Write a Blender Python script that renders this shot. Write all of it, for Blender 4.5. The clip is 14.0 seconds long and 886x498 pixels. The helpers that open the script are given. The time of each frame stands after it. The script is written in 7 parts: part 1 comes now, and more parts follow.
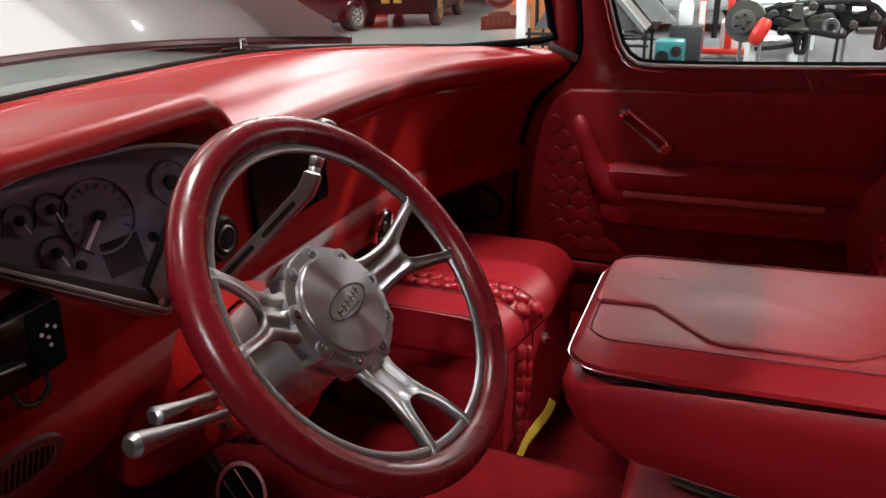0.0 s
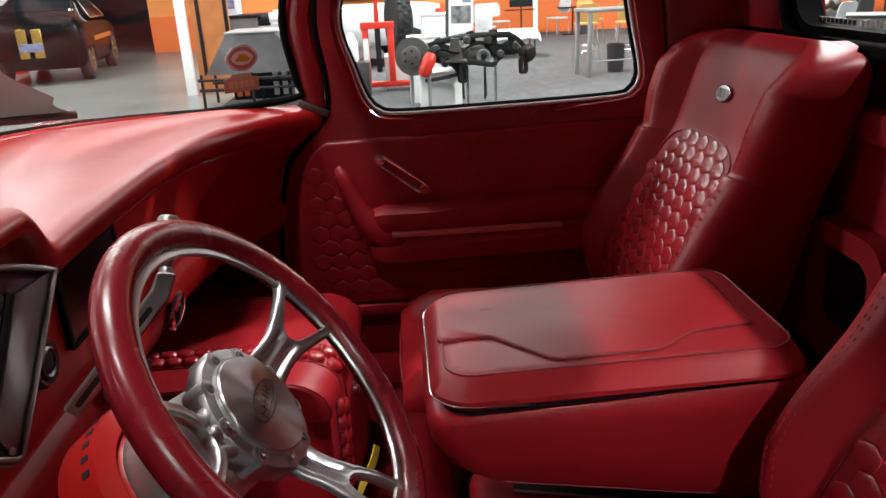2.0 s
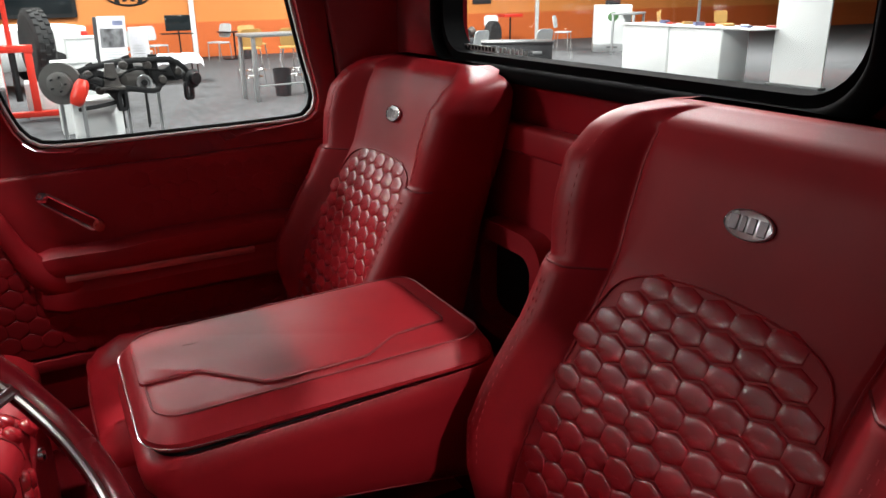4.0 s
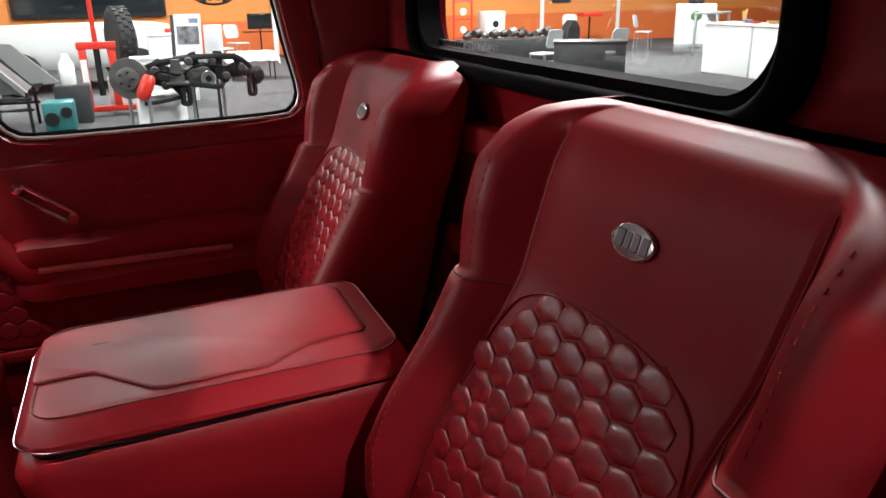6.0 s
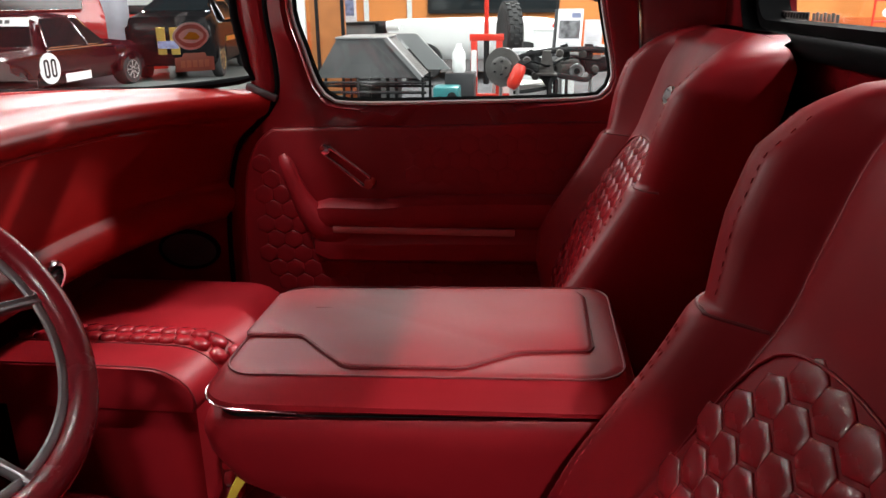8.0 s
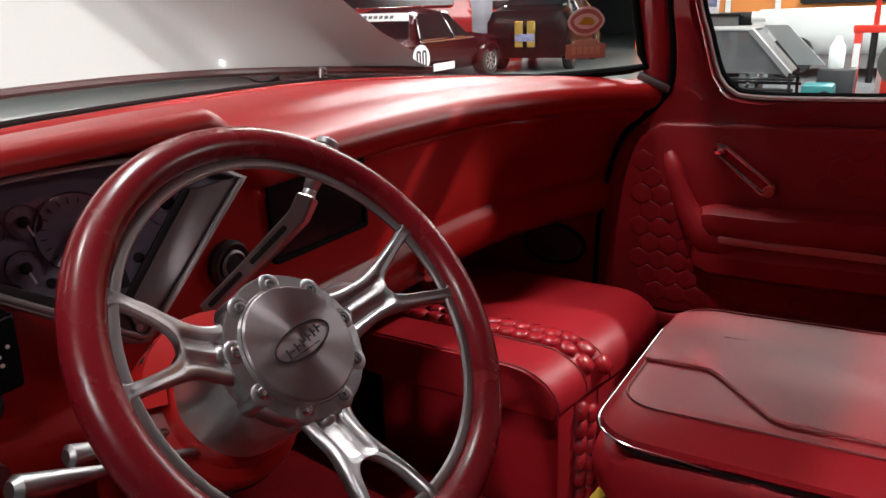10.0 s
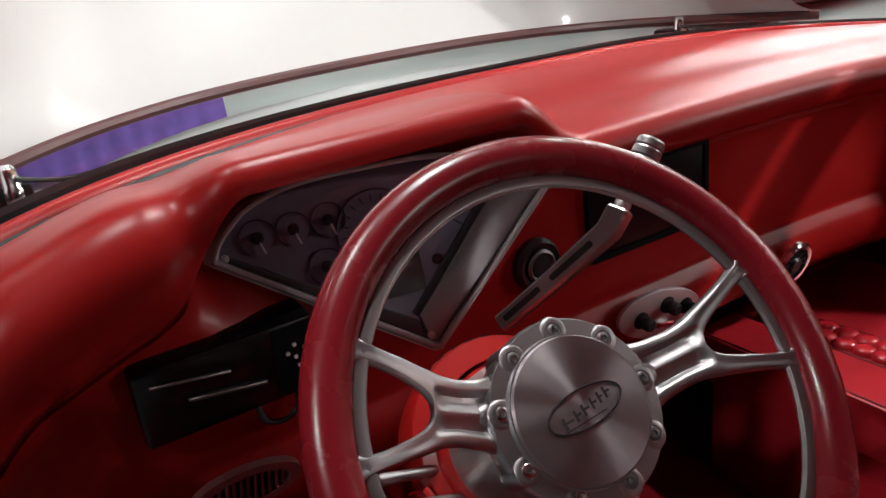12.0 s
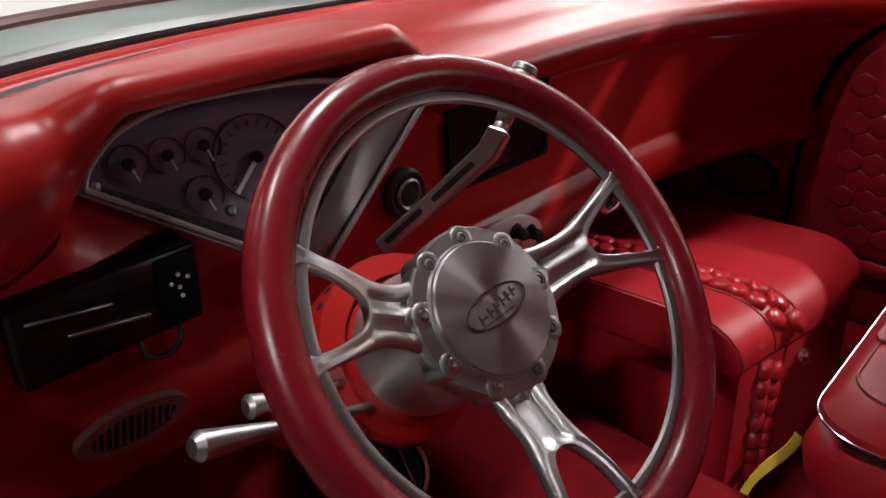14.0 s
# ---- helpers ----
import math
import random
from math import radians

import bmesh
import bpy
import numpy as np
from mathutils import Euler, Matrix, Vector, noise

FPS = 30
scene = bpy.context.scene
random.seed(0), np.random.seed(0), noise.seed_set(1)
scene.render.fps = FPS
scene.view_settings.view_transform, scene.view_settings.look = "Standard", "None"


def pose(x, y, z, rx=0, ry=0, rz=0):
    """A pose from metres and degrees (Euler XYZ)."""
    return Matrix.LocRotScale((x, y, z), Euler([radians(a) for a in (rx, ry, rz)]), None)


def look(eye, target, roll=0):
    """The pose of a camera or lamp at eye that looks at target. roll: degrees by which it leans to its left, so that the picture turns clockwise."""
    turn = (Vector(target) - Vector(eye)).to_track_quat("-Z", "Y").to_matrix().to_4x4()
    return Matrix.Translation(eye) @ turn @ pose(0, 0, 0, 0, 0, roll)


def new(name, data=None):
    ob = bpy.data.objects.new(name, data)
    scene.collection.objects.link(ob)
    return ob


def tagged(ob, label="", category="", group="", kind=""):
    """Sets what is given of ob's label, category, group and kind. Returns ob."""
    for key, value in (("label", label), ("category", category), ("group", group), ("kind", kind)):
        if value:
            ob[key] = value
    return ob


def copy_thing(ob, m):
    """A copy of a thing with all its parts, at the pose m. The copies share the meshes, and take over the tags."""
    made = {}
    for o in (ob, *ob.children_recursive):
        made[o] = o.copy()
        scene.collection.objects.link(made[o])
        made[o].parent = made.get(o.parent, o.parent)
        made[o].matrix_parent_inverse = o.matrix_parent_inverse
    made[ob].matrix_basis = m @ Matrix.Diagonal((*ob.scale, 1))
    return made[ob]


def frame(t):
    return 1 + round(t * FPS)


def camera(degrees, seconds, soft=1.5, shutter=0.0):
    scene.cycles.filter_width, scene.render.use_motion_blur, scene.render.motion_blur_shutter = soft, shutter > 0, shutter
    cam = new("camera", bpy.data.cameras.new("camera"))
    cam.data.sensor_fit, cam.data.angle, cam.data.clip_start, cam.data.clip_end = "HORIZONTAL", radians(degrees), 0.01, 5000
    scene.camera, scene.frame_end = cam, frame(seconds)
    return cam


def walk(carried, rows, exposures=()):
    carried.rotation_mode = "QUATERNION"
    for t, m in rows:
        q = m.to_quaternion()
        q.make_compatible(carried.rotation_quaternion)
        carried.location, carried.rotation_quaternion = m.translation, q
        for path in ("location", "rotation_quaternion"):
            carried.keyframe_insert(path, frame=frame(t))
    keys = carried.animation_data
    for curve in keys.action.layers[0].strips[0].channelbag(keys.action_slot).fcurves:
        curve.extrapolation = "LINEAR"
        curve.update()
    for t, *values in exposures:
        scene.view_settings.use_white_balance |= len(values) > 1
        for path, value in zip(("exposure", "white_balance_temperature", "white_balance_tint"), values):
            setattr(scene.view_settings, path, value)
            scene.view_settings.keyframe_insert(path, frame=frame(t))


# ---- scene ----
cam = camera(60.8, 14.0)
PATH = [
    (0, (0.656, -0.176, 1.277), (-0.027, 1.55, 0.533), -1.4),
    (0.5, (0.612, -0.187, 1.28), (0.169, 1.618, 0.54), -0.2),
    (1, (0.57, -0.226, 1.282), (0.323, 1.623, 0.561), -0.7),
    (1.5, (0.519, -0.246, 1.311), (0.415, 1.624, 0.609), -1.3),
    (2, (0.473, -0.225, 1.327), (0.566, 1.653, 0.645), -2.8),
    (2.5, (0.442, -0.214, 1.33), (0.823, 1.63, 0.656), -2.4),
    (3, (0.432, -0.216, 1.329), (1.036, 1.568, 0.657), -1.9),
    (3.5, (0.433, -0.222, 1.325), (1.205, 1.501, 0.665), -1.4),
    (4, (0.449, -0.242, 1.331), (1.33, 1.432, 0.682), -0.8),
    (4.2, (0.461, -0.249, 1.328), (1.376, 1.407, 0.678), -1.1),
    (6.3, (0.735, -0.274, 1.308), (1.342, 1.519, 0.661), -1.0),
    (6.5, (0.764, -0.244, 1.3), (1.299, 1.572, 0.653), -1.1),
    (7, (0.822, -0.171, 1.271), (1.114, 1.696, 0.615), -1.1),
    (7.5, (0.843, -0.136, 1.255), (0.885, 1.755, 0.606), -1.2),
    (8, (0.873, -0.118, 1.249), (0.66, 1.767, 0.614), -0.7),
    (8.5, (0.879, -0.106, 1.242), (0.389, 1.73, 0.618), -1.4),
    (9, (0.857, -0.104, 1.245), (0.129, 1.657, 0.638), -1.6),
    (9.2, (0.831, -0.095, 1.241), (0.065, 1.649, 0.631), -1.7),
    (11.3, (0.654, 0.094, 1.224), (-0.837, 1.252, 0.562), -5.1),
    (11.5, (0.656, 0.104, 1.229), (-0.89, 1.184, 0.563), -6.0),
    (12, (0.664, 0.109, 1.255), (-0.956, 1.039, 0.541), -7.2),
    (12.5, (0.662, 0.094, 1.285), (-0.98, 0.952, 0.53), -7.9),
    (13, (0.654, 0.078, 1.285), (-0.93, 1.007, 0.493), -6.7),
    (13.5, (0.641, 0.057, 1.258), (-0.809, 1.155, 0.426), -4.2),
    (14, (0.634, 0.022, 1.239), (-0.612, 1.331, 0.382), -2.6),
]
walk(cam, [(t, look(eye, target, roll)) for t, eye, target, roll in PATH])

# ---- world, lights ----
world = bpy.data.worlds.new("hall_air")
world.use_nodes = True
world.node_tree.nodes["Background"].inputs["Color"].default_value = (0.9, 0.95, 1.0, 1)
world.node_tree.nodes["Background"].inputs["Strength"].default_value = 0.025
scene.world = world


def area_lamp(name, eye, target, w, h, watts, color, beam=180):
    lamp = bpy.data.lights.new(name, "AREA")
    lamp.shape, lamp.size, lamp.size_y, lamp.energy, lamp.color = "RECTANGLE", w, h, watts, color
    lamp.spread = math.radians(beam)
    ob = new(name, lamp)
    ob.matrix_world = look(eye, target)
    return ob


WHITE = (1.0, 0.975, 0.96)
# Unseen ceiling lamps of the hall; some follow shadow edges, others only brighten surfaces
for lx, ly, lw, size in ((-0.35, 1.42, 86, 0.22), (-0.40, -0.45, 58, 0.2), (-1.1, 1.50, 60, 0.3), (-4.2, 3.6, 50, 0.9), (-3.4, -2.1, 18, 0.5), (4.3, 0.75, 330, 0.12), (-4.5, 8.5, 300, 2.0), (3.3, 5.0, 540, 0.25), (-1.6, 4.7, 90, 0.3), (7.5, 8.5, 200, 1.0),
                         (-8.0, 15.0, 600, 2.2), (-10.0, 5.0, 1250, 2.0), (1.0, 17.0, 900, 1.0), (10.0, 16.0, 1500, 1.0), (17.0, 13.0, 1500, 1.0)):
    area_lamp("ceiling_lamp", (lx, ly, 4.9), (lx, ly, 0), 1.5 * size, 0.7 * size, lw, WHITE)
# large unseen soft panel, added for the lid's sheen and to brighten the hall
area_lamp("diffuser_panel", (1.5, 11.2, 5.6), (1.5, 11.2, 0), 11.0, 6.2, 1500, WHITE)
# unseen narrow spot on the driver's side, added to brighten the console side
area_lamp("booth_lamp", (1.5, -3.5, 4.3), (0.78, 0.6, 0.72), 0.22, 0.15, 2.1, WHITE, 24)

# ---- materials ----
def material(name, color, rough=0.5, metal=0.0, coat=0.0, grain=0.0, scale=200.0, vary=0.12, vscale=6.0, pieces=0.0, brushed=False, wear=0.0, spec=0.5):
    """A principled surface with fine relief (grain), slow colour variation (vary) and uneven gloss."""
    m = bpy.data.materials.new(name)
    m.use_nodes = True
    nt = m.node_tree
    b = nt.nodes["Principled BSDF"]
    link = nt.links.new
    b.inputs["Roughness"].default_value, b.inputs["Metallic"].default_value = rough, metal
    b.inputs["Coat Weight"].default_value = coat
    b.inputs["Coat Roughness"].default_value = 0.08
    b.inputs["Specular IOR Level"].default_value = spec
    pos = nt.nodes.new("ShaderNodeTexCoord")
    slow = nt.nodes.new("ShaderNodeTexNoise")
    slow.inputs["Scale"].default_value, slow.inputs["Detail"].default_value = vscale, 5
    link(pos.outputs["Object"], slow.inputs["Vector"])
    ramp = nt.nodes.new("ShaderNodeMapRange")
    ramp.inputs["From Min"].default_value, ramp.inputs["From Max"].default_value = 0.3, 0.7
    ramp.inputs["To Min"].default_value, ramp.inputs["To Max"].default_value = 1 - vary, 1 + vary
    link(slow.outputs["Fac"], ramp.inputs["Value"])
    mul = nt.nodes.new("ShaderNodeVectorMath")
    mul.operation = "SCALE"
    mul.inputs[0].default_value = color
    link(ramp.outputs["Result"], mul.inputs["Scale"])
    out = mul.outputs["Vector"]
    if pieces:
        info = nt.nodes.new("ShaderNodeObjectInfo")
        shade = nt.nodes.new("ShaderNodeMapRange")
        shade.inputs["To Min"].default_value, shade.inputs["To Max"].default_value = 1 - pieces, 1 + pieces
        link(info.outputs["Random"], shade.inputs["Value"])
        again = nt.nodes.new("ShaderNodeVectorMath")
        again.operation = "SCALE"
        link(out, again.inputs[0])
        link(shade.outputs["Result"], again.inputs["Scale"])
        out = again.outputs["Vector"]
    link(out, b.inputs["Base Color"])
    gloss = nt.nodes.new("ShaderNodeMapRange")
    gloss.inputs["To Min"].default_value, gloss.inputs["To Max"].default_value = max(rough * (0.86 - wear), 0.02), min(rough * (1.14 + wear), 1)
    smear = nt.nodes.new("ShaderNodeTexNoise")
    smear.inputs["Scale"].default_value, smear.inputs["Detail"].default_value = vscale * 2.3, 6
    link(pos.outputs["Object"], smear.inputs["Vector"])
    link(smear.outputs["Fac"], gloss.inputs["Value"])
    link(gloss.outputs["Result"], b.inputs["Roughness"])
    if grain:
        fine = nt.nodes.new("ShaderNodeTexVoronoi" if not brushed else "ShaderNodeTexNoise")
        fine.inputs["Scale"].default_value = scale
        source = pos.outputs["Object"]
        if brushed:
            stretch = nt.nodes.new("ShaderNodeVectorMath")
            stretch.operation = "MULTIPLY"
            stretch.inputs[1].default_value = (1, 0.04, 1)
            link(source, stretch.inputs[0])
            source = stretch.outputs["Vector"]
        link(source, fine.inputs["Vector"])
        bump = nt.nodes.new("ShaderNodeBump")
        bump.inputs["Strength"].default_value, bump.inputs["Distance"].default_value = grain, 0.0006
        link(fine.outputs[0], bump.inputs["Height"])
        link(bump.outputs["Normal"], b.inputs["Normal"])
    return m


def glow(name, color, strength):
    m = bpy.data.materials.new(name)
    m.use_nodes = True
    b = m.node_tree.nodes["Principled BSDF"]
    b.inputs["Base Color"].default_value = (*color, 1)
    b.inputs["Emission Color"].default_value = (*color, 1)
    b.inputs["Emission Strength"].default_value = strength
    return m


def glass(name, tint=(1, 1, 1), alpha=0.06):
    """Thin glazing: clear, with a light gloss on it."""
    m = bpy.data.materials.new(name)
    m.use_nodes = True
    nt = m.node_tree
    nt.nodes.remove(nt.nodes["Principled BSDF"])
    clear, shine, mix = (nt.nodes.new(n) for n in ("ShaderNodeBsdfTransparent", "ShaderNodeBsdfGlossy", "ShaderNodeMixShader"))
    clear.inputs["Color"].default_value = (*tint, 1)
    shine.inputs["Roughness"].default_value = 0.02
    mix.inputs["Fac"].default_value = alpha
    nt.links.new(clear.outputs[0], mix.inputs[1])
    nt.links.new(shine.outputs[0], mix.inputs[2])
    nt.links.new(mix.outputs[0], nt.nodes["Material Output"].inputs["Surface"])
    return m


RED = (0.30, 0.010, 0.016)
M_LEATHER = material("red_leather", RED, 0.44, grain=0.07, scale=700, vary=0.10, vscale=7, wear=0.04, spec=0.24)
M_QUILT = material("quilted_red_leather", (0.35, 0.012, 0.019), 0.27, coat=0.2, grain=0.06, scale=700, vary=0.06, vscale=9, pieces=0.08)
M_DASH = material("red_dash_leather", (0.30, 0.009, 0.009), 0.33, grain=0.012, scale=800, vary=0.06, vscale=5, spec=0.27)
M_RIM = material("polished_rim_leather", (0.17, 0.006, 0.011), 0.27, grain=0.04, scale=700, vary=0.08, vscale=9)
M_PAINT = material("red_cab_paint", (0.27, 0.009, 0.014), 0.25, coat=0.6, vary=0.05)
M_DOOR = material("red_door_leather", (0.30, 0.010, 0.016), 0.42, grain=0.1, scale=650, vary=0.12)
M_CARPET = material("red_carpet", (0.12, 0.004, 0.006), 0.95, grain=0.9, scale=900, vary=0.2, vscale=14, spec=0.05)
M_COLUMN = material("red_column_paint", (0.34, 0.009, 0.008), 0.3, coat=0.5, vary=0.05)
M_SEAM = material("dark_red_seam", (0.19, 0.007, 0.011), 0.6, vary=0.05)
M_BILLET = material("brushed_billet", (0.49, 0.48, 0.485), 0.36, 1.0, grain=0.12, scale=500, vary=0.08, brushed=True)
M_CHROME = material("chrome", (0.85, 0.85, 0.85), 0.14, 1.0, vary=0.03)
M_SATIN = material("satin_metal", (0.20, 0.185, 0.19), 0.46, 1.0, vary=0.06)
M_LEDGE = material("dark_satin_metal", (0.05, 0.042, 0.046), 0.4, 0.6, vary=0.06)
M_BLACK = material("black_plastic", (0.012, 0.012, 0.013), 0.35, vary=0.2)
M_RUBBER = material("black_rubber", (0.006, 0.0065, 0.007), 0.8, vary=0.2, grain=0.2, scale=300, spec=0.05)
M_BEZEL = material("pale_satin_bezel", (0.36, 0.335, 0.34), 0.5, 0.6, vary=0.08)
M_TICK = material("faded_dial_print", (0.055, 0.042, 0.052), 0.8, spec=0.2)
M_GAUGE = material("pale_gauge_face", (0.175, 0.155, 0.19), 0.6, vary=0.05)
M_SCREEN = material("dark_screen_glass", (0.003, 0.003, 0.0035), 0.3, vary=0.1, spec=0.2)
M_INK = material("dark_dial_print", (0.02, 0.015, 0.018), 0.8, spec=0.2)
M_NEEDLE = material("pale_needle", (0.75, 0.72, 0.7), 0.4)
M_SILVER = material("pearl_silver_paint", (0.46, 0.45, 0.445), 0.42, coat=0.45, vary=0.03, vscale=2)
# Silver cowl coloured grey, with the grey it reflects put into the base.
M_COWL = material("cowl_reflection_grey", (0.17, 0.185, 0.18), 0.6, vary=0.12, vscale=5, grain=0.1, scale=120, spec=0.25)
M_LIP = material("dark_maroon_paint", (0.06, 0.018, 0.018), 0.35, vary=0.1)
M_GLASS = glass("window_glass", (0.94, 0.97, 0.96), 0.05)
M_LENS = glass("gauge_lens", (0.92, 0.9, 0.94), 0.035)
# Never in view; kept pale to reflect in the wheel's metal and bounce light.
M_LINER = material("pale_unseen_headliner", (0.42, 0.38, 0.37), 0.8, vary=0.05)

# ---- mesh helpers ----
def part(name, bm, mat, parent=None, label="", sharp=38.0):
    """Links a bmesh as one mesh object, under a thing or a part if one is given."""
    bmesh.ops.recalc_face_normals(bm, faces=bm.faces)
    for f in bm.faces:
        f.smooth = True
    for e in bm.edges:
        if len(e.link_faces) == 2 and e.calc_face_angle(0) > radians(sharp):
            e.smooth = False
    me = bpy.data.meshes.new(name)
    bm.to_mesh(me)
    bm.free()
    me.materials.append(mat)
    ob = new(name, me)
    if parent:
        ob.parent = parent
        ob.matrix_parent_inverse = Matrix.Translation(parent.location).inverted()
    if label:
        tagged(ob, label)
    return ob


def thing(name, at, label, category, group="", kind=""):
    ob = new(name)
    ob.location = at
    ob.empty_display_size = 0.05
    return tagged(ob, label, category, group, kind)


def struct(ob, label, category):
    return tagged(ob, label, category, kind="structure")


def piece(name, me, mat, parent, m):
    """One of many alike pieces: an object of its own on shared mesh data."""
    ob = new(name, me)
    ob.parent = parent
    ob.matrix_basis = m
    return ob


def raw(verts, faces):
    bm = bmesh.new()
    vs = [bm.verts.new(v) for v in verts]
    for f in faces:
        try:
            bm.faces.new([vs[i] for i in f])
        except ValueError:
            pass
    return bm


def grid(fn, nu, nv, wrap_u=False, wrap_v=False):
    """A surface from fn(i, j) for i < nu, j < nv."""
    verts = [fn(i, j) for i in range(nu) for j in range(nv)]
    faces = []
    for i in range(nu if wrap_u else nu - 1):
        for j in range(nv if wrap_v else nv - 1):
            a, b = i * nv, ((i + 1) % nu) * nv
            k = (j + 1) % nv
            faces.append((a + j, b + j, b + k, a + k))
    return raw(verts, faces)


def cap(bm, ring):
    bm.verts.ensure_lookup_table()
    try:
        bm.faces.new([bm.verts[i] for i in ring])
    except ValueError:
        pass
    return bm


def loft(rings, closed=True, caps=True):
    """A skin through rings of equal length."""
    n = len(rings[0])
    bm = grid(lambda i, j: rings[i][j], len(rings), n, False, closed)
    if caps and closed:
        cap(bm, list(range(n))[::-1])
        cap(bm, list(range((len(rings) - 1) * n, len(rings) * n)))
    return bm


def box(x0, x1, y0, y1, z0, z1, r=0.01, seg=2, m=None):
    bm = bmesh.new()
    bmesh.ops.create_cube(bm, size=1, matrix=Matrix.Translation(((x0 + x1) / 2, (y0 + y1) / 2, (z0 + z1) / 2)) @ Matrix.Diagonal((x1 - x0, y1 - y0, z1 - z0, 1)))
    if r:
        r = min(r, 0.48 * min(x1 - x0, y1 - y0, z1 - z0))
        bmesh.ops.bevel(bm, geom=bm.edges[:], offset=r, segments=seg, profile=0.5, affect="EDGES")
    if m is not None:
        bmesh.ops.transform(bm, matrix=m, verts=bm.verts)
    return bm


def frames_along(pts, closed=False):
    """A turn-free frame at each point of a path."""
    pts = [Vector(p) for p in pts]
    n = len(pts)
    out, side = [], None
    for i, p in enumerate(pts):
        a = pts[(i - 1) % n] if closed or i > 0 else p
        b = pts[(i + 1) % n] if closed or i < n - 1 else p
        d = (b - a).normalized()
        if side is None:
            side = d.orthogonal().normalized()
        side = (side - d * side.dot(d)).normalized()
        out.append((p, side, d.cross(side)))
    return out


def tube(pts, r, seg=10, closed=False, flat=1.0, start=None):
    """A tube along a path; r is a number or one for each point."""
    fr = frames_along(pts, closed)
    if start is not None:
        fixed = []
        for p, s, u in fr:
            d = s.cross(u)
            s2 = (Vector(start) - d * Vector(start).dot(d)).normalized()
            fixed.append((p, s2, d.cross(s2)))
        fr = fixed
    rs = r if isinstance(r, (list, tuple)) else [r] * len(fr)
    rings = [[p + (s * math.cos(t) + u * math.sin(t) * flat) * q for t in (2 * math.pi * k / seg for k in range(seg))] for (p, s, u), q in zip(fr, rs)]
    if closed:
        return grid(lambda i, j: rings[i][j], len(rings), seg, True, True)
    return loft(rings)


def lathe(profile, m=None, seg=32):
    """Turns (radius, height) pairs about z; m places it."""
    m = m or Matrix()
    rings = [[m @ Vector((max(r, 1e-5) * math.cos(2 * math.pi * k / seg), max(r, 1e-5) * math.sin(2 * math.pi * k / seg), h)) for k in range(seg)] for r, h in profile]
    return loft(rings)


def slab(outline, depth, m=None, r=0.0, seg=2):
    """A plate: a flat outline (x, y) from z = 0 to depth, its upper edge rounded by r."""
    rings = [[Vector((*p, 0)) for p in outline]]
    if r:
        n = len(outline)
        for k in range(seg + 1):
            a = math.pi / 2 * k / seg
            inset, h = r * (1 - math.cos(a)), depth - r + r * math.sin(a)
            ring = []
            for i, p in enumerate(outline):
                a0, b0 = Vector(outline[i - 1]), Vector(outline[(i + 1) % n])
                t = (b0 - a0).normalized()
                ring.append(Vector((p[0] - t.y * inset, p[1] + t.x * inset, h)))
            rings.append(ring)
    else:
        rings.append([Vector((*p, depth)) for p in outline])
    bm = loft(rings)
    if m is not None:
        bmesh.ops.transform(bm, matrix=m, verts=bm.verts)
    return bm


def bar(pts, widths, thick, up, r=0.35):
    """A flat bar with eased edges along a path; up is the direction of its face."""
    pts, rings = [Vector(p) for p in pts], []
    for i, p in enumerate(pts):
        d = (pts[min(i + 1, len(pts) - 1)] - pts[max(i - 1, 0)]).normalized()
        side = d.cross(Vector(up)).normalized()
        top = side.cross(d)
        w, h = widths[i] / 2, (thick[i] if isinstance(thick, (list, tuple)) else thick) / 2
        rings.append([p + side * (w * u) + top * (h * v) for u, v in ((-1, -1 + r), (-1, 1 - r), (-0.93, 1 - 0.3 * r), (-0.72, 1), (0, 1.03), (0.72, 1), (0.93, 1 - 0.3 * r), (1, 1 - r), (1, -1 + r), (0.8, -1), (-0.8, -1))])
    return loft(rings)


def smooth_line(pts, n, closed=False):
    """n points evenly spread on a soft curve through the given ones."""
    pts = [Vector(p) for p in pts]
    fine, c = [], len(pts)
    for i in range(c if closed else c - 1):
        p0 = pts[i - 1] if closed or i > 0 else pts[i]
        p1, p2 = pts[i], pts[(i + 1) % c]
        p3 = pts[(i + 2) % c] if closed or i < c - 2 else p2
        for k in range(16):
            t = k / 16
            fine.append(0.5 * ((2 * p1) + (p2 - p0) * t + (2 * p0 - 5 * p1 + 4 * p2 - p3) * t * t + (3 * p1 - p0 - 3 * p2 + p3) * t ** 3))
    fine.append(pts[0] if closed else pts[-1])
    run = [0.0]
    for a, b in zip(fine, fine[1:]):
        run.append(run[-1] + (b - a).length)
    out = []
    for k in range(n):
        d = run[-1] * k / (n if closed else n - 1)
        i = min(max(np.searchsorted(run, d) - 1, 0), len(fine) - 2)
        w = (d - run[i]) / max(run[i + 1] - run[i], 1e-9)
        out.append(fine[i].lerp(fine[i + 1], w))
    return out


def rounded(x0, x1, y0, y1, r, seg=5):
    """The outline of a rectangle with round corners, counter-clockwise."""
    out = []
    for cx, cy, a0 in ((x1 - r, y1 - r, 0), (x0 + r, y1 - r, 90), (x0 + r, y0 + r, 180), (x1 - r, y0 + r, 270)):
        out += [(cx + r * math.cos(radians(a0 + 90 * k / seg)), cy + r * math.sin(radians(a0 + 90 * k / seg))) for k in range(seg + 1)]
    return out


def holed(outer, inner, depth, m):
    """A plate with an opening: both outlines (x, y) have the same length."""
    rings = [[Vector((*p, h)) for p in o] for o, h in ((outer, 0), (inner, 0), (inner, depth), (outer, depth))]
    bm = grid(lambda i, j: m @ rings[i][j], 4, len(outer), True, True)
    return bm


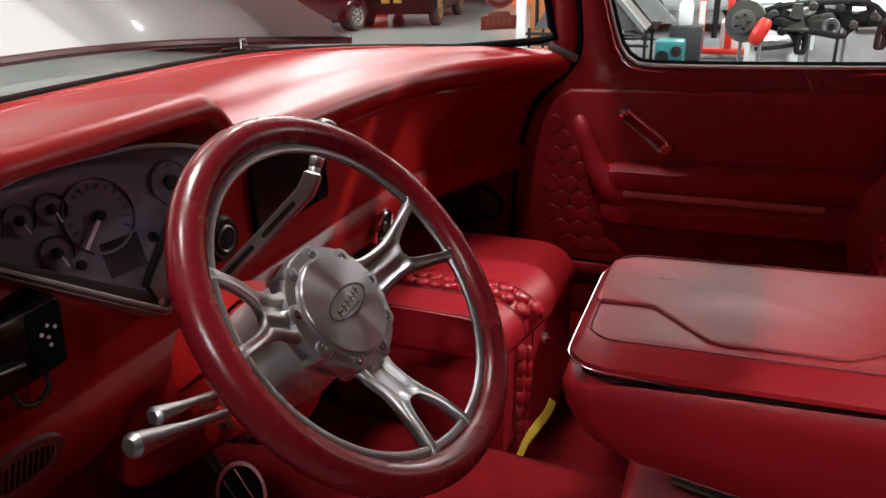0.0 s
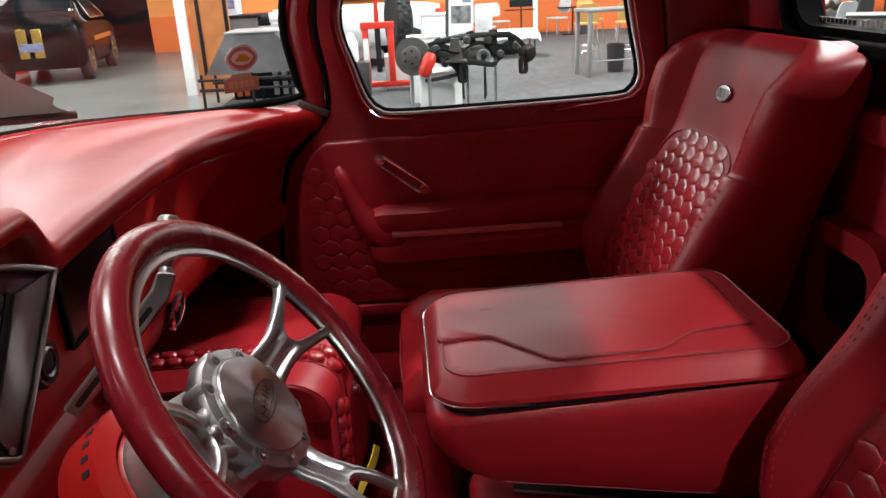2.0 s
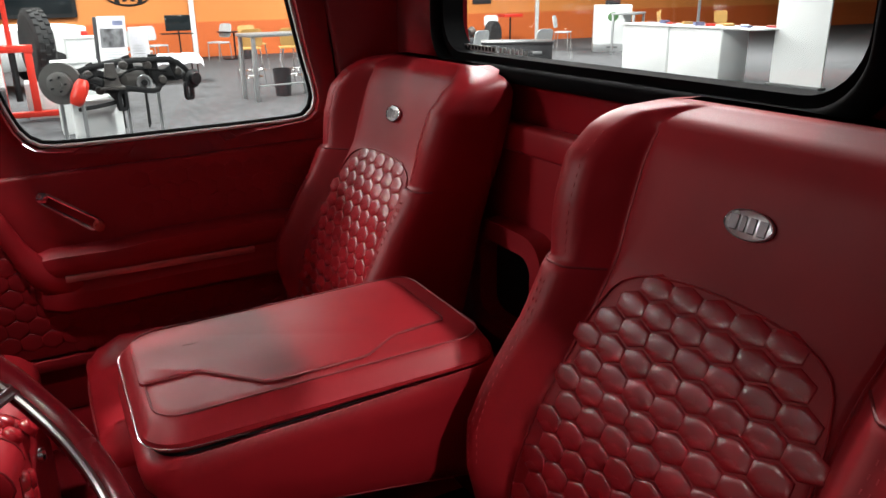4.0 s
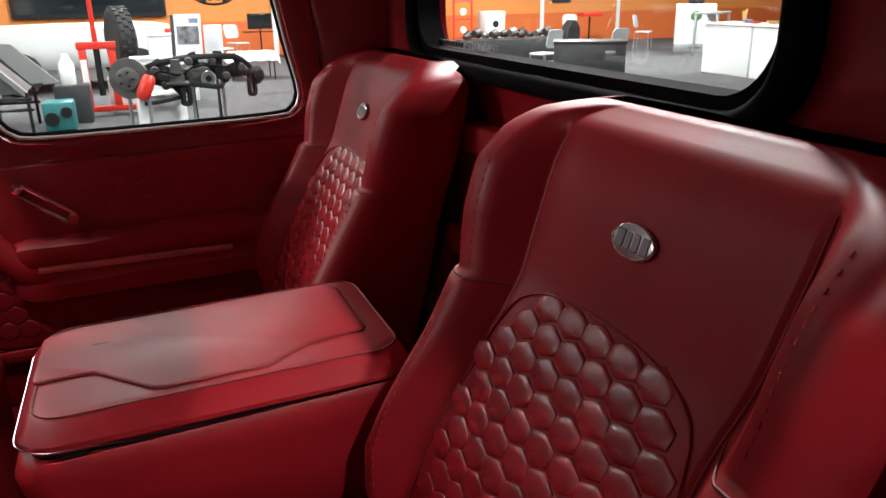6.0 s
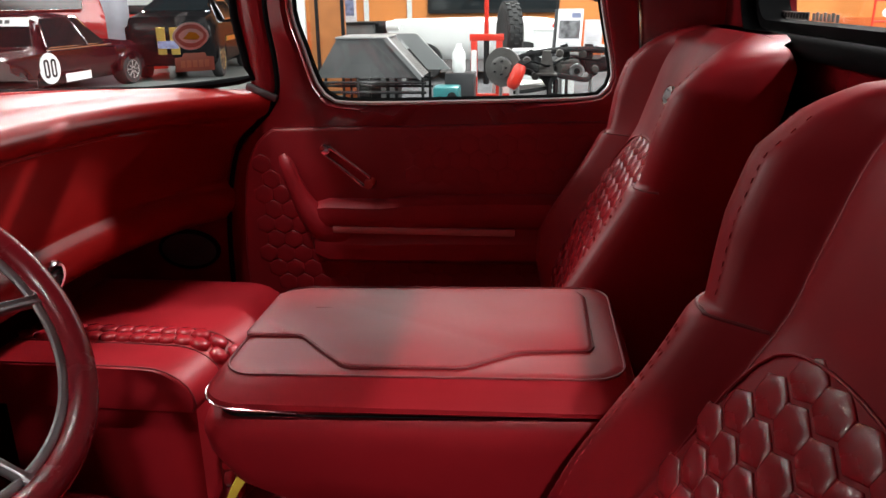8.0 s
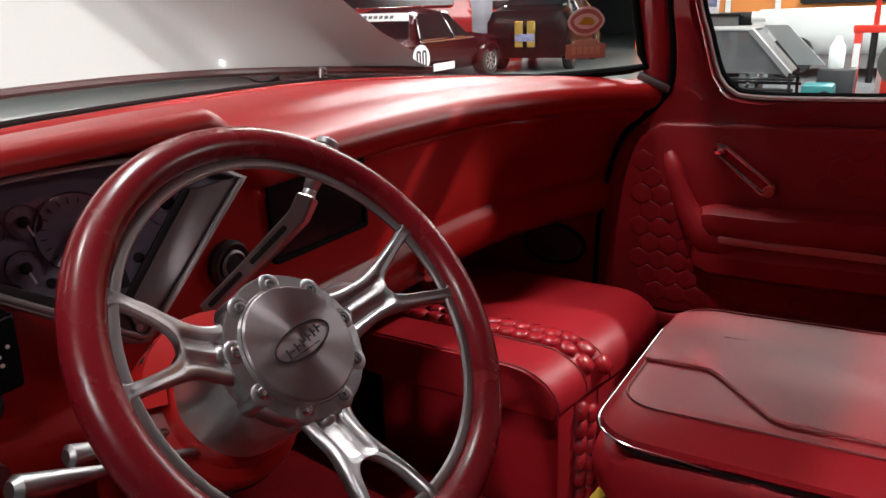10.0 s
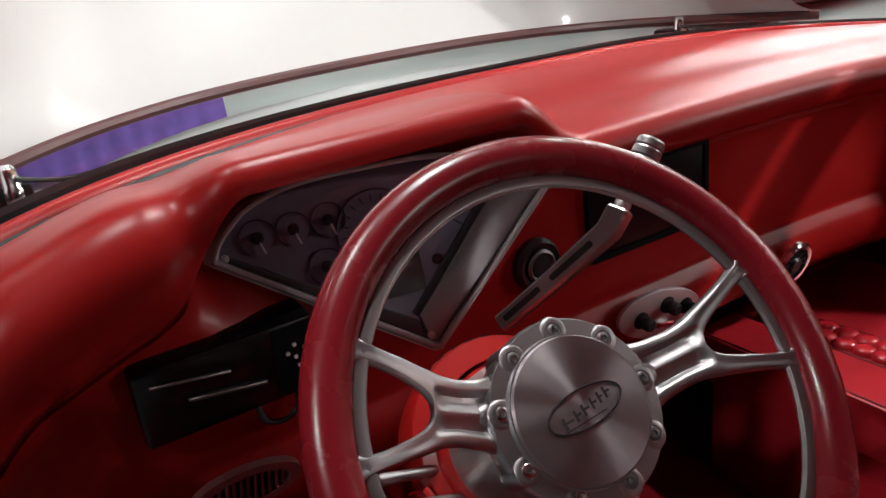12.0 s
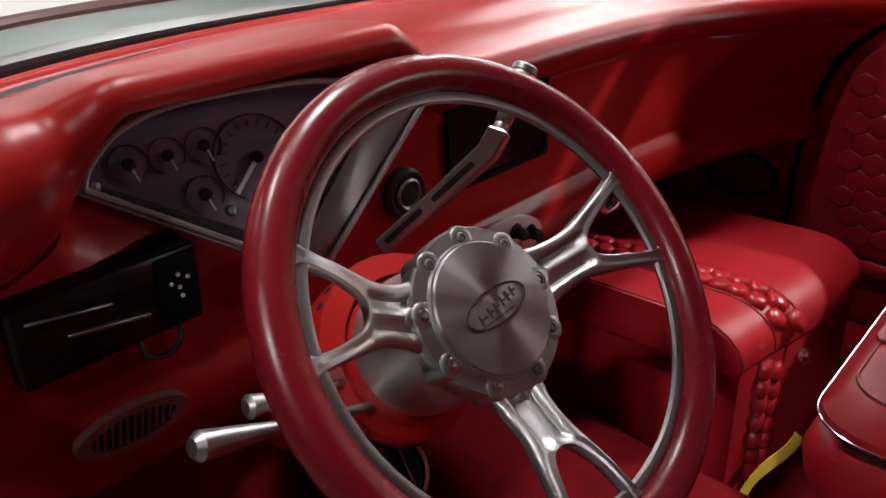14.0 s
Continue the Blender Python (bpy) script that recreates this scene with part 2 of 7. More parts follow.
def ray_out(inner, x0, x1, y0, y1):
    """For each point of an opening the point of the surrounding rectangle behind it."""
    c = Vector((sum(p[0] for p in inner), sum(p[1] for p in inner))) / len(inner)
    out = []
    for p in inner:
        d = Vector(p[:2]) - c
        k = min(((x1 if d.x > 0 else x0) - c.x) / d.x if abs(d.x) > 1e-6 else 1e9, ((y1 if d.y > 0 else y0) - c.y) / d.y if abs(d.y) > 1e-6 else 1e9)
        out.append((c.x + d.x * k, c.y + d.y * k))
    for corner in ((x0, y0), (x0, y1), (x1, y0), (x1, y1)):
        i = min(range(len(out)), key=lambda j: (out[j][0] - corner[0]) ** 2 + (out[j][1] - corner[1]) ** 2)
        out[i] = corner
    return out


def lerp_table(table, x):
    """A soft value from rows of (x, value)."""
    if x <= table[0][0]:
        return table[0][1]
    for (a, u), (b, v) in zip(table, table[1:]):
        if x <= b:
            return u + (v - u) * (x - a) / (b - a)
    return table[-1][1]


def ease(a, b, x):
    t = min(max((x - a) / (b - a), 0), 1)
    return t * t * (3 - 2 * t)


def hex_mesh(name, w, h, mat, skew=0.0, tall=0.94):
    """A stitched hexagonal cushion w wide and h high."""
    verts, faces = [(0, 0, h)], []
    for rr, zz in ((0.55, 1.0), (0.80, 0.82), (0.94, 0.50), (1.0, 0.20), (1.0, -0.2)):
        for k in range(6):
            a = radians(60 * k + 30)
            x, y = math.cos(a) * rr * w / math.sqrt(3), math.sin(a) * rr * w / math.sqrt(3)
            verts.append((x, y * tall + skew * x, zz * h))
    for k in range(6):
        faces.append((0, 1 + k, 1 + (k + 1) % 6))
        for q in range(4):
            a, b = 1 + 6 * q, 7 + 6 * q
            faces.append((a + k, b + k, b + (k + 1) % 6, a + (k + 1) % 6))
    me = bpy.data.meshes.new(name)
    me.from_pydata(verts, [], faces)
    me.polygons.foreach_set("use_smooth", [True] * len(me.polygons))
    me.materials.append(mat)
    return me


def basis(o, ex, ey, ez):
    m = Matrix.Identity(4)
    for c, v in enumerate((ex, ey, ez, o)):
        for r in range(3):
            m[r][c] = v[r]
    return m

# ---- cab shell ----
MID = 0.775          # the cab's middle line across
CAB_FLOOR = 0.30
X_Z = lambda y: basis((0, y, 0), (1, 0, 0), (0, 0, 1), (0, 1, 0))
Y_Z = lambda x: basis((x, 0, 0), (0, 1, 0), (0, 0, 1), (1, 0, 0))

cab_floor = struct(part("floor", box(-0.35, 1.30, -0.06, 1.64, CAB_FLOOR - 0.05, CAB_FLOOR, 0.01), M_CARPET), "red carpeted floor of the pickup cab", "floor")
part("tunnel", loft([[Vector((x, MID + s * 0.19 * w, CAB_FLOOR - 0.01 + h * k)) for s, h in ((-1.15, 0), (-0.95, 0.10), (-0.6, 0.15), (0, 0.165), (0.6, 0.15), (0.95, 0.10), (1.15, 0))]
                  for x, w, k in ((-0.3, 1.25, 1.25), (0.2, 1.05, 1.0), (1.28, 0.9, 0.8))], closed=False), M_CARPET, cab_floor)
firewall = struct(part("wall_front", loft([[Vector((x, y, z)) for y in (-0.06, 1.64)] for x, z in ((-0.10, 0.27), (-0.16, 0.36), (-0.33, 0.52), (-0.36, 1.02), (-0.40, 1.02), (-0.40, 0.25))], closed=False), M_CARPET),
                  "dark red carpeted firewall under the dashboard", "wall")

# rear wall with its window opening
REAR_IN = rounded(0.285, 1.265, 1.207, 1.50, 0.075, 8)
REAR_CUT = rounded(0.268, 1.282, 1.180, 1.517, 0.085, 8)
rear_wall = struct(part("wall_rear", holed(ray_out(REAR_CUT, -0.06, 1.64, 0.28, 1.60), REAR_CUT, 0.05, Y_Z(1.27)), M_PAINT), "red painted rear wall of the cab", "wall")
part("trim_panel", slab(rounded(0.02, 1.53, 0.62, 1.09, 0.04), 0.025, basis((1.262, 0, 0), (0, 1, 0), (0, 0, 1), (-1, 0, 0)), 0.012), M_DOOR, rear_wall, "red leather panel under the rear window")
ledge = part("ledge", box(1.222, 1.262, 0.04, 1.51, 1.040, 1.092, 0.008, 3), M_DOOR, rear_wall, "padded red ledge below the rear window")
REAR_RUB = rounded(0.250, 1.300, 1.166, 1.535, 0.095, 8)
window_rear = struct(part("window_1", holed(REAR_RUB, REAR_IN, 0.05, Y_Z(1.25)), M_RUBBER), "rear cab window in a wide black rubber seal", "window")
part("seal", tube([Vector((1.247, y, z)) for y, z in rounded(0.262, 1.288, 1.178, 1.523, 0.088, 8)], 0.016, 10, True), M_RUBBER, window_rear, "rounded black rubber lip")
pane = part("pane", slab(rounded(0.27, 1.28, 1.18, 1.515, 0.08, 8), 0.005, Y_Z(1.29)), M_GLASS, window_rear, "clear rear glass")
pane.visible_shadow = False
# rear speaker pod between the seats
pod_ring = rounded(0.835, 1.01, 0.70, 0.86, 0.035, 6)
speaker = part("speaker_pod", holed(rounded(0.80, 1.045, 0.66, 0.90, 0.06, 6), pod_ring, 0.05, Y_Z(1.195)), M_DOOR, rear_wall, "red leather surround of a dark opening")
part("grille", slab(pod_ring, 0.01, Y_Z(1.234)), M_BLACK, speaker, "black recessed opening")

roof = struct(part("ceiling", loft([[Vector((x, y, z + 0.05 * (1 - ((y - MID) / 0.8) ** 2))) for y in np.linspace(-0.02, 1.57, 13)] for x, z in
                                    ((0.28, 1.46), (0.34, 1.50), (0.8, 1.53), (1.2, 1.51), (1.30, 1.46), (1.30, 1.50), (0.8, 1.57), (0.30, 1.54), (0.28, 1.46))], closed=False), M_LINER),
              "unseen headliner under the cab roof, kept pale to reflect", "ceiling")

struct(part("roof", loft([[Vector((x, y, z + 0.05 * (1 - ((y - MID) / 0.8) ** 2))) for y in np.linspace(-0.024, 1.574, 13)] for x, z in
                          ((0.275, 1.549), (0.8, 1.579), (1.304, 1.509), (1.304, 1.516), (0.8, 1.588), (0.275, 1.558), (0.275, 1.549))], closed=False), M_PAINT), "red painted cab roof", "roof")

# Pale paint stands in for chrome that reflects the bright hall.
M_BRIGHT = material("painted_glint_strip", (0.80, 0.79, 0.78), 0.3, 0.15)
# passenger door: an outer skin with the window opening and a padded inner panel
WIN = smooth_line([(0.345, 1.25, 0), (0.372, 1.13, 0), (0.398, 1.055, 0), (0.425, 1.030, 0), (0.475, 1.018, 0), (0.75, 1.022, 0), (1.0, 1.030, 0), (1.042, 1.045, 0), (1.058, 1.085, 0),
                   (1.035, 1.20, 0), (0.995, 1.40, 0), (0.96, 1.44, 0), (0.75, 1.45, 0), (0.47, 1.44, 0), (0.40, 1.41, 0)], 72, True)
WIN = [(p.x, p.y) for p in WIN]
SEAL = [(0.160, 0.42), (0.162, 0.58), (0.166, 0.72), (0.182, 0.831), (0.211, 0.925), (0.258, 0.975), (0.290, 1.005), (0.312, 1.05), (0.312, 1.12), (0.300, 1.25), (0.335, 1.42)]
EDGE = smooth_line([(*p, 0) for p in SEAL] + [(0.42, 1.475, 0), (0.75, 1.485, 0), (1.0, 1.475, 0), (1.075, 1.38, 0), (1.105, 1.18, 0), (1.115, 1.0, 0), (1.115, 0.7, 0), (1.10, 0.44, 0), (1.05, 0.405, 0), (0.6, 0.40, 0), (0.22, 0.40, 0)], 150, True)


def seen_from(c, ring, n):
    """Points of a ring, sorted and spread by their bearing from c."""
    got = []
    for k in range(n):
        a = 2 * math.pi * k / n
        best = max(ring, key=lambda p: math.cos(math.atan2(p[1] - c[1], p[0] - c[0]) - a))
        got.append((best[0], best[1]))
    return got


EDGE2 = [(p.x, p.y) for p in EDGE]
door_c = (0.72, 1.12)
door = struct(part("door_1", grid(lambda i, j: (lambda o, w, t: Vector((o[0] + (w[0] - o[0]) * t[0], t[1], o[1] + (w[1] - o[1]) * t[0])))(
    seen_from(door_c, EDGE2, 140)[j], seen_from(door_c, WIN, 140)[j], ((0, 1.640), (0, 1.575), (0.06, 1.565), (0.70, 1.562), (0.93, 1.570), (1.0, 1.592), (1.0, 1.640))[i]), 7, 140, True, True), M_PAINT),
    "red painted passenger door with a padded leather panel", "door")
part("window_trim", tube([Vector((x + (0.72 - x) * 0.006, 1.588, z + (1.23 - z) * 0.012)) for x, z in WIN], 0.0048, 6, True), M_BRIGHT, door, "thin chrome strip round the window, its reflection painted pale")
part("window_seal", tube([Vector((x + (0.72 - x) * 0.016, 1.606, z + (1.23 - z) * 0.03)) for x, z in WIN], 0.006, 6, True), M_RUBBER, door, "black window seal")
side_pane = part("pane", slab([(x, z) for x, z in WIN][::-1], 0.005, X_Z(1.615)), M_GLASS, door, "clear door glass")
side_pane.visible_shadow = False
gap = part("door_seal", tube([Vector((x - 0.004, 1.568, z)) for x, z in ((p.x, p.y) for p in smooth_line([(*p, 0) for p in SEAL], 60))], 0.0065, 6), M_RUBBER, door, "black rubber seal in the door gap")

# pillars and the side wall round the passenger door
kick = struct(part("wall_kick", loft([[Vector((x, y, z)) for x, z in ((-0.38, 0.28), (-0.38, 1.04), (0.05, 1.045), (0.250, 1.045), (0.295, 1.035), (0.285, 1.004), (0.252, 0.972), (0.205, 0.925), (0.176, 0.831), (0.160, 0.72), (0.156, 0.58), (0.154, 0.28))]
                                      for y in (1.572, 1.64)]), M_PAINT), "red side wall between dashboard and door", "wall")


def pillar(name, rings, label):
    return struct(part(name, loft(rings), M_PAINT), label, "pillar")


def a_pillar(side):
    rings = []
    for z, xa, xb in ((1.02, 0.245, 0.300), (1.06, 0.250, 0.302), (1.12, 0.242, 0.302), (1.25, 0.228, 0.290), (1.40, 0.27, 0.33), (1.50, 0.31, 0.37)):
        y0, y1 = MID + side * 0.79, MID + side * 0.865
        c = [(xa, y1), (xa - 0.004, y0 + side * 0.012), (xa + 0.008, y0), ((xa + xb) / 2, y0 - side * 0.004), (xb - 0.01, y0), (xb, y0 + side * 0.012), (xb, y1)]
        rings.append([Vector((x, y, z)) for x, y in c])
    return pillar("pillar_front", rings, "red painted windscreen pillar")


pillar_right, pillar_left = a_pillar(1), a_pillar(-1)
clasp = part("clasp", box(0.238, 0.312, 1.553, 1.566, 1.040, 1.056, 0.003, 2, Matrix.Translation((0.275, 1.56, 1.048)) @ Matrix.Rotation(radians(24), 4, "Y") @ Matrix.Translation((-0.275, -1.56, -1.048))), M_SATIN, pillar_right, "small satin metal joint plate")
for side, nm in ((1, "right"), (-1, "left")):
    y0, y1 = MID + side * 0.79, MID + side * 0.865
    pillar("pillar_rear", [[Vector((x, y, z)) for x, y in ((xa, y1), (xa, y0 + side * 0.01), (xa + 0.012, y0), (1.275, y0 - side * 0.02), (1.275, y1))] for z, xa in ((0.28, 1.122), (0.7, 1.122), (1.0, 1.122), (1.2, 1.108), (1.4, 1.075), (1.5, 1.05))],
           "red painted pillar behind the door")
seal_left = part("door_seal", tube(smooth_line([(1.118, -0.03, 0.32), (1.118, -0.03, 1.0), (1.10, -0.03, 1.2), (1.068, -0.03, 1.4), (0.98, -0.03, 1.49)], 24), 0.012, 8), M_RUBBER, None)
struct(seal_left, "black rubber seal of the open driver doorway", "seal")
rocker = struct(part("wall_rocker", box(-0.38, 1.28, 1.575, 1.638, 0.20, 0.398, 0.012), M_PAINT), "red sill under the passenger door", "sill")
sill = struct(part("wall_sill", box(0.10, 1.14, -0.09, -0.015, 0.20, 0.33, 0.02), M_PAINT), "red sill under the open driver doorway", "sill")

# inner door panel: upper field, hexagon field, pull, armrest, crank
upper = part("door_panel", slab([(p.x, p.y) for p in smooth_line([(0.205, 0.60, 0), (0.212, 0.80, 0), (0.235, 0.905, 0), (0.285, 0.962, 0), (0.34, 0.968, 0), (0.7, 0.975, 0), (1.04, 0.985, 0), (1.085, 0.96, 0), (1.095, 0.75, 0), (1.09, 0.58, 0), (1.05, 0.553, 0), (0.6, 0.548, 0), (0.25, 0.552, 0)], 90, True)][::-1],
                                0.014, basis((0, 1.566, 0), (1, 0, 0), (0, 0, 1), (0, -1, 0)), 0.009, 3), M_DOOR, door, "dark red leather door panel")
part("kick_strip", box(0.215, 1.08, 1.545, 1.566, 0.515, 0.545, 0.006), M_DOOR, door, "red strip along the bottom of the panel")
arm_rings = []
for x, zt, zb, d in ((0.372, 0.765, 0.690, 0.010), (0.385, 0.795, 0.665, 0.040), (0.42, 0.806, 0.655, 0.058), (0.55, 0.806, 0.655, 0.062), (0.62, 0.816, 0.658, 0.064), (0.80, 0.822, 0.66, 0.064), (0.93, 0.822, 0.662, 0.060), (0.99, 0.815, 0.668, 0.045), (1.01, 0.79, 0.69, 0.01)):
    arm_rings.append([Vector((x, 1.556 - d * k, zb + (zt - zb) * h)) for k, h in ((0, 0), (0.55, 0.02), (0.8, 0.10), (0.86, 0.35), (0.74, 0.42), (0.74, 0.56), (0.9, 0.62), (1.0, 0.78), (0.93, 0.93), (0.6, 1.0), (0, 1.0))])
armrest = part("armrest", loft(arm_rings), M_DOOR, door, "padded red leather armrest")
part("inlay", box(0.437, 0.852, 1.497, 1.508, 0.737, 0.753, 0.003), material("pale_red_strip", (0.58, 0.20, 0.19), 0.35, metal=0.2), armrest, "pale metallic strip along the armrest")
pull_path = smooth_line([(0.318, 1.540, 0.908), (0.330, 1.532, 0.884), (0.346, 1.528, 0.842), (0.374, 1.526, 0.785), (0.415, 1.526, 0.741), (0.475, 1.530, 0.726)], 22)
pull = part("door_pull", tube(pull_path, [0.010, 0.015, 0.018, 0.019, 0.020, 0.020, 0.021, 0.022, 0.023, 0.024, 0.026, 0.028, 0.030, 0.032, 0.034, 0.036, 0.037, 0.038, 0.038, 0.036, 0.032, 0.024], 16, False, 0.66, (0.85, 0, 0.5)), M_DOOR, door, "slanted padded door pull")
crank_top, crank_end = Vector((0.421, 1.535, 0.924)), Vector((0.522, 1.523, 0.848))
cd = (crank_end - crank_top).normalized()
cn = Vector((0, 1, 0)).cross(cd).normalized()
crank = part("window_crank", tube([crank_top + cn * 0.010 + cd * 0.004, crank_top - cd * 0.006, crank_top - cn * 0.010 + cd * 0.004, crank_end - cn * 0.013 - cd * 0.01, crank_end + cd * 0.008, crank_end + cn * 0.013 - cd * 0.01], 0.0048, 8, True), M_CHROME, door, "slotted chrome window crank")
part("knob", lathe(((0.001, -0.024), (0.010, -0.024), (0.0125, -0.018), (0.0125, 0.004), (0.010, 0.012), (0.001, 0.013)), basis(crank_end, (1, 0, 0), (0, 0, -1), (0, -1, 0)), 16), material("red_knob", (0.5, 0.06, 0.05), 0.25), crank, "small red knob")
part("spindle", lathe(((0.012, -0.04), (0.012, 0.005), (0.004, 0.007)), basis(crank_top, (1, 0, 0), (0, 0, -1), (0, -1, 0)), 16), M_CHROME, crank)
HEX_DOOR = hex_mesh("hexagon", 0.043, 0.0020, M_DOOR)
for row in range(9):
    for col in range(8):
        hx, hz = 0.262 + 0.0425 * col + (0.0212 if row % 2 else 0), 0.885 - 0.0365 * row
        left = lerp_table([(0.56, 0.30), (0.66, 0.262), (0.80, 0.235), (0.9, 0.262)], hz)
        right = lerp_table([(0.59, 0.47), (0.66, 0.42), (0.74, 0.365), (0.82, 0.315), (0.89, 0.272)], hz)
        if left <= hx <= right and hz > 0.585:
            piece("hexagon", HEX_DOOR, M_DOOR, upper, basis((hx, 1.5515, hz), (1, 0, 0), (0, 0, 1), (0, -1, 0)))
HEX_FLAT = hex_mesh("quilt_hexagon", 0.0425, 0.0008, M_DOOR)
for row in range(12):
    for col in range(20):
        hx, hz = 0.45 + 0.0425 * col + (0.0212 if row % 2 else 0), 0.935 - 0.0365 * row
        if hx < 1.05 and (0.84 < hz and hx > 0.60 or 0.56 < hz < 0.645):
            piece("quilt_hexagon", HEX_FLAT, M_DOOR, upper, basis((hx, 1.5518, hz), (1, 0, 0), (0, 0, 1), (0, -1, 0)))

# worn white lettering strip stuck on the rear glass, not readable
lettering = thing("window_lettering", (1.286, 1.12, 1.210), "worn white lettering strip on the rear glass", "lettering")
M_LETTER = material("white_lettering", (0.75, 0.75, 0.74), 0.5)
part("backing", box(1.2845, 1.2860, 1.105, 1.240, 1.2085, 1.2200, 0.0, 1), M_LETTER, lettering, "white strip")
for k in range(9):
    part("bar", box(1.2835, 1.2843, 1.228 - 0.014 * k - 0.009, 1.228 - 0.014 * k, 1.2105, 1.2185, 0.0, 1), M_BLACK, lettering, "dark plain bar")
for k in range(7):
    part("bar", box(1.2845, 1.2860, 1.090 - 0.015 * k - 0.009, 1.090 - 0.015 * k, 1.2090, 1.2190 + 0.002 * (k % 2), 0.0, 1), M_LETTER, lettering, "pale plain bar")

# ---- dashboard ----
def glass_line(y):
    """Foot of the windscreen: (x, z) at y."""
    u = min(abs(y - MID) / 0.835, 0.9995)
    return 0.30 - 0.69 * (1 - u ** 3) ** (1 / 3) + 0.038 * (1 - ease(0.90, 1.35, y)), 1.072 - 0.030 * u * u


def face_x(y):
    a = abs(y - MID)
    return 0.035 + (0.13 * (a / 0.79) ** 4 if y > MID else 0.02 * (a / 0.79) ** 4)


def pod(y):
    return ease(0.200, 0.275, y) * (1 - ease(0.548, 0.662, y))


# where the dash ends at the passenger door: (z, x)
DASH_END = [(0.74, 0.150), (0.83, 0.168), (0.925, 0.198), (0.975, 0.245), (1.005, 0.278), (1.06, 0.30)]


def cluster_x(y, z):
    """The tilted plane of the gauge cluster."""
    return 0.2534 + 0.221 * y - 0.30 * z


def dash_profile(y):
    a = abs(y - MID)
    xw, zw = glass_line(y)
    p = pod(y)
    left = 1 - ease(0.17, 0.29, y)
    end = (a / 0.79) ** 4 if y > MID else 0.0
    xc, zl, rl = 0.058 + 0.235 * end + 0.02 * (1 - ease(0.1, 0.75, y)), 1.058 - 0.012 * (a / 0.79) ** 2, 0.027
    if y < 0.32:
        zl = 1.064 + 0.040 * ease(0.05, 0.20, y) - 0.10 * (1 - ease(-0.04, 0.09, y))
        rl += 0.030 * left
    dent = math.exp(-((y - 0.226) / 0.020) ** 2)
    xc, zl, rl = xc + p * (0.078 - xc) - 0.010 * dent, zl + p * (1.1225 - zl) - 0.004 * dent, rl + p * (0.020 - rl)

    def face(z):
        x = 0.035 + end * (lerp_table(DASH_END, z) - 0.04)
        sunk = min(x, cluster_x(y, max(z, 0.93)) - 0.016)
        return x + (sunk - x) * ease(0.205, 0.24, y) * (1 - ease(0.60, 0.66, y)) * ease(-0.075, 0.005, z - max(1.027 - 0.7216 * (y - 0.248), 0.93))

    cx, cz = xc - rl, zl - rl
    w = 1 - ease(0.10, 0.70, y)
    # rolled rail along the windscreen, groove, then the broad top with a shallow valley before the nose
    x0 = xw + 0.036 + 0.014 * w
    z0 = zw + 0.004 - 0.009 * w
    out = [(xw - 0.01, zw - 0.04), (xw, zw), (xw + 0.005, zw + 0.0055), (xw + 0.012, zw + 0.009), (xw + 0.020, zw + 0.0095), (xw + 0.027, zw + 0.0065), (xw + 0.031, zw + 0.001 - 0.003 * w), (xw + 0.032, zw - 0.004 - 0.014 * w), (xw + 0.033 + 0.010 * w, zw - 0.004 - 0.014 * w), (x0 - 0.001, z0 - 0.003), (x0, z0)]
    for k in range(1, 15):
        t = k / 15
        soft = ease(0, 1, t)
        hump = 0.010 * math.sin(math.pi * t) * (1 - 0.7 * p)
        dip = -0.0085 * math.exp(-((t - 0.66) / 0.13) ** 2) * (1 - p) * (1 - left) * (1 - end)
        out.append((x0 + (cx - x0) * t, z0 + (zl - z0) * (t + (soft - t) * p) + hump + dip))
    low = -80 + 62 * p
    out += [(cx + rl * math.cos(radians(90 + (low - 90) * k / 12)), cz + rl * math.sin(radians(90 + (low - 90) * k / 12))) for k in range(13)]
    ze = cz + rl * math.sin(radians(low)) - 0.006
    xe = cx + rl * math.cos(radians(low))
    out += [(xe + (face(ze) - xe) * 0.35, ze + 0.001 - 0.002 * p), (face(ze) + 0.003 + 0.012 * p, ze - 0.006 * p), (face(ze), ze - 0.010 - 0.012 * p)]
    z1 = ze - 0.010 - 0.012 * p
    out += [(face(z1 + (0.862 - z1) * t), z1 + (0.862 - z1) * t) for t in (0.15, 0.3, 0.45, 0.65, 0.8, 0.9, 1.0)]
    xf = face(0.855)
    out += [(xf, 0.850), (xf - 0.002, 0.842), (xf + 0.000, 0.837), (xf + 0.009, 0.826), (xf + 0.014, 0.810), (xf + 0.012, 0.788), (xf + 0.004, 0.768), (xf - 0.01, 0.750), (xf - 0.10, 0.738), (xf - 0.25, 0.74)]
    return out


DASH_Y = list(np.linspace(-0.052, 0.165, 22)) + list(np.linspace(0.172, 0.31, 28)) + list(np.linspace(0.33, 0.54, 10)) + list(np.linspace(0.548, 0.664, 26)) + list(np.linspace(0.67, 1.566, 44))
dash = thing("dashboard", (0.0, MID, 0.74), "red leather wrapped dashboard with a hooded gauge pod", "dashboard")
rows_d = [dash_profile(y) for y in DASH_Y]
shell = part("shell", grid(lambda i, j: Vector((rows_d[i][j][0], DASH_Y[i], rows_d[i][j][1])), len(DASH_Y), len(rows_d[0])), M_DASH, dash, "smooth red leather dash top and face", 60)
gap_y = np.linspace(-0.03, 1.56, 70)
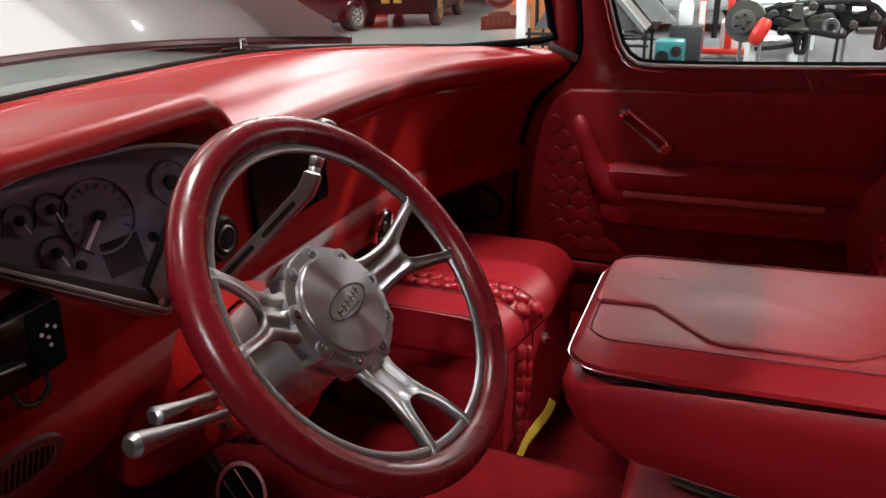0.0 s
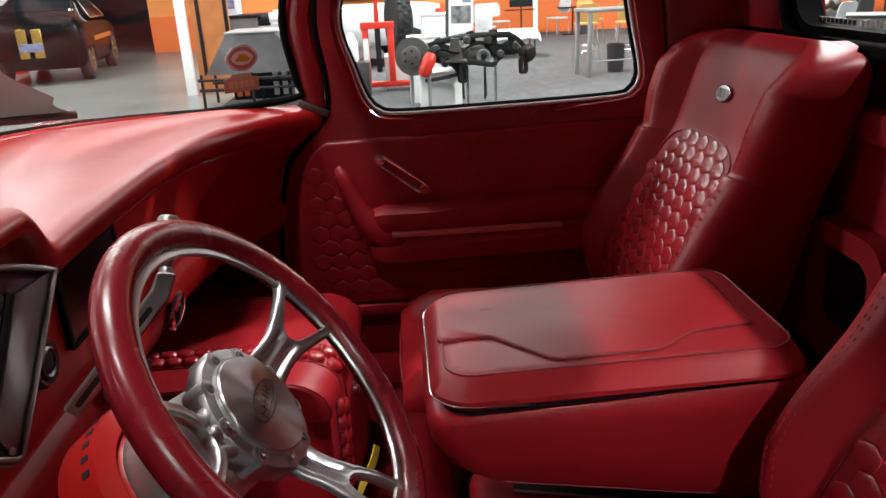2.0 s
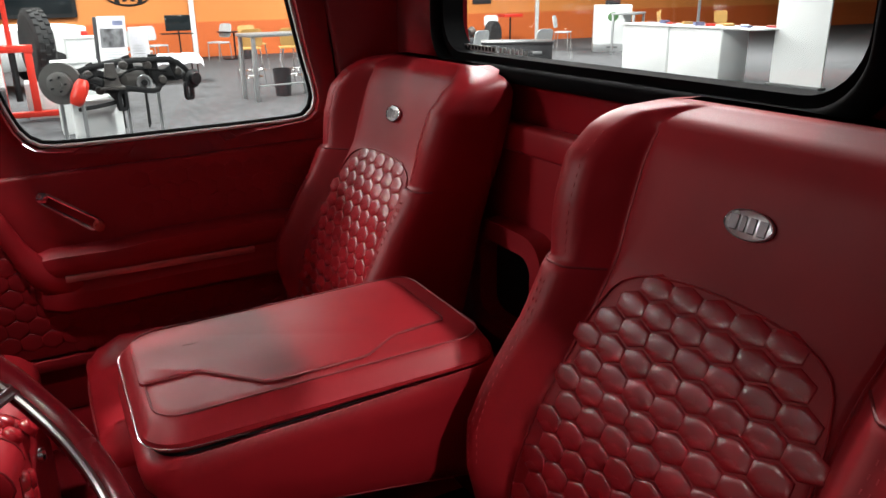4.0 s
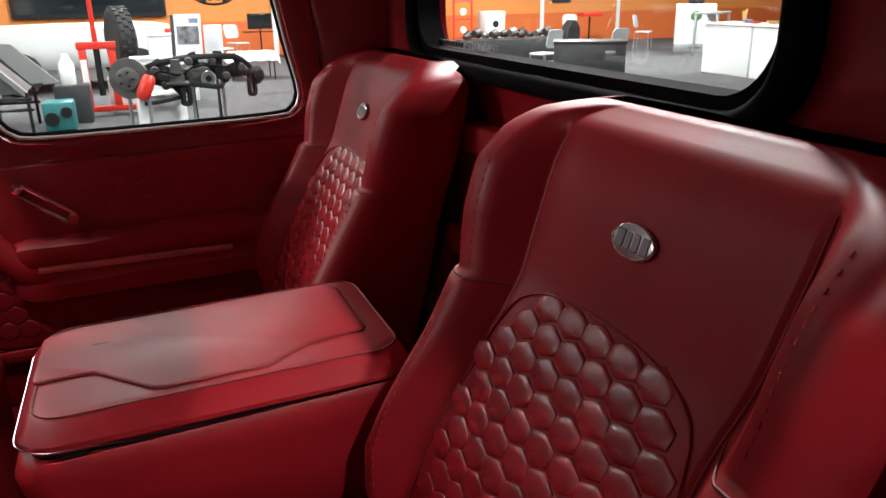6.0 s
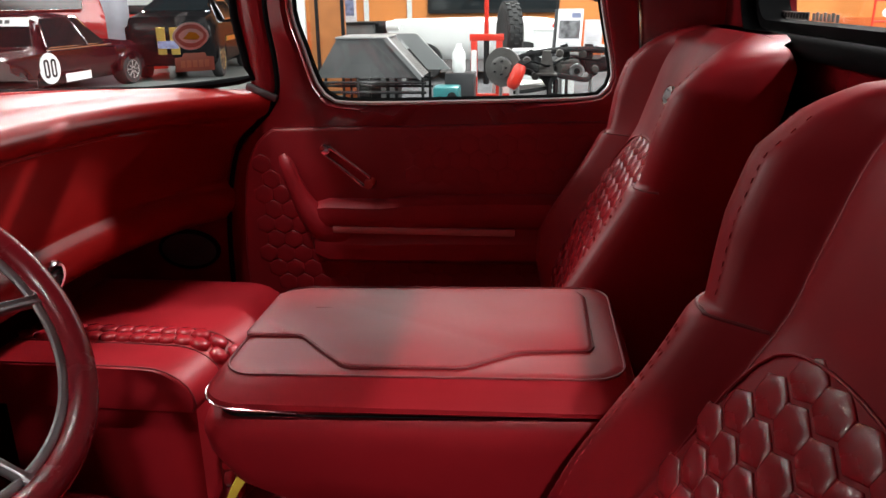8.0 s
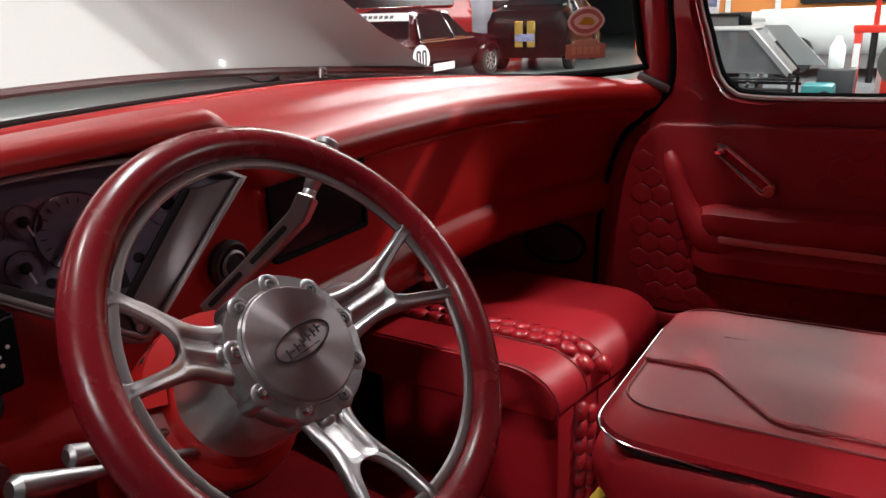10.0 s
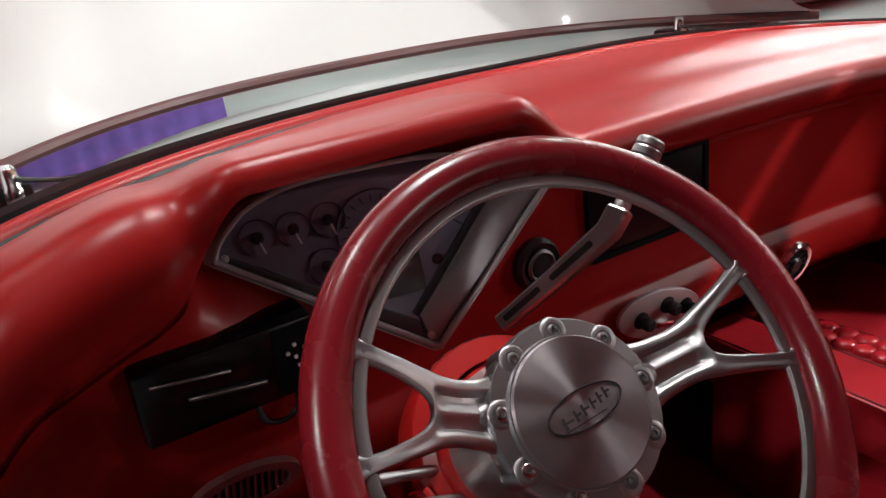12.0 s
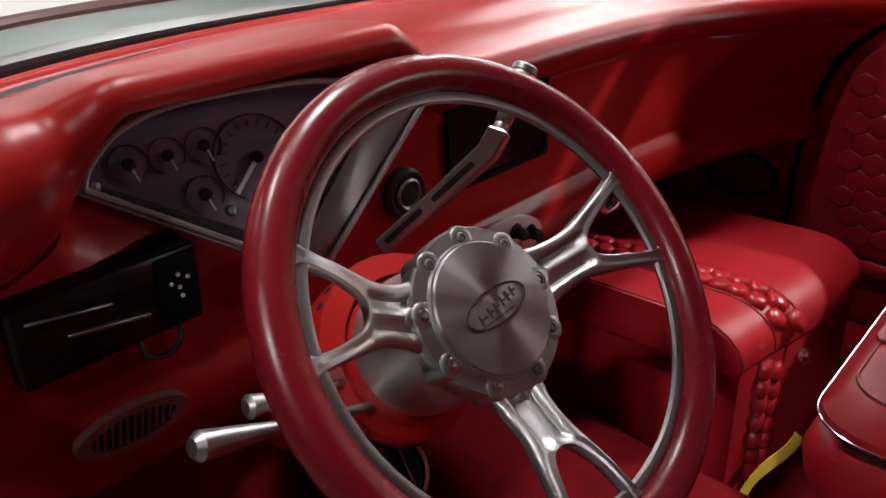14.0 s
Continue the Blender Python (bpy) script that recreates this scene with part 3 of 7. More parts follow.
# Black tube laid in the groove to darken it like shade.
part("defrost_gap", tube([Vector((glass_line(y)[0] + 0.0335 + 0.007 * (1 - ease(0.10, 0.70, y)), y, glass_line(y)[1] - 0.001 - 0.0085 * (1 - ease(0.10, 0.70, y)))) for y in gap_y], [0.0036 + 0.0058 * (1 - ease(0.10, 0.70, y)) for y in gap_y], 8), M_BLACK, dash, "black tube for the shade in the groove along the windscreen")

# gauge cluster: a wedge of pale dials in a satin bezel
GA, GB, GC = Vector((0.0, 0.248, 1.027)), Vector((0.077, 0.424, 0.900)), Vector((0.073, 0.589, 1.036))
gx = (GC - GA).normalized()
gn = (GB - GA).cross(GC - GA).normalized()
if gn.x < 0:
    gn = -gn
gy = gn.cross(gx).normalized()
to_g = lambda p: ((p - GA).dot(gx), (p - GA).dot(gy))
ub, vb = to_g(GB)
uc, vc = to_g(GC)
outline = smooth_line([(0.0, 0.0, 0), (0.005, 0.010, 0), (0.017, 0.022, 0), (0.042, 0.039, 0), (0.092, 0.050, 0), (0.171, 0.050, 0), (0.232, 0.045, 0), (0.290, 0.030, 0), (uc - 0.014, 0.009, 0)], 30) + smooth_line([(uc, 0.0, 0), (ub + 0.004, vb, 0)], 8) + smooth_line([(ub - 0.004, vb + 0.001, 0), (0.0, -0.004, 0)], 10)
outline = [(p.x, p.y) for p in outline]
cen = (sum(p[0] for p in outline) / len(outline), sum(p[1] for p in outline) / len(outline))
shrink = lambda k: [(cen[0] + (p[0] - cen[0]) * k, cen[1] + (p[1] - cen[1]) * k) for p in outline]
G = basis(GA, gx, gy, gn)
cluster = part("gauge_cluster", slab(shrink(0.985)[::-1], 0.004, G @ Matrix.Translation((0, 0, -0.012))), M_GAUGE, dash, "pale grey face of the gauge cluster")
part("bezel", grid(lambda i, j: G @ Vector((*shrink((1.035, 1.045, 1.036, 0.965, 0.955)[i])[j], (-0.055, -0.02, 0.004, 0.006, -0.012)[i])), 5, len(outline), False, True), M_BEZEL, cluster, "pale satin metal bezel")
part("bezel_lip", tube([G @ Vector((*p, 0.0095)) for p in shrink(0.978)], 0.0030, 8, True), M_BEZEL, cluster, "pale rounded lip of the bezel")
# broad brushed strip on the inner edge, dark ledge along the lower edge
part("side_strip", slab([(0.282, 0.002), (0.174, -0.103), (ub - 0.002, vb - 0.001), (uc - 0.004, 0.001)], 0.007, G @ Matrix.Translation((0, 0, 0.001)), 0.002), M_SATIN, cluster, "broad brushed metal strip")
part("strip_gap", slab([(0.276, 0.007), (0.169, -0.099), (0.176, -0.106), (0.284, 0.000)], 0.003, G @ Matrix.Translation((0, 0, 0.0015))), M_INK, cluster, "dark gap beside the strip")
part("lower_ledge", slab([(0.0, -0.003), (ub - 0.006, vb + 0.001), (0.173, -0.107), (0.018, -0.004)], 0.006, G @ Matrix.Translation((0, 0, -0.001)), 0.0015), M_LEDGE, cluster, "dark satin ledge along the lower edge")
part("ledge_edge", tube([G @ Vector((0.0, -0.004, 0.005)), G @ Vector((ub - 0.004, vb, 0.005))], 0.0014, 6), M_SATIN, cluster, "bright edge of the ledge")


def dial(u, v, r, ang, big=False):
    m = G @ Matrix.Translation((u, v, -0.0074))
    d = part("dial", lathe(((r, 0), (r, 0.0012), (r * 0.93, 0.0012), (r * 0.93, 0.0004), (0.001, 0.0004)), m, 36), M_GAUGE, cluster, "round pale dial")
    part("dial_ring", tube([m @ Vector((r * 0.97 * math.cos(radians(a)), r * 0.97 * math.sin(radians(a)), 0.0014)) for a in range(-40, 245, 9)], 0.0007 if not big else 0.0010, 6), M_TICK, d)
    part("dial_hub", lathe(((r * 0.33, 0.001), (r * 0.33, 0.004), (r * 0.25, 0.006), (0.001, 0.007)) if not big else ((r * 0.14, 0.001), (r * 0.14, 0.006), (0.001, 0.007)), m, 24), M_INK, d, "dark red-black hub")
    c, s = math.cos(radians(ang)), math.sin(radians(ang))
    part("needle", box(0, r * 0.95, -r * 0.05, r * 0.05, 0.004, 0.0055, 0, 1, m @ basis((0, 0, 0), (c, s, 0), (-s, c, 0), (0, 0, 1))), M_NEEDLE, d, "pale needle")
    for k in range(15 if big else 5):
        a = radians(215 - (250 if big else 180) * k / (14 if big else 4))
        part("tick", box(r * 0.70, r * 0.86, -r * 0.016, r * 0.016, 0.0008, 0.0016, 0, 1, m @ basis((0, 0, 0), (math.cos(a), math.sin(a), 0), (-math.sin(a), math.cos(a), 0), (0, 0, 1))), M_TICK, d)


for u, v, r, ang, big in ((0.045, 0.008, 0.0175, -75, False), (0.079, 0.008, 0.0165, -75, False), (0.113, 0.009, 0.0170, -75, False), (0.1015, -0.0345, 0.0180, -75, False), (0.158, -0.013, 0.0420, 225, True), (0.256, -0.005, 0.0270, -70, False)):
    dial(u, v, r, ang, big)
for u, v in ((0.120, -0.055), (0.209, -0.055)):
    part("warning_lamp", lathe(((0.0055, 0), (0.0055, 0.003), (0.003, 0.005), (0.001, 0.005)), G @ Matrix.Translation((u, v, -0.008)), 14), M_INK, cluster)
part("readout", slab([(0.146, -0.081), (0.192, -0.081), (0.192, -0.042), (0.146, -0.042)], 0.0012, G @ Matrix.Translation((0, 0, -0.0075))), M_BLACK, cluster, "small dark readout window")
lens = part("lens", slab(shrink(0.96)[::-1], 0.001, G @ Matrix.Translation((0, 0, 0.000))), M_LENS, cluster, "clear gauge lens")
lens.visible_shadow = False
for u, v in ((0.012, -0.003), (0.181, -0.124)):
    part("screw", lathe(((0.004, 0), (0.004, 0.002), (0.001, 0.003)), G @ Matrix.Translation((u, v, 0.0075)), 12), M_BEZEL, cluster)

# screen, start button, switch panel and vents on the face
FACE = lambda y, z, d=0.0: basis((face_x(y) + d, y, z), (0, 1, 0), (0, 0, 1), (1, 0, 0))
screen = part("screen", slab(rounded(-0.097, 0.097, -0.050, 0.050, 0.004, 3), 0.006, FACE(0.764, 0.954), 0.002), M_SCREEN, dash, "black glossy navigation screen")
part("bezel", holed(rounded(-0.102, 0.102, -0.055, 0.055, 0.006, 3), rounded(-0.095, 0.095, -0.048, 0.048, 0.004, 3), 0.008, FACE(0.764, 0.954)), M_RUBBER, screen)
button = part("start_button", lathe(((0.031, 0), (0.031, 0.008), (0.027, 0.013), (0.022, 0.012), (0.020, 0.008), (0.001, 0.008)), FACE(0.585, 0.925), 32), M_BLACK, dash, "round black start button")
part("ring", lathe(((0.0195, 0.007), (0.0195, 0.014), (0.0165, 0.016), (0.014, 0.014), (0.014, 0.008)), FACE(0.585, 0.925), 32), M_SATIN, button, "satin ring")
part("cap", lathe(((0.0135, 0.008), (0.0135, 0.013), (0.010, 0.0145), (0.001, 0.0145)), FACE(0.585, 0.925), 24), M_INK, button, "dark red cap")
SWM = basis((face_x(0.74) + 0.020, 0.758, 0.809), (0.0, 0.97, -0.20), (0.12, 0.2, 0.96), (0.98, 0, -0.12))
ell = [(0.074 * math.cos(radians(8 * k)), 0.034 * math.sin(radians(8 * k))) for k in range(45)]
switch = part("switch_panel", slab(ell, 0.006, SWM, 0.002), material("satin_panel", (0.62, 0.60, 0.60), 0.5, 0.75), dash, "oval billet switch panel")
for u, v in ((-0.036, -0.004), (0.006, 0.012), (0.042, 0.006)):
    part("knob", lathe(((0.0115, 0.004), (0.0115, 0.008), (0.0085, 0.010), (0.0085, 0.022), (0.0065, 0.025), (0.001, 0.025)), SWM @ Matrix.Translation((u, v, 0)), 18), M_INK, switch, "turned metal knob")
part("rocker", box(-0.008, 0.024, -0.019, -0.010, 0.004, 0.010, 0.002, 2, SWM), M_CHROME, switch)
RVM = basis((face_x(1.03) + 0.017, 1.030, 0.789), (0, 1, 0), (0.25, 0, 0.97), (0.97, 0, -0.25))
rv = part("round_vent", lathe(((0.036, 0), (0.036, 0.006), (0.032, 0.010), (0.027, 0.009), (0.026, 0.002), (0.001, 0.002)), RVM, 32), M_CHROME, dash, "round chrome dash vent")
part("core", lathe(((0.0255, 0.0025), (0.0255, 0.005), (0.012, 0.006), (0.010, 0.011), (0.001, 0.012)), RVM, 24), M_BLACK, rv, "black vent core")
for k in range(-2, 3):
    part("vane", box(-0.024, 0.024, k * 0.009 - 0.001, k * 0.009 + 0.001, 0.004, 0.008, 0, 1, RVM), M_RUBBER, rv)

# under-dash amplifier box and left vent
amp_m = basis((0.047, 0.231, 0.932), (0.0, 1.0, 0.0), (0.10, 0.0, 0.995), (0.995, 0, -0.1)) @ Matrix.Diagonal((0.89, 0.93, 1, 1))
amp = thing("radio_unit", (0.05, 0.232, 0.87), "black radio unit with silver edges under the dash", "radio")
amp_b = part("body", box(-0.092, 0.092, -0.044, 0.040, -0.04, 0.006, 0.006, 2, amp_m), material("gloss_black_plastic", (0.004, 0.004, 0.0045), 0.22, vary=0.1, spec=0.3), amp)
part("edge_strip", box(-0.080, -0.002, 0.010, 0.013, 0.006, 0.010, 0.001, 1, amp_m @ Matrix.Rotation(radians(-9), 4, "Z")), M_SATIN, amp_b, "thin silver strip")
part("edge_strip", box(-0.045, 0.034, -0.010, -0.006, 0.006, 0.012, 0.001, 1, amp_m @ Matrix.Rotation(radians(-9), 4, "Z")), M_SATIN, amp_b, "thin silver strip")
part("keypad", box(0.045, 0.088, -0.036, 0.036, 0.004, 0.009, 0.003, 2, amp_m), M_RUBBER, amp_b, "small keypad")
for u, v in ((0.066, 0.016), (0.066, 0.002), (0.058, 0.008), (0.076, 0.010), (0.068, -0.008)):
    part("key", lathe(((0.0022, 0.008), (0.0022, 0.0105), (0.0005, 0.011)), amp_m @ Matrix.Translation((u, v, 0)), 8), M_NEEDLE, amp_b, "pale key")
part("handle", tube([amp_m @ Vector(p) for p in smooth_line([(0.020, -0.044, 0), (0.024, -0.060, 0.006), (0.042, -0.066, 0.008), (0.060, -0.058, 0.006), (0.064, -0.040, 0)], 14)], 0.003, 8), M_BLACK, amp_b, "black wire loop")
LVM = basis((0.066, 0.217, 0.834), (0.0, 0.998, -0.06), (0.30, 0.057, 0.952), (0.954, -0.018, -0.30))
lv_out = [(0.051 * math.cos(radians(10 * k)), 0.027 * math.sin(radians(10 * k))) for k in range(36)]
lv_in = [(0.039 * math.cos(radians(10 * k)), 0.018 * math.sin(radians(10 * k))) for k in range(36)]
lvent = part("oval_vent", holed(lv_out, lv_in, 0.008, LVM), material("dull_red_trim", (0.17, 0.055, 0.055), 0.4), dash, "oval dash vent in a dull red frame")
part("backing", slab(lv_in, 0.001, LVM), M_BLACK, lvent)
for k in range(-5, 6):
    hgt = 0.017 * math.sqrt(max(1 - (k * 0.0066 / 0.039) ** 2, 0.02))
    part("vane", box(k * 0.0066 - 0.0014, k * 0.0066 + 0.0014, -hgt, hgt, 0.002, 0.007, 0, 1, LVM), M_SATIN, lvent)

# ---- steering wheel ----
HUB = Vector((0.3255, 0.3935, 0.9605))
WN = Vector((0.7755, -0.062, 0.628)).normalized()
WY = (Vector((0, 1, 0)) - WN * WN.y).normalized()
WU = WN.cross(WY)
if WU.z < 0:
    WU = -WU
WM = basis(HUB, WY, WU, WY.cross(WU))
FACING = 1 if WY.cross(WU).dot(WN) > 0 else -1
W = lambda r, deg, d: WM @ Vector((r * math.cos(radians(deg)), r * math.sin(radians(deg)), FACING * d))
wheel = thing("steering_wheel", HUB - WN * 0.02, "red leather steering wheel with brushed billet spokes", "steering wheel")
RIM_D = 0.030
M_RING = material("dull_ring_metal", (0.40, 0.38, 0.38), 0.40, 1.0, vary=0.06)
part("rim", tube([W(0.1768, 360 * k / 96, RIM_D) for k in range(96)], 0.0157, 18, True), M_RIM, wheel, "thick red leather rim")
part("inner_ring", tube([W(0.1575, 360 * k / 72, RIM_D) for k in range(72)], 0.0040, 8, True, 1.25, WN), M_RING, wheel, "polished metal ring inside the rim")
hub = part("hub", lathe(((0.046, -0.030), (0.060, -0.028), (0.0655, -0.020), (0.0660, -0.004), (0.0642, -0.0008), (0.0535, 0.0002), (0.0525, 0.004)), WM @ Matrix.Diagonal((1, 1, FACING, 1)), 54), M_BILLET, wheel, "scalloped billet hub")
M_CAP = material("turned_cap_metal", (0.50, 0.46, 0.475), 0.34, 1.0, vary=0.03)
aniso = M_CAP.node_tree.nodes["Principled BSDF"]
aniso.inputs["Anisotropic"].default_value = 0.8
aniso.inputs["Anisotropic Rotation"].default_value = 0.25
tan = M_CAP.node_tree.nodes.new("ShaderNodeTangent")
tan.direction_type, tan.axis = "RADIAL", "Z"
M_CAP.node_tree.links.new(tan.outputs["Tangent"], aniso.inputs["Tangent"])
cap_ob = part("horn_cap", lathe(((0.0515, 0.0), (0.0515, 0.0040), (0.0500, 0.0060), (0.03, 0.0078), (0.001, 0.0084)), None, 54), M_CAP, None, "spun metal horn cap")
cap_ob.parent = wheel
cap_ob.matrix_parent_inverse = Matrix.Translation(wheel.location).inverted()
cap_ob.matrix_basis = WM @ Matrix.Diagonal((1, 1, FACING, 1)) if FACING > 0 else WM @ Matrix.Rotation(math.pi, 4, "X")
emblem_m = WM @ basis((0, 0, FACING * 0.0082), (math.cos(radians(4)), math.sin(radians(4)), 0), (-math.sin(radians(4)), math.cos(radians(4)), 0), (0, 0, 1))
part("emblem_ring", tube([emblem_m @ Vector((0.031 * math.cos(radians(9 * k)), 0.0125 * math.sin(radians(9 * k)), 0.0006 * FACING)) for k in range(40)], 0.0007, 6, True), M_INK, hub, "fine dark oval engraved on the cap")
for k, (u0, u1, v) in enumerate(((-0.020, -0.012, -0.003), (-0.010, -0.005, -0.002), (-0.003, 0.003, -0.001), (0.005, 0.010, 0.0), (0.012, 0.016, 0.001), (0.018, 0.023, 0.002))):
    for w0, w1, h0, h1 in ((u0, u0 + 0.0018, -0.0040, 0.0040), (u0 + 0.0018, u1, -0.0006, 0.0010)):
        part("emblem_bar", box(w0, w1, v + h0, v + h1, -0.0006, 0.00025, 0, 1, emblem_m), M_INK, hub, "dark engraved bar")
part("emblem_bar", box(-0.022, 0.014, -0.0085, -0.0077, -0.0006, 0.00025, 0, 1, emblem_m), M_INK, hub)
for k in range(9):
    bm_ = WM @ basis((0.0566 * math.cos(radians(40 * k)), 0.0566 * math.sin(radians(40 * k)), 0), (1, 0, 0), (0, FACING, 0), (0, 0, FACING))
    part("boss", lathe(((0.0112, -0.024), (0.0112, -0.003), (0.0102, -0.0004), (0.0085, 0.0006), (0.0058, 0.0006), (0.0052, -0.0010), (0.001, -0.0010)), bm_, 20), M_BILLET, hub)
    part("bolt", lathe(((0.0048, -0.001), (0.0048, 0.0010), (0.0040, 0.0016), (0.0022, 0.0016), (0.0020, -0.0006), (0.001, -0.0006)), bm_, 14), M_CHROME if k in (6, 5, 4) else M_SATIN, hub, "socket head bolt")
SPOKE_D = [(0.046, -0.013), (0.060, -0.0085), (0.075, -0.004), (0.100, 0.009), (0.130, 0.0225), (0.150, 0.0285), (0.163, 0.0295)]
SPOKE_OUT = [(0.046, 0.0285), (0.058, 0.0262), (0.070, 0.0228), (0.088, 0.0208), (0.100, 0.0222), (0.115, 0.0270), (0.135, 0.0345), (0.148, 0.0400), (0.156, 0.0450), (0.163, 0.0520)]
SPOKE_IN = [(0.108, 0.0), (0.1085, 0.0040), (0.110, 0.0070), (0.114, 0.0112), (0.122, 0.0162), (0.135, 0.0226), (0.148, 0.0282), (0.156, 0.0292), (0.163, 0.0262)]


def spoke_half(centre, wide, sgn):
    """One arm of a forked spoke: rails beside a hollowed middle that opens into a fork."""
    radii = [0.046, 0.052, 0.058, 0.062, 0.066, 0.070, 0.074, 0.080, 0.086, 0.092, 0.098, 0.102, 0.105, 0.1075, 0.1085, 0.110, 0.112, 0.115, 0.119, 0.124, 0.130, 0.137, 0.144, 0.150, 0.155, 0.159, 0.163]
    across = [0.0, 0.06, 0.14, 0.24, 0.36, 0.48, 0.56, 0.64, 0.72, 0.84, 0.93, 1.0]
    rings = []
    for r in radii:
        lo, hi = lerp_table(SPOKE_IN, r), lerp_table(SPOKE_OUT, r)
        grow = 1 + (wide - 1) * ease(0.10, 0.16, r)
        d, forked = lerp_table(SPOKE_D, r), ease(0.1060, 0.1095, r)
        top = []
        for t in across:
            v = (lo + (hi - lo) * t) * grow
            # hollow with a soft ridge down its middle; it starts as a round pocket near the hub
            pocket = ease(0.058, 0.068, r) * (1 - ease(0.1005, 0.1085, r))
            hollow = -0.0062 * pocket * (1 - ease(0.48, 0.66, t)) + 0.0040 * pocket * math.exp(-(t / 0.24) ** 2)
            edge = -0.0028 * ease(0.86, 1.0, t) - 0.0028 * forked * (1 - ease(0.0, 0.16, t))
            groove = -0.0009 * forked * math.exp(-((t - 0.5) / 0.18) ** 2)
            top.append((r, v * sgn, d + 0.0055 + hollow + edge + groove))
        base = d - 0.0065
        ring = top + [(r, hi * grow * sgn, base + 0.003), (r, (lo + (hi - lo) * 0.8) * grow * sgn, base), (r, (lo + (hi - lo) * 0.2) * grow * sgn, base), (r, lo * grow * sgn, base + 0.003 * forked)]
        a = radians(centre)
        rings.append([WM @ Vector((x * math.cos(a) - y * math.sin(a), x * math.sin(a) + y * math.cos(a), FACING * z)) for x, y, z in ring])
    return loft(rings)


for centre, wide in ((1, 1.0), (158.5, 0.93), (-100, 0.84)):
    for sgn in (-1, 1):
        part("spoke", spoke_half(centre, wide, sgn), M_BILLET, wheel, "forked billet spoke arm", 55)
    part("bulb", lathe(((0.0008, 0.0062), (0.004, 0.0056), (0.0068, 0.0036), (0.0082, 0.0), (0.0082, -0.008)), WM @ Matrix.Rotation(radians(centre), 4, "Z") @ basis((0.0660, 0, FACING * -0.007), (1, 0, 0), (0, FACING, 0), (0, 0, FACING)), 16), M_BILLET, wheel, "rounded end of the spoke's hollow")
part("adapter", lathe(((0.045, -0.026), (0.052, -0.030), (0.060, -0.090), (0.060, -0.118), (0.03, -0.119)), WM @ Matrix.Diagonal((1, 1, FACING, 1)), 40), material("pale_satin_adapter", (0.62, 0.61, 0.60), 0.40, 0.95, vary=0.05), wheel, "satin metal wheel adapter")

# ---- column, lever and stalks ----
column = thing("steering_column", HUB - WN * 0.30, "bright red painted steering column with levers", "steering column")
CM = WM @ Matrix.Diagonal((1, 1, FACING, 1))
part("housing", lathe(((0.05, -0.112), (0.060, -0.113), (0.064, -0.118), (0.066, -0.128), (0.076, -0.134), (0.079, -0.142), (0.079, -0.172), (0.073, -0.184), (0.060, -0.192), (0.054, -0.20), (0.048, -0.42), (0.03, -0.43)), CM, 48), M_COLUMN, column, "red bell-shaped column housing")
part("shroud", grid(lambda i, j: W((0.066, 0.086, 0.088, 0.086, 0.066)[i], 50 + 110 * j / 28, (-0.114, -0.119, -0.126, -0.168, -0.176)[i]), 5, 29), M_COLUMN, column, "red arched shroud behind the wheel")
for k in range(7):
    part("selector_mark", box(-0.003, 0.003, -0.0045, 0.0045, 0, 0.0008, 0, 1, basis(W(0.0875, 68 + 10 * k, -0.128), (W(0.0875, 72 + 10 * k, -0.128) - W(0.0875, 64 + 10 * k, -0.128)).normalized(), WN, (W(0.1, 68 + 10 * k, -0.128) - W(0.05, 68 + 10 * k, -0.128)).normalized())), M_INK, column, "dark selector mark")


def on_bell(deg, d, r=0.0792):
    """A pose on the side of the column's bell: x round it, y along it, z outwards."""
    out = (W(0.1, deg, d) - W(0.05, deg, d)).normalized()
    return basis(W(r, deg, d), WN.cross(out).normalized(), WN, out)


bracket = part("bracket", box(-0.019, 0.019, -0.030, 0.022, -0.002, 0.005, 0.003, 2, on_bell(196, -0.152)), M_COLUMN, column, "red bracket plate over the housing")
part("screw_hole", lathe(((0.0042, 0.0045), (0.0042, 0.0062), (0.0030, 0.0062), (0.0028, 0.0048), (0.001, 0.0048)), on_bell(196, -0.146), 14), M_INK, bracket, "dark screw hole")
for deg, d in ((207, -0.166), (226, -0.155)):
    part("slot", slab(rounded(-0.013, 0.013, -0.006, 0.006, 0.0055, 4), 0.004, on_bell(deg, d, 0.0770), 0.001), M_SCREEN, column, "dark slot for the stalk")
part("seam_line", tube([W(0.0795, a, -0.160) for a in range(210, 330, 6)], 0.0011, 6), M_INK, column, "dark joint round the housing")
for root, tip, r0, r1 in ((W(0.06, 205, -0.125), Vector((0.246, 0.187, 0.922)), 0.0045, 0.0108), (W(0.06, 178, -0.135), Vector((0.216, 0.245, 0.905)), 0.0045, 0.0095)):
    d = (tip - root)
    pts = [root + d * t for t in (0, 0.35, 0.6, 0.8, 0.97, 1.0)]
    part("stalk", tube(pts, [r0, r0, r0 * 1.2, r1 * 0.8, r1, r1 * 0.6], 14), M_BILLET, column, "tapered billet stalk")
lv = [Vector((0.112, 0.484, 0.916)), Vector((0.158, 0.512, 0.966)), Vector((0.204, 0.541, 1.018)), Vector((0.212, 0.548, 1.038))]
sd_ = (lv[2] - lv[0]).normalized()
face_n = Vector((0.42, -0.72, 0.35))
face_n = (face_n - sd_ * face_n.dot(sd_)).normalized()


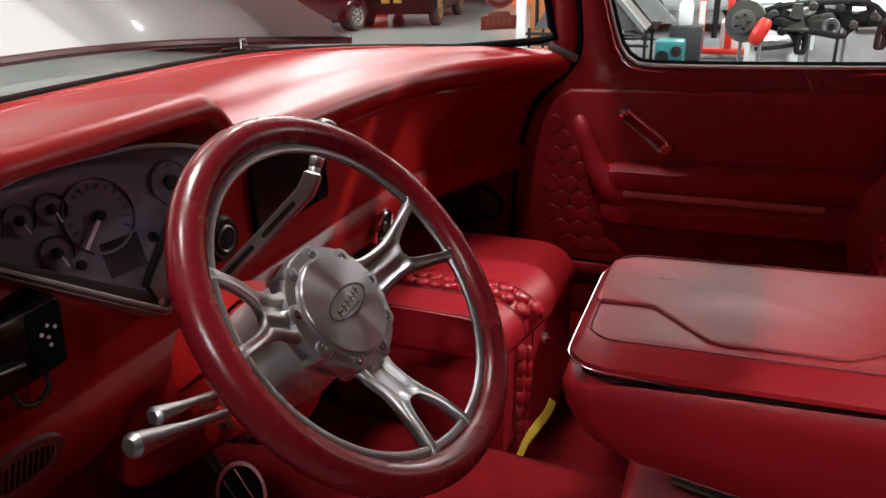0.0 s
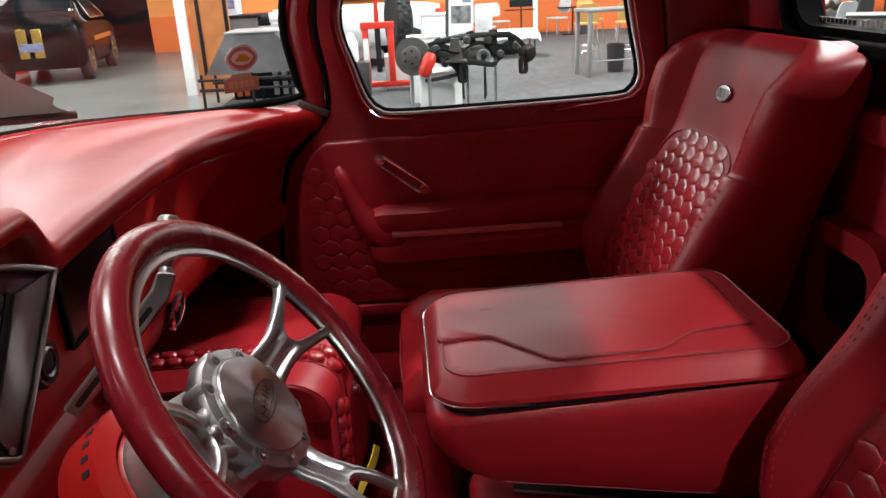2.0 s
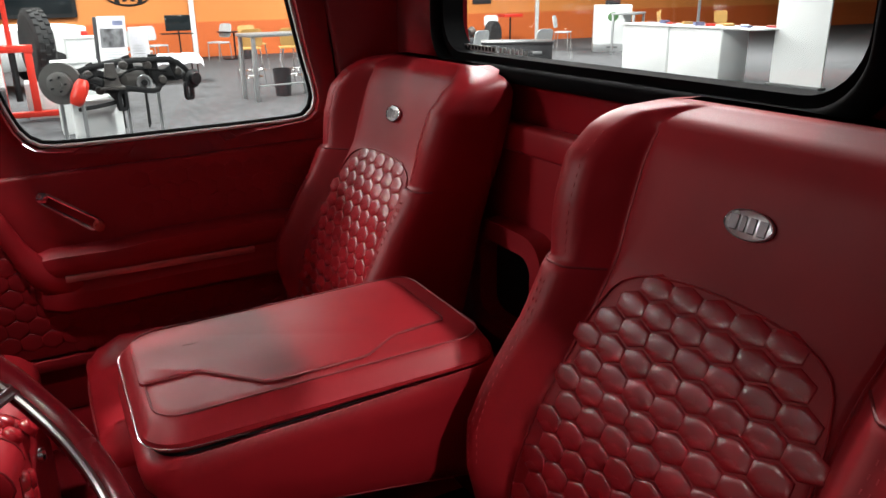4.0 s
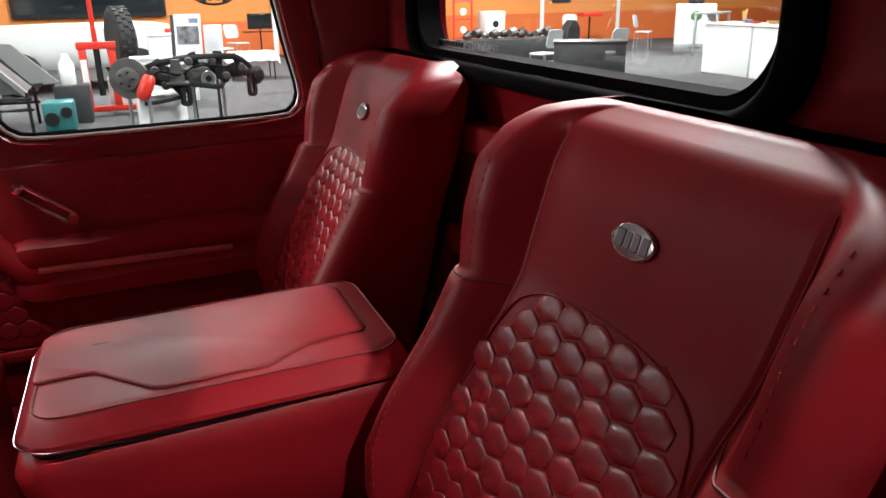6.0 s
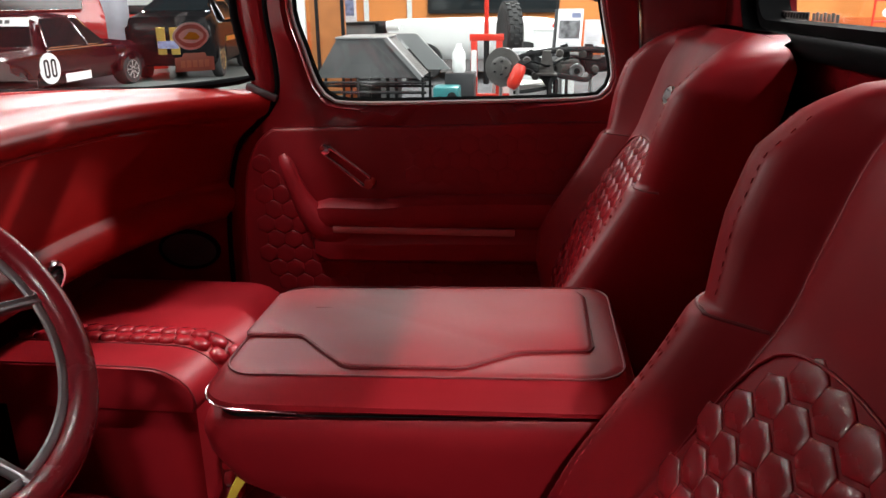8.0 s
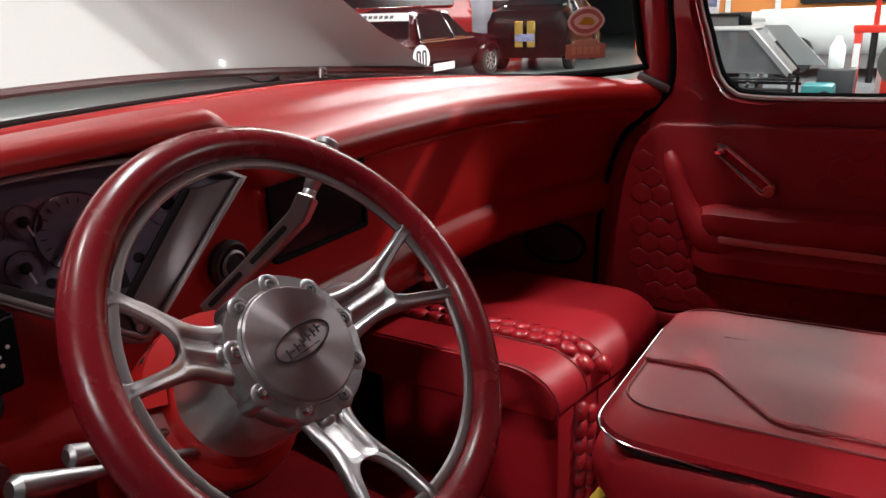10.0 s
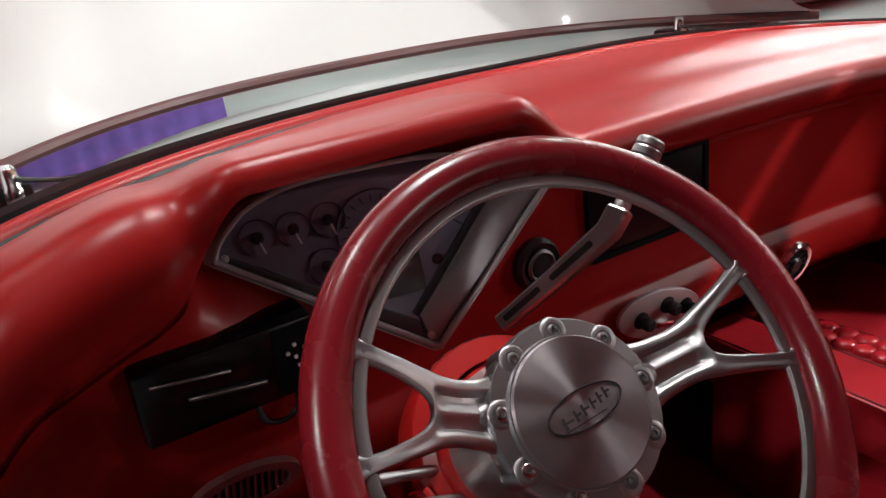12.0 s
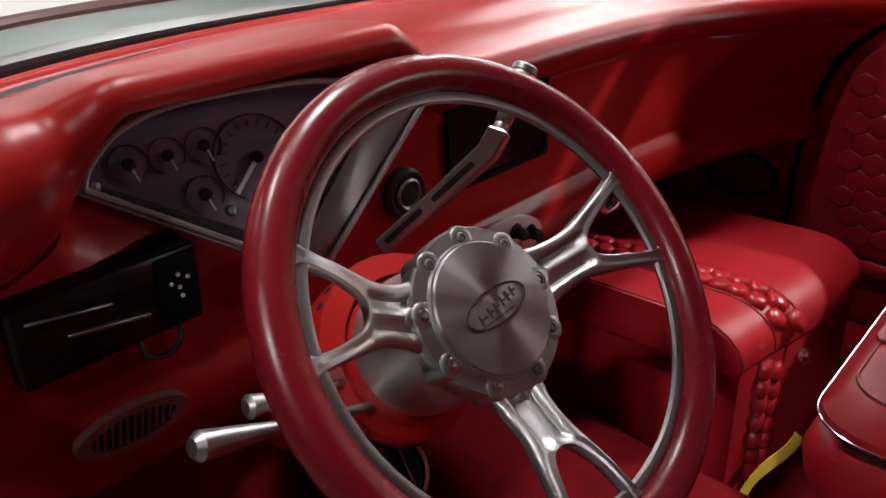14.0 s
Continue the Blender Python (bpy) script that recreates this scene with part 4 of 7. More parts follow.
def lever_ring(p, along, half):
    """Chamfered square section of the lever at p."""
    a = (face_n - along * face_n.dot(along)).normalized()
    b = along.cross(a).normalized()
    return [p + (a * u + b * v) * half for u, v in ((1, -0.75), (1, 0.75), (0.75, 1), (-0.75, 1), (-1, 0.75), (-1, -0.75), (-0.75, -1), (0.75, -1))]


kd = (Vector((0.213, 0.587, 1.090)) - lv[3]).normalized()
lever = part("shift_lever", loft([lever_ring(lv[0], sd_, 0.0088), lever_ring(lv[1], sd_, 0.0092), lever_ring(lv[2], (sd_ + kd * 0.6).normalized(), 0.0102), lever_ring(lv[3] - kd * 0.002, kd, 0.0098), lever_ring(lv[3], kd, 0.0086)]), M_BILLET, column, "flat slotted billet shift lever", 25)
for t0, t1 in ((0.06, 0.42), (0.52, 0.90)):
    a_, b_ = lv[0].lerp(lv[2], t0), lv[0].lerp(lv[2], t1)
    part("lever_slot", slab(rounded(0, (b_ - a_).length, -0.0030, 0.0030, 0.0028, 4), 0.0015, basis(a_ + face_n * 0.0086, sd_, face_n.cross(sd_), face_n)), M_BLACK, lever, "dark slot")
part("shift_knob", lathe(((0.0070, -0.004), (0.0075, 0.005), (0.0068, 0.007), (0.0078, 0.009), (0.0088, 0.018), (0.0080, 0.020), (0.0092, 0.022), (0.0108, 0.036), (0.0100, 0.038), (0.0124, 0.040), (0.0128, 0.046), (0.0119, 0.0475), (0.0128, 0.049), (0.0128, 0.055), (0.0119, 0.0565), (0.0126, 0.058), (0.0122, 0.063), (0.0105, 0.065), (0.001, 0.0655)), basis(lv[3], kd.orthogonal().normalized(), kd.cross(kd.orthogonal().normalized()), kd), 28), M_BILLET, column, "turned billet shift knob", 25)
pedal = thing("brake_pedal", (0.05, 0.526, 0.5), "round chrome edged black brake pedal", "pedal")
pm = basis((0.05, 0.526, 0.553), (0, 1, 0), (-0.5, 0, 0.86), (0.86, 0, 0.5))
part("pad", slab(rounded(-0.040, 0.040, -0.040, 0.040, 0.039, 8), 0.010, pm, 0.003), M_RUBBER, pedal)
part("pad_frame", holed(rounded(-0.046, 0.046, -0.046, 0.046, 0.045, 8), rounded(-0.0395, 0.0395, -0.0395, 0.0395, 0.0385, 8), 0.013, pm), M_CHROME, pedal, "chrome pedal frame")
for u in (-0.013, 0.013):
    part("rib", box(u - 0.0015, u + 0.0015, -0.035, 0.035, 0.009, 0.013, 0.001, 1, pm), M_CHROME, pedal, "chrome rib across the pad")
part("arm", tube([pm @ Vector((0, 0, 0)), (0.0, 0.526, 0.64), (-0.06, 0.526, 0.80)], 0.008, 8), M_BLACK, pedal)

# ---- bucket seats ----
SEAT_Y = 0.303
XB = [(0.44, 0.90), (0.52, 0.915), (0.60, 0.918), (0.69, 0.900), (0.75, 0.903), (0.80, 0.926), (0.867, 0.966), (0.93, 1.004), (0.972, 1.026), (0.980, 1.040), (1.06, 1.054), (1.12, 1.074), (1.16, 1.108), (1.19, 1.150), (1.205, 1.195)]
XC = [(0.44, 0.905), (0.60, 0.922), (0.70, 0.940), (0.80, 0.980), (0.90, 1.034), (0.96, 1.068), (1.00, 1.092), (1.08, 1.120), (1.14, 1.140), (1.18, 1.160), (1.205, 1.195)]
HW = [(0.44, 0.235), (0.60, 0.272), (0.75, 0.288), (0.84, 0.287), (0.90, 0.281), (0.98, 0.288), (1.03, 0.301), (1.12, 0.309), (1.155, 0.306), (1.175, 0.300), (1.19, 0.278), (1.20, 0.24), (1.206, 0.20)]
XR = [(0.44, 1.08), (0.8, 1.16), (1.0, 1.205), (1.10, 1.225), (1.16, 1.232), (1.19, 1.222), (1.206, 1.205)]


def panel_edge(z):
    """Half the width of the middle panel, as a share of the seat's; it widens downwards."""
    return 0.632 + 0.075 * (1 - ease(0.68, 0.98, z))


def seat_front(s, z):
    """x of the seat back's front at s (-1 to 1 across) and height z."""
    a = abs(s)
    if a < 0.86:
        a = min(a * panel_edge(1.0) / panel_edge(z), 0.86)
    high = ease(0.965, 0.995, z)
    rise = ease(0.625, 0.80, a)
    xb, xc = lerp_table(XB, z), lerp_table(XC, z)
    x = xc + (xb - xc) * rise
    x += 0.011 * 0.6 * math.exp(-((a - 0.632) / 0.022) ** 2) * (1 if z < 1.17 else 0)
    x += 0.005 * high * math.exp(-((a - 0.81) / 0.02) ** 2) * (1 if z < 1.17 else 0)
    if a > 0.86:
        k = (a - 0.86) / 0.14
        x += 0.055 * (1 - math.sqrt(max(1 - k * k, 0)))
    return x


def seat_z(z):
    return z if z < 1.10 else 1.10 + (z - 1.10) * 0.86


def seat_point(s, z):
    return Vector((seat_front(s, z), SEAT_Y + lerp_table(HW, z) * s, seat_z(z)))


def make_seat(front, drop):
    seat = thing("bucket_seat", (1.0, SEAT_Y, CAB_FLOOR), "red leather high-back bucket seat with hexagon quilting", "car seat", "bucket seats")
    zs = list(np.linspace(0.44, 0.962, 26)) + [0.968, 0.973, 0.977, 0.981, 0.986] + list(np.linspace(0.995, 1.16, 14)) + [1.17, 1.18, 1.188, 1.195, 1.201, 1.206]
    ss = sorted(set(list(np.linspace(-1, 1, 61)) + [g * (0.632 + d) for g in (-1, 1) for d in (-0.03, -0.02, -0.012, -0.006, 0.0, 0.006, 0.012, 0.02, 0.03)]))
    rings = []
    for z in zs:
        hw, xr = lerp_table(HW, z), lerp_table(XR, z)
        ring = [seat_point(s, z) for s in ss]
        e = seat_front(1, z)
        for t in (0.35, 0.7, 0.92):
            ring.append(Vector((e + (xr - e) * t, SEAT_Y + hw * (1 - 0.02 * t), seat_z(z))))
        ring += [Vector((xr, SEAT_Y + hw * k, seat_z(z))) for k in (0.9, 0.6, 0.2, -0.2, -0.6, -0.9)]
        for t in (0.92, 0.7, 0.35):
            ring.append(Vector((e + (xr - e) * t, SEAT_Y - hw * (1 - 0.02 * t), seat_z(z))))
        rings.append(ring)
    back = part("backrest", loft(rings), M_LEATHER, seat, "smooth red leather backrest with raised bolsters", 70)
    # raised welts
    for sg in (-1, 1):
        part("welt", tube([seat_point(sg * (panel_edge(z) - 0.008), z) + Vector((-0.001, 0, 0)) for z in np.linspace(0.5, 1.165, 40)], 0.0012, 6), M_LEATHER, back)
        part("welt", tube([seat_point(sg * s, 0.9765) + Vector((-0.0005, 0, 0)) for s in np.linspace(0.645, 0.985, 16)], 0.0019, 6), M_SEAM, back)
        for z in np.arange(0.70, 0.96, 0.0125):
            for ds in (0.0, 0.028):
                p0 = seat_point(sg * (0.835 + ds), z)
                p1 = seat_point(sg * (0.835 + ds), z + 0.008)
                piece("stitch", STITCH, M_SEAM, back, basis(p0.lerp(p1, 0.5) + Vector((-0.0011, 0, 0)), (p1 - p0).normalized(), (0, 1, 0), (p1 - p0).normalized().cross(Vector((0, 1, 0)))))
        for z in np.arange(0.99, 1.16, 0.0125):
            p0, p1 = seat_point(sg * 0.80, z), seat_point(sg * 0.80, z + 0.008)
            piece("stitch", STITCH, M_SEAM, back, basis(p0.lerp(p1, 0.5) + Vector((-0.0010, 0, 0)), (p1 - p0).normalized(), (0, 1, 0), (p1 - p0).normalized().cross(Vector((0, 1, 0)))))
    w, pitch = 0.0470, 0.0292
    part("quilt_edge", tube(smooth_line([seat_point(s, z) + Vector((-0.002, 0, 0)) for s, z in ((-0.690, 0.56), (-0.685, 0.72), (-0.635, 0.88), (-0.60, 0.935), (-0.50, 0.978), (-0.22, 0.998), (0.22, 0.998), (0.50, 0.978), (0.60, 0.935), (0.635, 0.88), (0.685, 0.72), (0.690, 0.56))], 60), 0.0016, 6), M_LEATHER, back)
    zq, row = 0.982, 0
    while zq > 0.52:
        n = 14
        for col in range(-n // 2, n // 2 + 1):
            y = (col + (0.5 if row % 2 else 0)) * w
            s = y / lerp_table(HW, zq)
            if abs(s) < (panel_edge(zq) - 0.055 if zq < 0.93 else 0.575 - 3.4 * (zq - 0.93)):
                p = seat_point(s, zq)
                d1 = (seat_point(s, zq + 0.01) - seat_point(s, zq - 0.01)).normalized()
                nn = Vector((-d1.z, 0, d1.x)).normalized()
                if nn.x > 0:
                    nn = -nn
                ex = d1.cross(nn).normalized()
                piece("quilt_hexagon", HEX_SEAT, M_QUILT, back, basis(p + nn * 0.0002, ex, d1, nn))
        zq -= pitch * 0.93
        row += 1
    badge_o = seat_point(0, 1.08)
    d1 = (seat_point(0, 1.09) - seat_point(0, 1.07)).normalized()
    nn = Vector((-d1.z, 0, d1.x)).normalized()
    bm_ = basis(badge_o + nn * 0.001, d1.cross(nn).normalized(), d1, nn)
    el = [(0.033 * math.cos(radians(9 * k)), 0.017 * math.sin(radians(9 * k))) for k in range(40)]
    badge = part("badge", slab(el, 0.004, bm_, 0.0015), material("badge_metal", (0.45, 0.44, 0.44), 0.3, 0.9), seat, "small oval metal badge")
    part("badge_rim", tube([bm_ @ Vector((x * 0.97, y * 0.97, 0.004)) for x, y in el], 0.0012, 6, True), M_CHROME, badge)
    for u0, u1 in ((-0.026, -0.013), (-0.010, -0.002), (0.001, 0.011), (0.014, 0.026)):
        part("mark", box(u0, u1, -0.009, 0.009, 0.0035, 0.0052, 0.001, 1, bm_), M_SATIN, badge, "raised worn mark")
    # cushion
    rings = []
    for x, zt, hw in ((0.98, 0.555, 0.215), (0.90, 0.565, 0.222), (0.75, 0.575, 0.226), (0.60, 0.585, 0.226), (0.52, 0.587, 0.222), (0.475, 0.580, 0.215), (0.450, 0.568, 0.208), (0.445, 0.555, 0.204), (0.46, 0.545, 0.20)):
        x, zt = max(x, front + 0.1 * (x - 0.44)), zt - drop
        ring = [Vector((x, SEAT_Y - hw, 0.54 - drop))]
        for s in np.linspace(-1, 1, 25):
            b = (0.036 * ease(0.55, 0.78, abs(s)) - 0.06 * ease(0.84, 1.0, abs(s))) * ease(0.44, 0.50, x)
            ring.append(Vector((x, SEAT_Y + hw * s, zt + b)))
        ring.append(Vector((x, SEAT_Y + hw, 0.54 - drop)))
        rings.append(ring)
    part("cushion", loft(rings), M_LEATHER, seat, "red leather seat cushion", 70)
    part("cushion_seam", tube([Vector((front + 0.0025 + 0.02 * (abs(s) ** 4), SEAT_Y + 0.207 * s, 0.556 - drop)) for s in np.linspace(-1, 1, 21)], 0.002, 6), M_SEAM, seat)
    part("base", box(front + 0.1, 1.05, SEAT_Y - 0.19, SEAT_Y + 0.19, CAB_FLOOR, 0.545 - drop, 0.02), M_BLACK, seat, "dark seat base")
    return seat


HEX_SEAT = hex_mesh("quilt_hexagon", 0.0478, 0.0023, M_QUILT, 0, 0.665)
STITCH = bpy.data.meshes.new("stitch")
_b = box(-0.0026, 0.0026, -0.0005, 0.0005, -0.0007, 0.0003, 0.0, 1)
_b.to_mesh(STITCH)
_b.free()
STITCH.materials.append(material("red_thread", (0.42, 0.022, 0.03), 0.7))
make_seat(0.56, 0.10)
SEAT_Y = 1.247
make_seat(0.44, 0.0)

# ---- centre console ----
console = thing("centre_console", (0.75, 0.79, CAB_FLOOR + 0.15), "red leather centre console with a closed padded lid", "console")
CY0, CY1 = 0.622, 0.962


def ring_at(x0, x1, y0, y1, z0, z1, r):
    return [Vector((x, y, z0 + (z1 - z0) * (x - x0) / (x1 - x0))) for x, y in rounded(x0, x1, y0, y1, r, 7)]


lid = part("lid", loft([ring_at(0.500, 1.000, CY0 + 0.010, CY1 - 0.006, 0.785, 0.803, 0.05), ring_at(0.492, 1.008, CY0 + 0.001, CY1, 0.795, 0.808, 0.055), ring_at(0.493, 1.008, CY0 + 0.002, CY1, 0.803, 0.812, 0.055),
                       ring_at(0.505, 1.000, CY0 + 0.020, CY1 - 0.012, 0.817, 0.826, 0.048), ring_at(0.513, 0.994, CY0 + 0.036, CY1 - 0.020, 0.823, 0.836, 0.04), ring_at(0.525, 0.985, CY0 + 0.05, CY1 - 0.03, 0.8245, 0.8375, 0.035)]), M_LEATHER, console, "flat padded red leather lid")
lz = lambda x: 0.8240 + 0.0130 * (x - 0.5) / 0.5
crease = [(0.507, 0.762), (0.585, 0.762), (0.662, 0.677), (0.806, 0.677), (0.868, 0.720), (0.960, 0.728), (0.962, 0.90), (0.950, 0.925), (0.53, 0.922), (0.509, 0.905)]
fine = []
for i, p in enumerate(crease):
    q = crease[(i + 1) % len(crease)]
    fine += [(p[0] + (q[0] - p[0]) * t, p[1] + (q[1] - p[1]) * t) for t in (0.06, 0.35, 0.65, 0.94)]
panel_bm = loft([[Vector((0.74 + (x - 0.74) * k, 0.80 + (y - 0.80) * k, lz(x) + h)) for x, y in fine] for k, h in ((1.0, -0.003), (1.0, 0.0022), (0.992, 0.0036), (0.97, 0.0042))])
part("lid_panel", panel_bm, M_LEATHER, lid, "raised leather panel with an angular edge")
part("lid_edge_seam", tube([v + Vector((0, 0, 0.0004)) for v in ring_at(0.513, 0.994, CY0 + 0.036, CY1 - 0.020, 0.823, 0.836, 0.04)], 0.0017, 6, True), M_SEAM, lid, "stitched crease round the lid top")
part("lid_seam", tube([Vector((x, y, lz(x) + 0.0012)) for x, y in fine[0:22]], 0.0022, 6), M_SEAM, lid)
rim_path = [Vector((x, y, 0.798 + 0.010 * (x - 0.49) / 0.5 - 0.004 * ease(0.5, 0.62, x))) for x, y in rounded(0.4905, 1.1, CY0 - 0.001, CY1 + 0.001, 0.055, 7) if x < 0.63]
front_pts = [v for v in rim_path]
front_pts.sort(key=lambda v: -math.atan2(v.y - 0.79, -(v.x - 0.75)))
front_pts = [Vector((0.618, CY0 - 0.002, 0.7965))] + front_pts[::-1] + [Vector((0.60, CY1 + 0.001, 0.790))]
front_pts.sort(key=lambda v: math.atan2(v.y - 0.79, -(v.x - 0.80)))
part("chrome_trim", tube(front_pts, 0.0012, 8), M_CHROME, lid, "thin chrome strip round the front edge")
# Black filler put where shade falls between lid and body.
part("lid_gap", loft([ring_at(0.505, 0.995, CY0 + 0.012, CY1 - 0.01, 0.772, 0.795, 0.05), ring_at(0.503, 0.997, CY0 + 0.010, CY1 - 0.008, 0.790, 0.806, 0.05)]), M_BLACK, console, "black filler for the shade in the gap under the lid")
body_rings = []
for z0, z1, dx0, dy, rise in ((0.662, 0.578, 0.085, 0.060, 0), (0.667, 0.590, 0.048, 0.025, 0), (0.693, 0.622, 0.016, 0.009, 0), (0.728, 0.68, -0.004, 0.001, 0), (0.752, 0.755, -0.008, -0.002, 0), (0.768, 0.790, -0.003, -0.001, 0.012), (0.776, 0.800, 0.006, 0.005, 0.012)):
    body_rings.append([Vector((v.x, v.y, v.z + rise * ease(0.50, 0.66, v.x) * (1 - 0.8 * ease(0.66, 1.0, v.x)))) for v in ring_at(0.492 + dx0, 1.012, CY0 + dy, CY1 - dy, z0, z1, 0.055)])
part("body", loft(body_rings), M_LEATHER, console, "soft red leather console body")
part("body_stitch", tube([v + Vector((-0.001, -0.001, 0.002)) for v in body_rings[1] if v.y < 0.70], 0.0011, 6), M_SEAM, console, "stitched seam along the lower edge")
part("foot", box(0.555, 1.02, 0.655, 0.93, CAB_FLOOR + 0.05, 0.485, 0.025, 3), M_LEATHER, console, "low red leather plinth of the console")
# Added black block that keeps the shadowed gap above the plinth dark.
part("foot_core", box(0.70, 0.98, 0.875, 0.92, 0.48, 0.62, 0.01), M_BLACK, console, "added black block for the gap shadow between plinth and body")
part("foot_seam", tube([Vector((x, 0.672, 0.4855)) for x in np.linspace(0.62, 1.0, 12)], 0.0012, 6), M_SEAM, console)
part("scuff", box(0.580, 0.604, 0.8505, 0.8522, lz(0.59) + 0.003, lz(0.59) + 0.0046, 0.0006, 1), M_SEAM, lid)

# ---- padded box in the passenger footwell ----
chest = thing("storage_box", (0.18, 1.17, CAB_FLOOR), "red leather storage box with a padded quilted lid", "box")


def chest_front(y):
    """How far the box's front draws back towards its end at the tunnel."""
    return 0.045 * (1 - ease(0.96, 1.26, y))


part("body", slab([(-0.05, 0.994), (0.352 - chest_front(0.994), 0.994)] + [(0.352 - chest_front(y), y) for y in np.linspace(1.03, 1.27, 9)] + [(0.352, 1.385), (-0.05, 1.385)], 0.590 - CAB_FLOOR, Matrix.Translation((0, 0, CAB_FLOOR)), 0.008), M_LEATHER, chest)
# padded lid with a rolled front edge
LID_ROLL = [(0.270, 0.6500), (0.292, 0.6480), (0.314, 0.6415), (0.334, 0.6300), (0.349, 0.6150), (0.357, 0.5980), (0.359, 0.5800)]
lid_profile = [(-0.074, 0.568), (-0.080, 0.576), (-0.080, 0.640), (-0.072, 0.650), (0.02, 0.6505), (0.15, 0.6510)] + LID_ROLL + [(0.353, 0.568)]
lid_x = lambda x, y: x - chest_front(y) * ease(0.05, 0.33, x)
chest_lid = part("lid", loft([[Vector((0.14 + (lid_x(x, y) - 0.14) * k, y, 0.61 + (z - 0.61) * k)) for x, z in lid_profile] for y, k in ((0.978, 0.955), (0.980, 0.985), (0.986, 1.0), (1.02, 1.0), (1.06, 1.0), (1.10, 1.0), (1.14, 1.0), (1.18, 1.0), (1.23, 1.0), (1.30, 1.0), (1.388, 1.0), (1.396, 0.985), (1.398, 0.95))]), M_LEATHER, chest, "thick padded lid with a rolled front edge", 32)
for y in (1.072, 1.142):
    part("seam", tube([Vector((x, y, 0.6512)) for x in np.linspace(-0.06, 0.25, 10)] + [Vector((lid_x(x, y), y, z + 0.0006)) for x, z in LID_ROLL], 0.0018, 6), M_SEAM, chest_lid)
    part("seam", tube([Vector((0.3525 - chest_front(y - 0.026), y - 0.026, z)) for z in np.linspace(0.57, 0.32, 8)], 0.0018, 6), M_SEAM, chest)
part("end_welt", tube([Vector((lid_x(x, 0.983), 0.983, z + 0.0005)) for x, z in lid_profile[3:]], 0.0016, 6), M_SEAM, chest_lid, "welt round the end of the lid")
HEX_BOX = hex_mesh("quilt_hexagon", 0.034, 0.0115, M_QUILT)
for col in range(13):
    for k in (0, 1):
        hx = -0.055 + 0.033 * col + (0.0165 if k else 0)
        lean = radians(lerp_table([(0.25, 0), (0.292, 12), (0.314, 25), (0.334, 38), (0.352, 55)], hx))
        hz = lerp_table([(0.20, 0.6495), (0.27, 0.6490)] + [(x, z - 0.001) for x, z in LID_ROLL[1:5]], hx)
        piece("quilt_hexagon", HEX_BOX, M_QUILT, chest_lid, basis((lid_x(hx, 1.092 + 0.029 * k), 1.092 + 0.029 * k, hz), (math.cos(lean), 0, -math.sin(lean)), (0, 1, 0), (math.sin(lean), 0, math.cos(lean))))
for row in range(7):
    for k in (0, 1):
        hexo = piece("quilt_hexagon", HEX_BOX, M_QUILT, None, basis((0.3515 - chest_front(1.066 + 0.029 * k), 1.066 + 0.029 * k, 0.545 - 0.033 * row - (0.0165 if k else 0)), (0, 0, -1), (0, 1, 0), (1, 0, 0)))
        hexo.parent = chest
        hexo.matrix_parent_inverse = Matrix.Translation(chest.location).inverted()
part("latch", lathe(((0.014, 0), (0.014, 0.008), (0.010, 0.013), (0.001, 0.014)), basis((0.352 - chest_front(1.165), 1.165, 0.530), (0, 1, 0), (0, 0, 1), (1, 0, 0)), 18), M_CHROME, chest, "round chrome latch")

# ---- loose things on the cab floor ----
M_YELLOW = material("yellow_webbing", (0.50, 0.33, 0.03), 0.7, grain=0.3, scale=500)
strap = thing("yellow_strap", (0.355, 1.02, 0.34), "yellow webbing strap hanging beside the storage box", "strap")
part("webbing", bar(smooth_line([(0.385, 1.075, 0.445), (0.378, 1.055, 0.425), (0.352, 1.02, 0.388), (0.338, 1.0, 0.345), (0.345, 0.98, 0.304)], 16), [0.022] * 16, 0.003, (1, -0.2, 0.5)), M_YELLOW, strap)
M_PRINT = material("dark_print", (0.03, 0.03, 0.035), 0.3, vary=0.4, vscale=25)
M_PAPER = material("paper_edge", (0.55, 0.53, 0.50), 0.7)
mag = thing("magazine", (0.74, 0.868, 0.486), "glossy dark magazine tucked beside the console", "magazine")
mg = basis((0.74, 0.868, 0.4875), Vector((0.97, -0.24, 0.0)).normalized(), Vector((0.24, 0.97, 0.0)).normalized(), (0, 0, 1))
part("cover", box(-0.105, 0.105, -0.050, 0.0, 0.0052, 0.0062, 0.0004, 1, mg), M_PRINT, mag)
part("pages", box(-0.104, 0.106, -0.051, 0.0, 0.0, 0.0050, 0.0004, 1, mg), M_PAPER, mag, "pale page edges")
case = thing("black_pouch", (0.93, 0.70, 0.486), "black pouch with a yellow chevron", "pouch")
cm_ = basis((0.93, 0.705, 0.487), (1, 0, 0), (0, 1, 0), (0, 0, 1))
part("body", box(-0.07, 0.07, -0.035, 0.03, 0, 0.022, 0.009, 3, cm_), M_RUBBER, case)
for sg in (-1, 1):
    part("chevron", box(0, 0.04, -0.005, 0.005, 0.0215, 0.0235, 0.0005, 1, cm_ @ Matrix.Translation((0, -0.025, 0)) @ Matrix.Rotation(radians(90 - 52 * sg), 4, "Z")), M_YELLOW, case, "yellow chevron stripe")
M_MESH = material("grey_speaker_mesh", (0.10, 0.085, 0.09), 0.8, metal=0.0, grain=0.9, scale=900)
kick_m = basis((0.055, 1.572, 0.665), (1, 0, 0), (0, 0, 1), (0, -1, 0))
kspk = thing("kick_speaker", (0.055, 1.572, 0.665), "grey oval speaker in the passenger kick panel", "speaker")
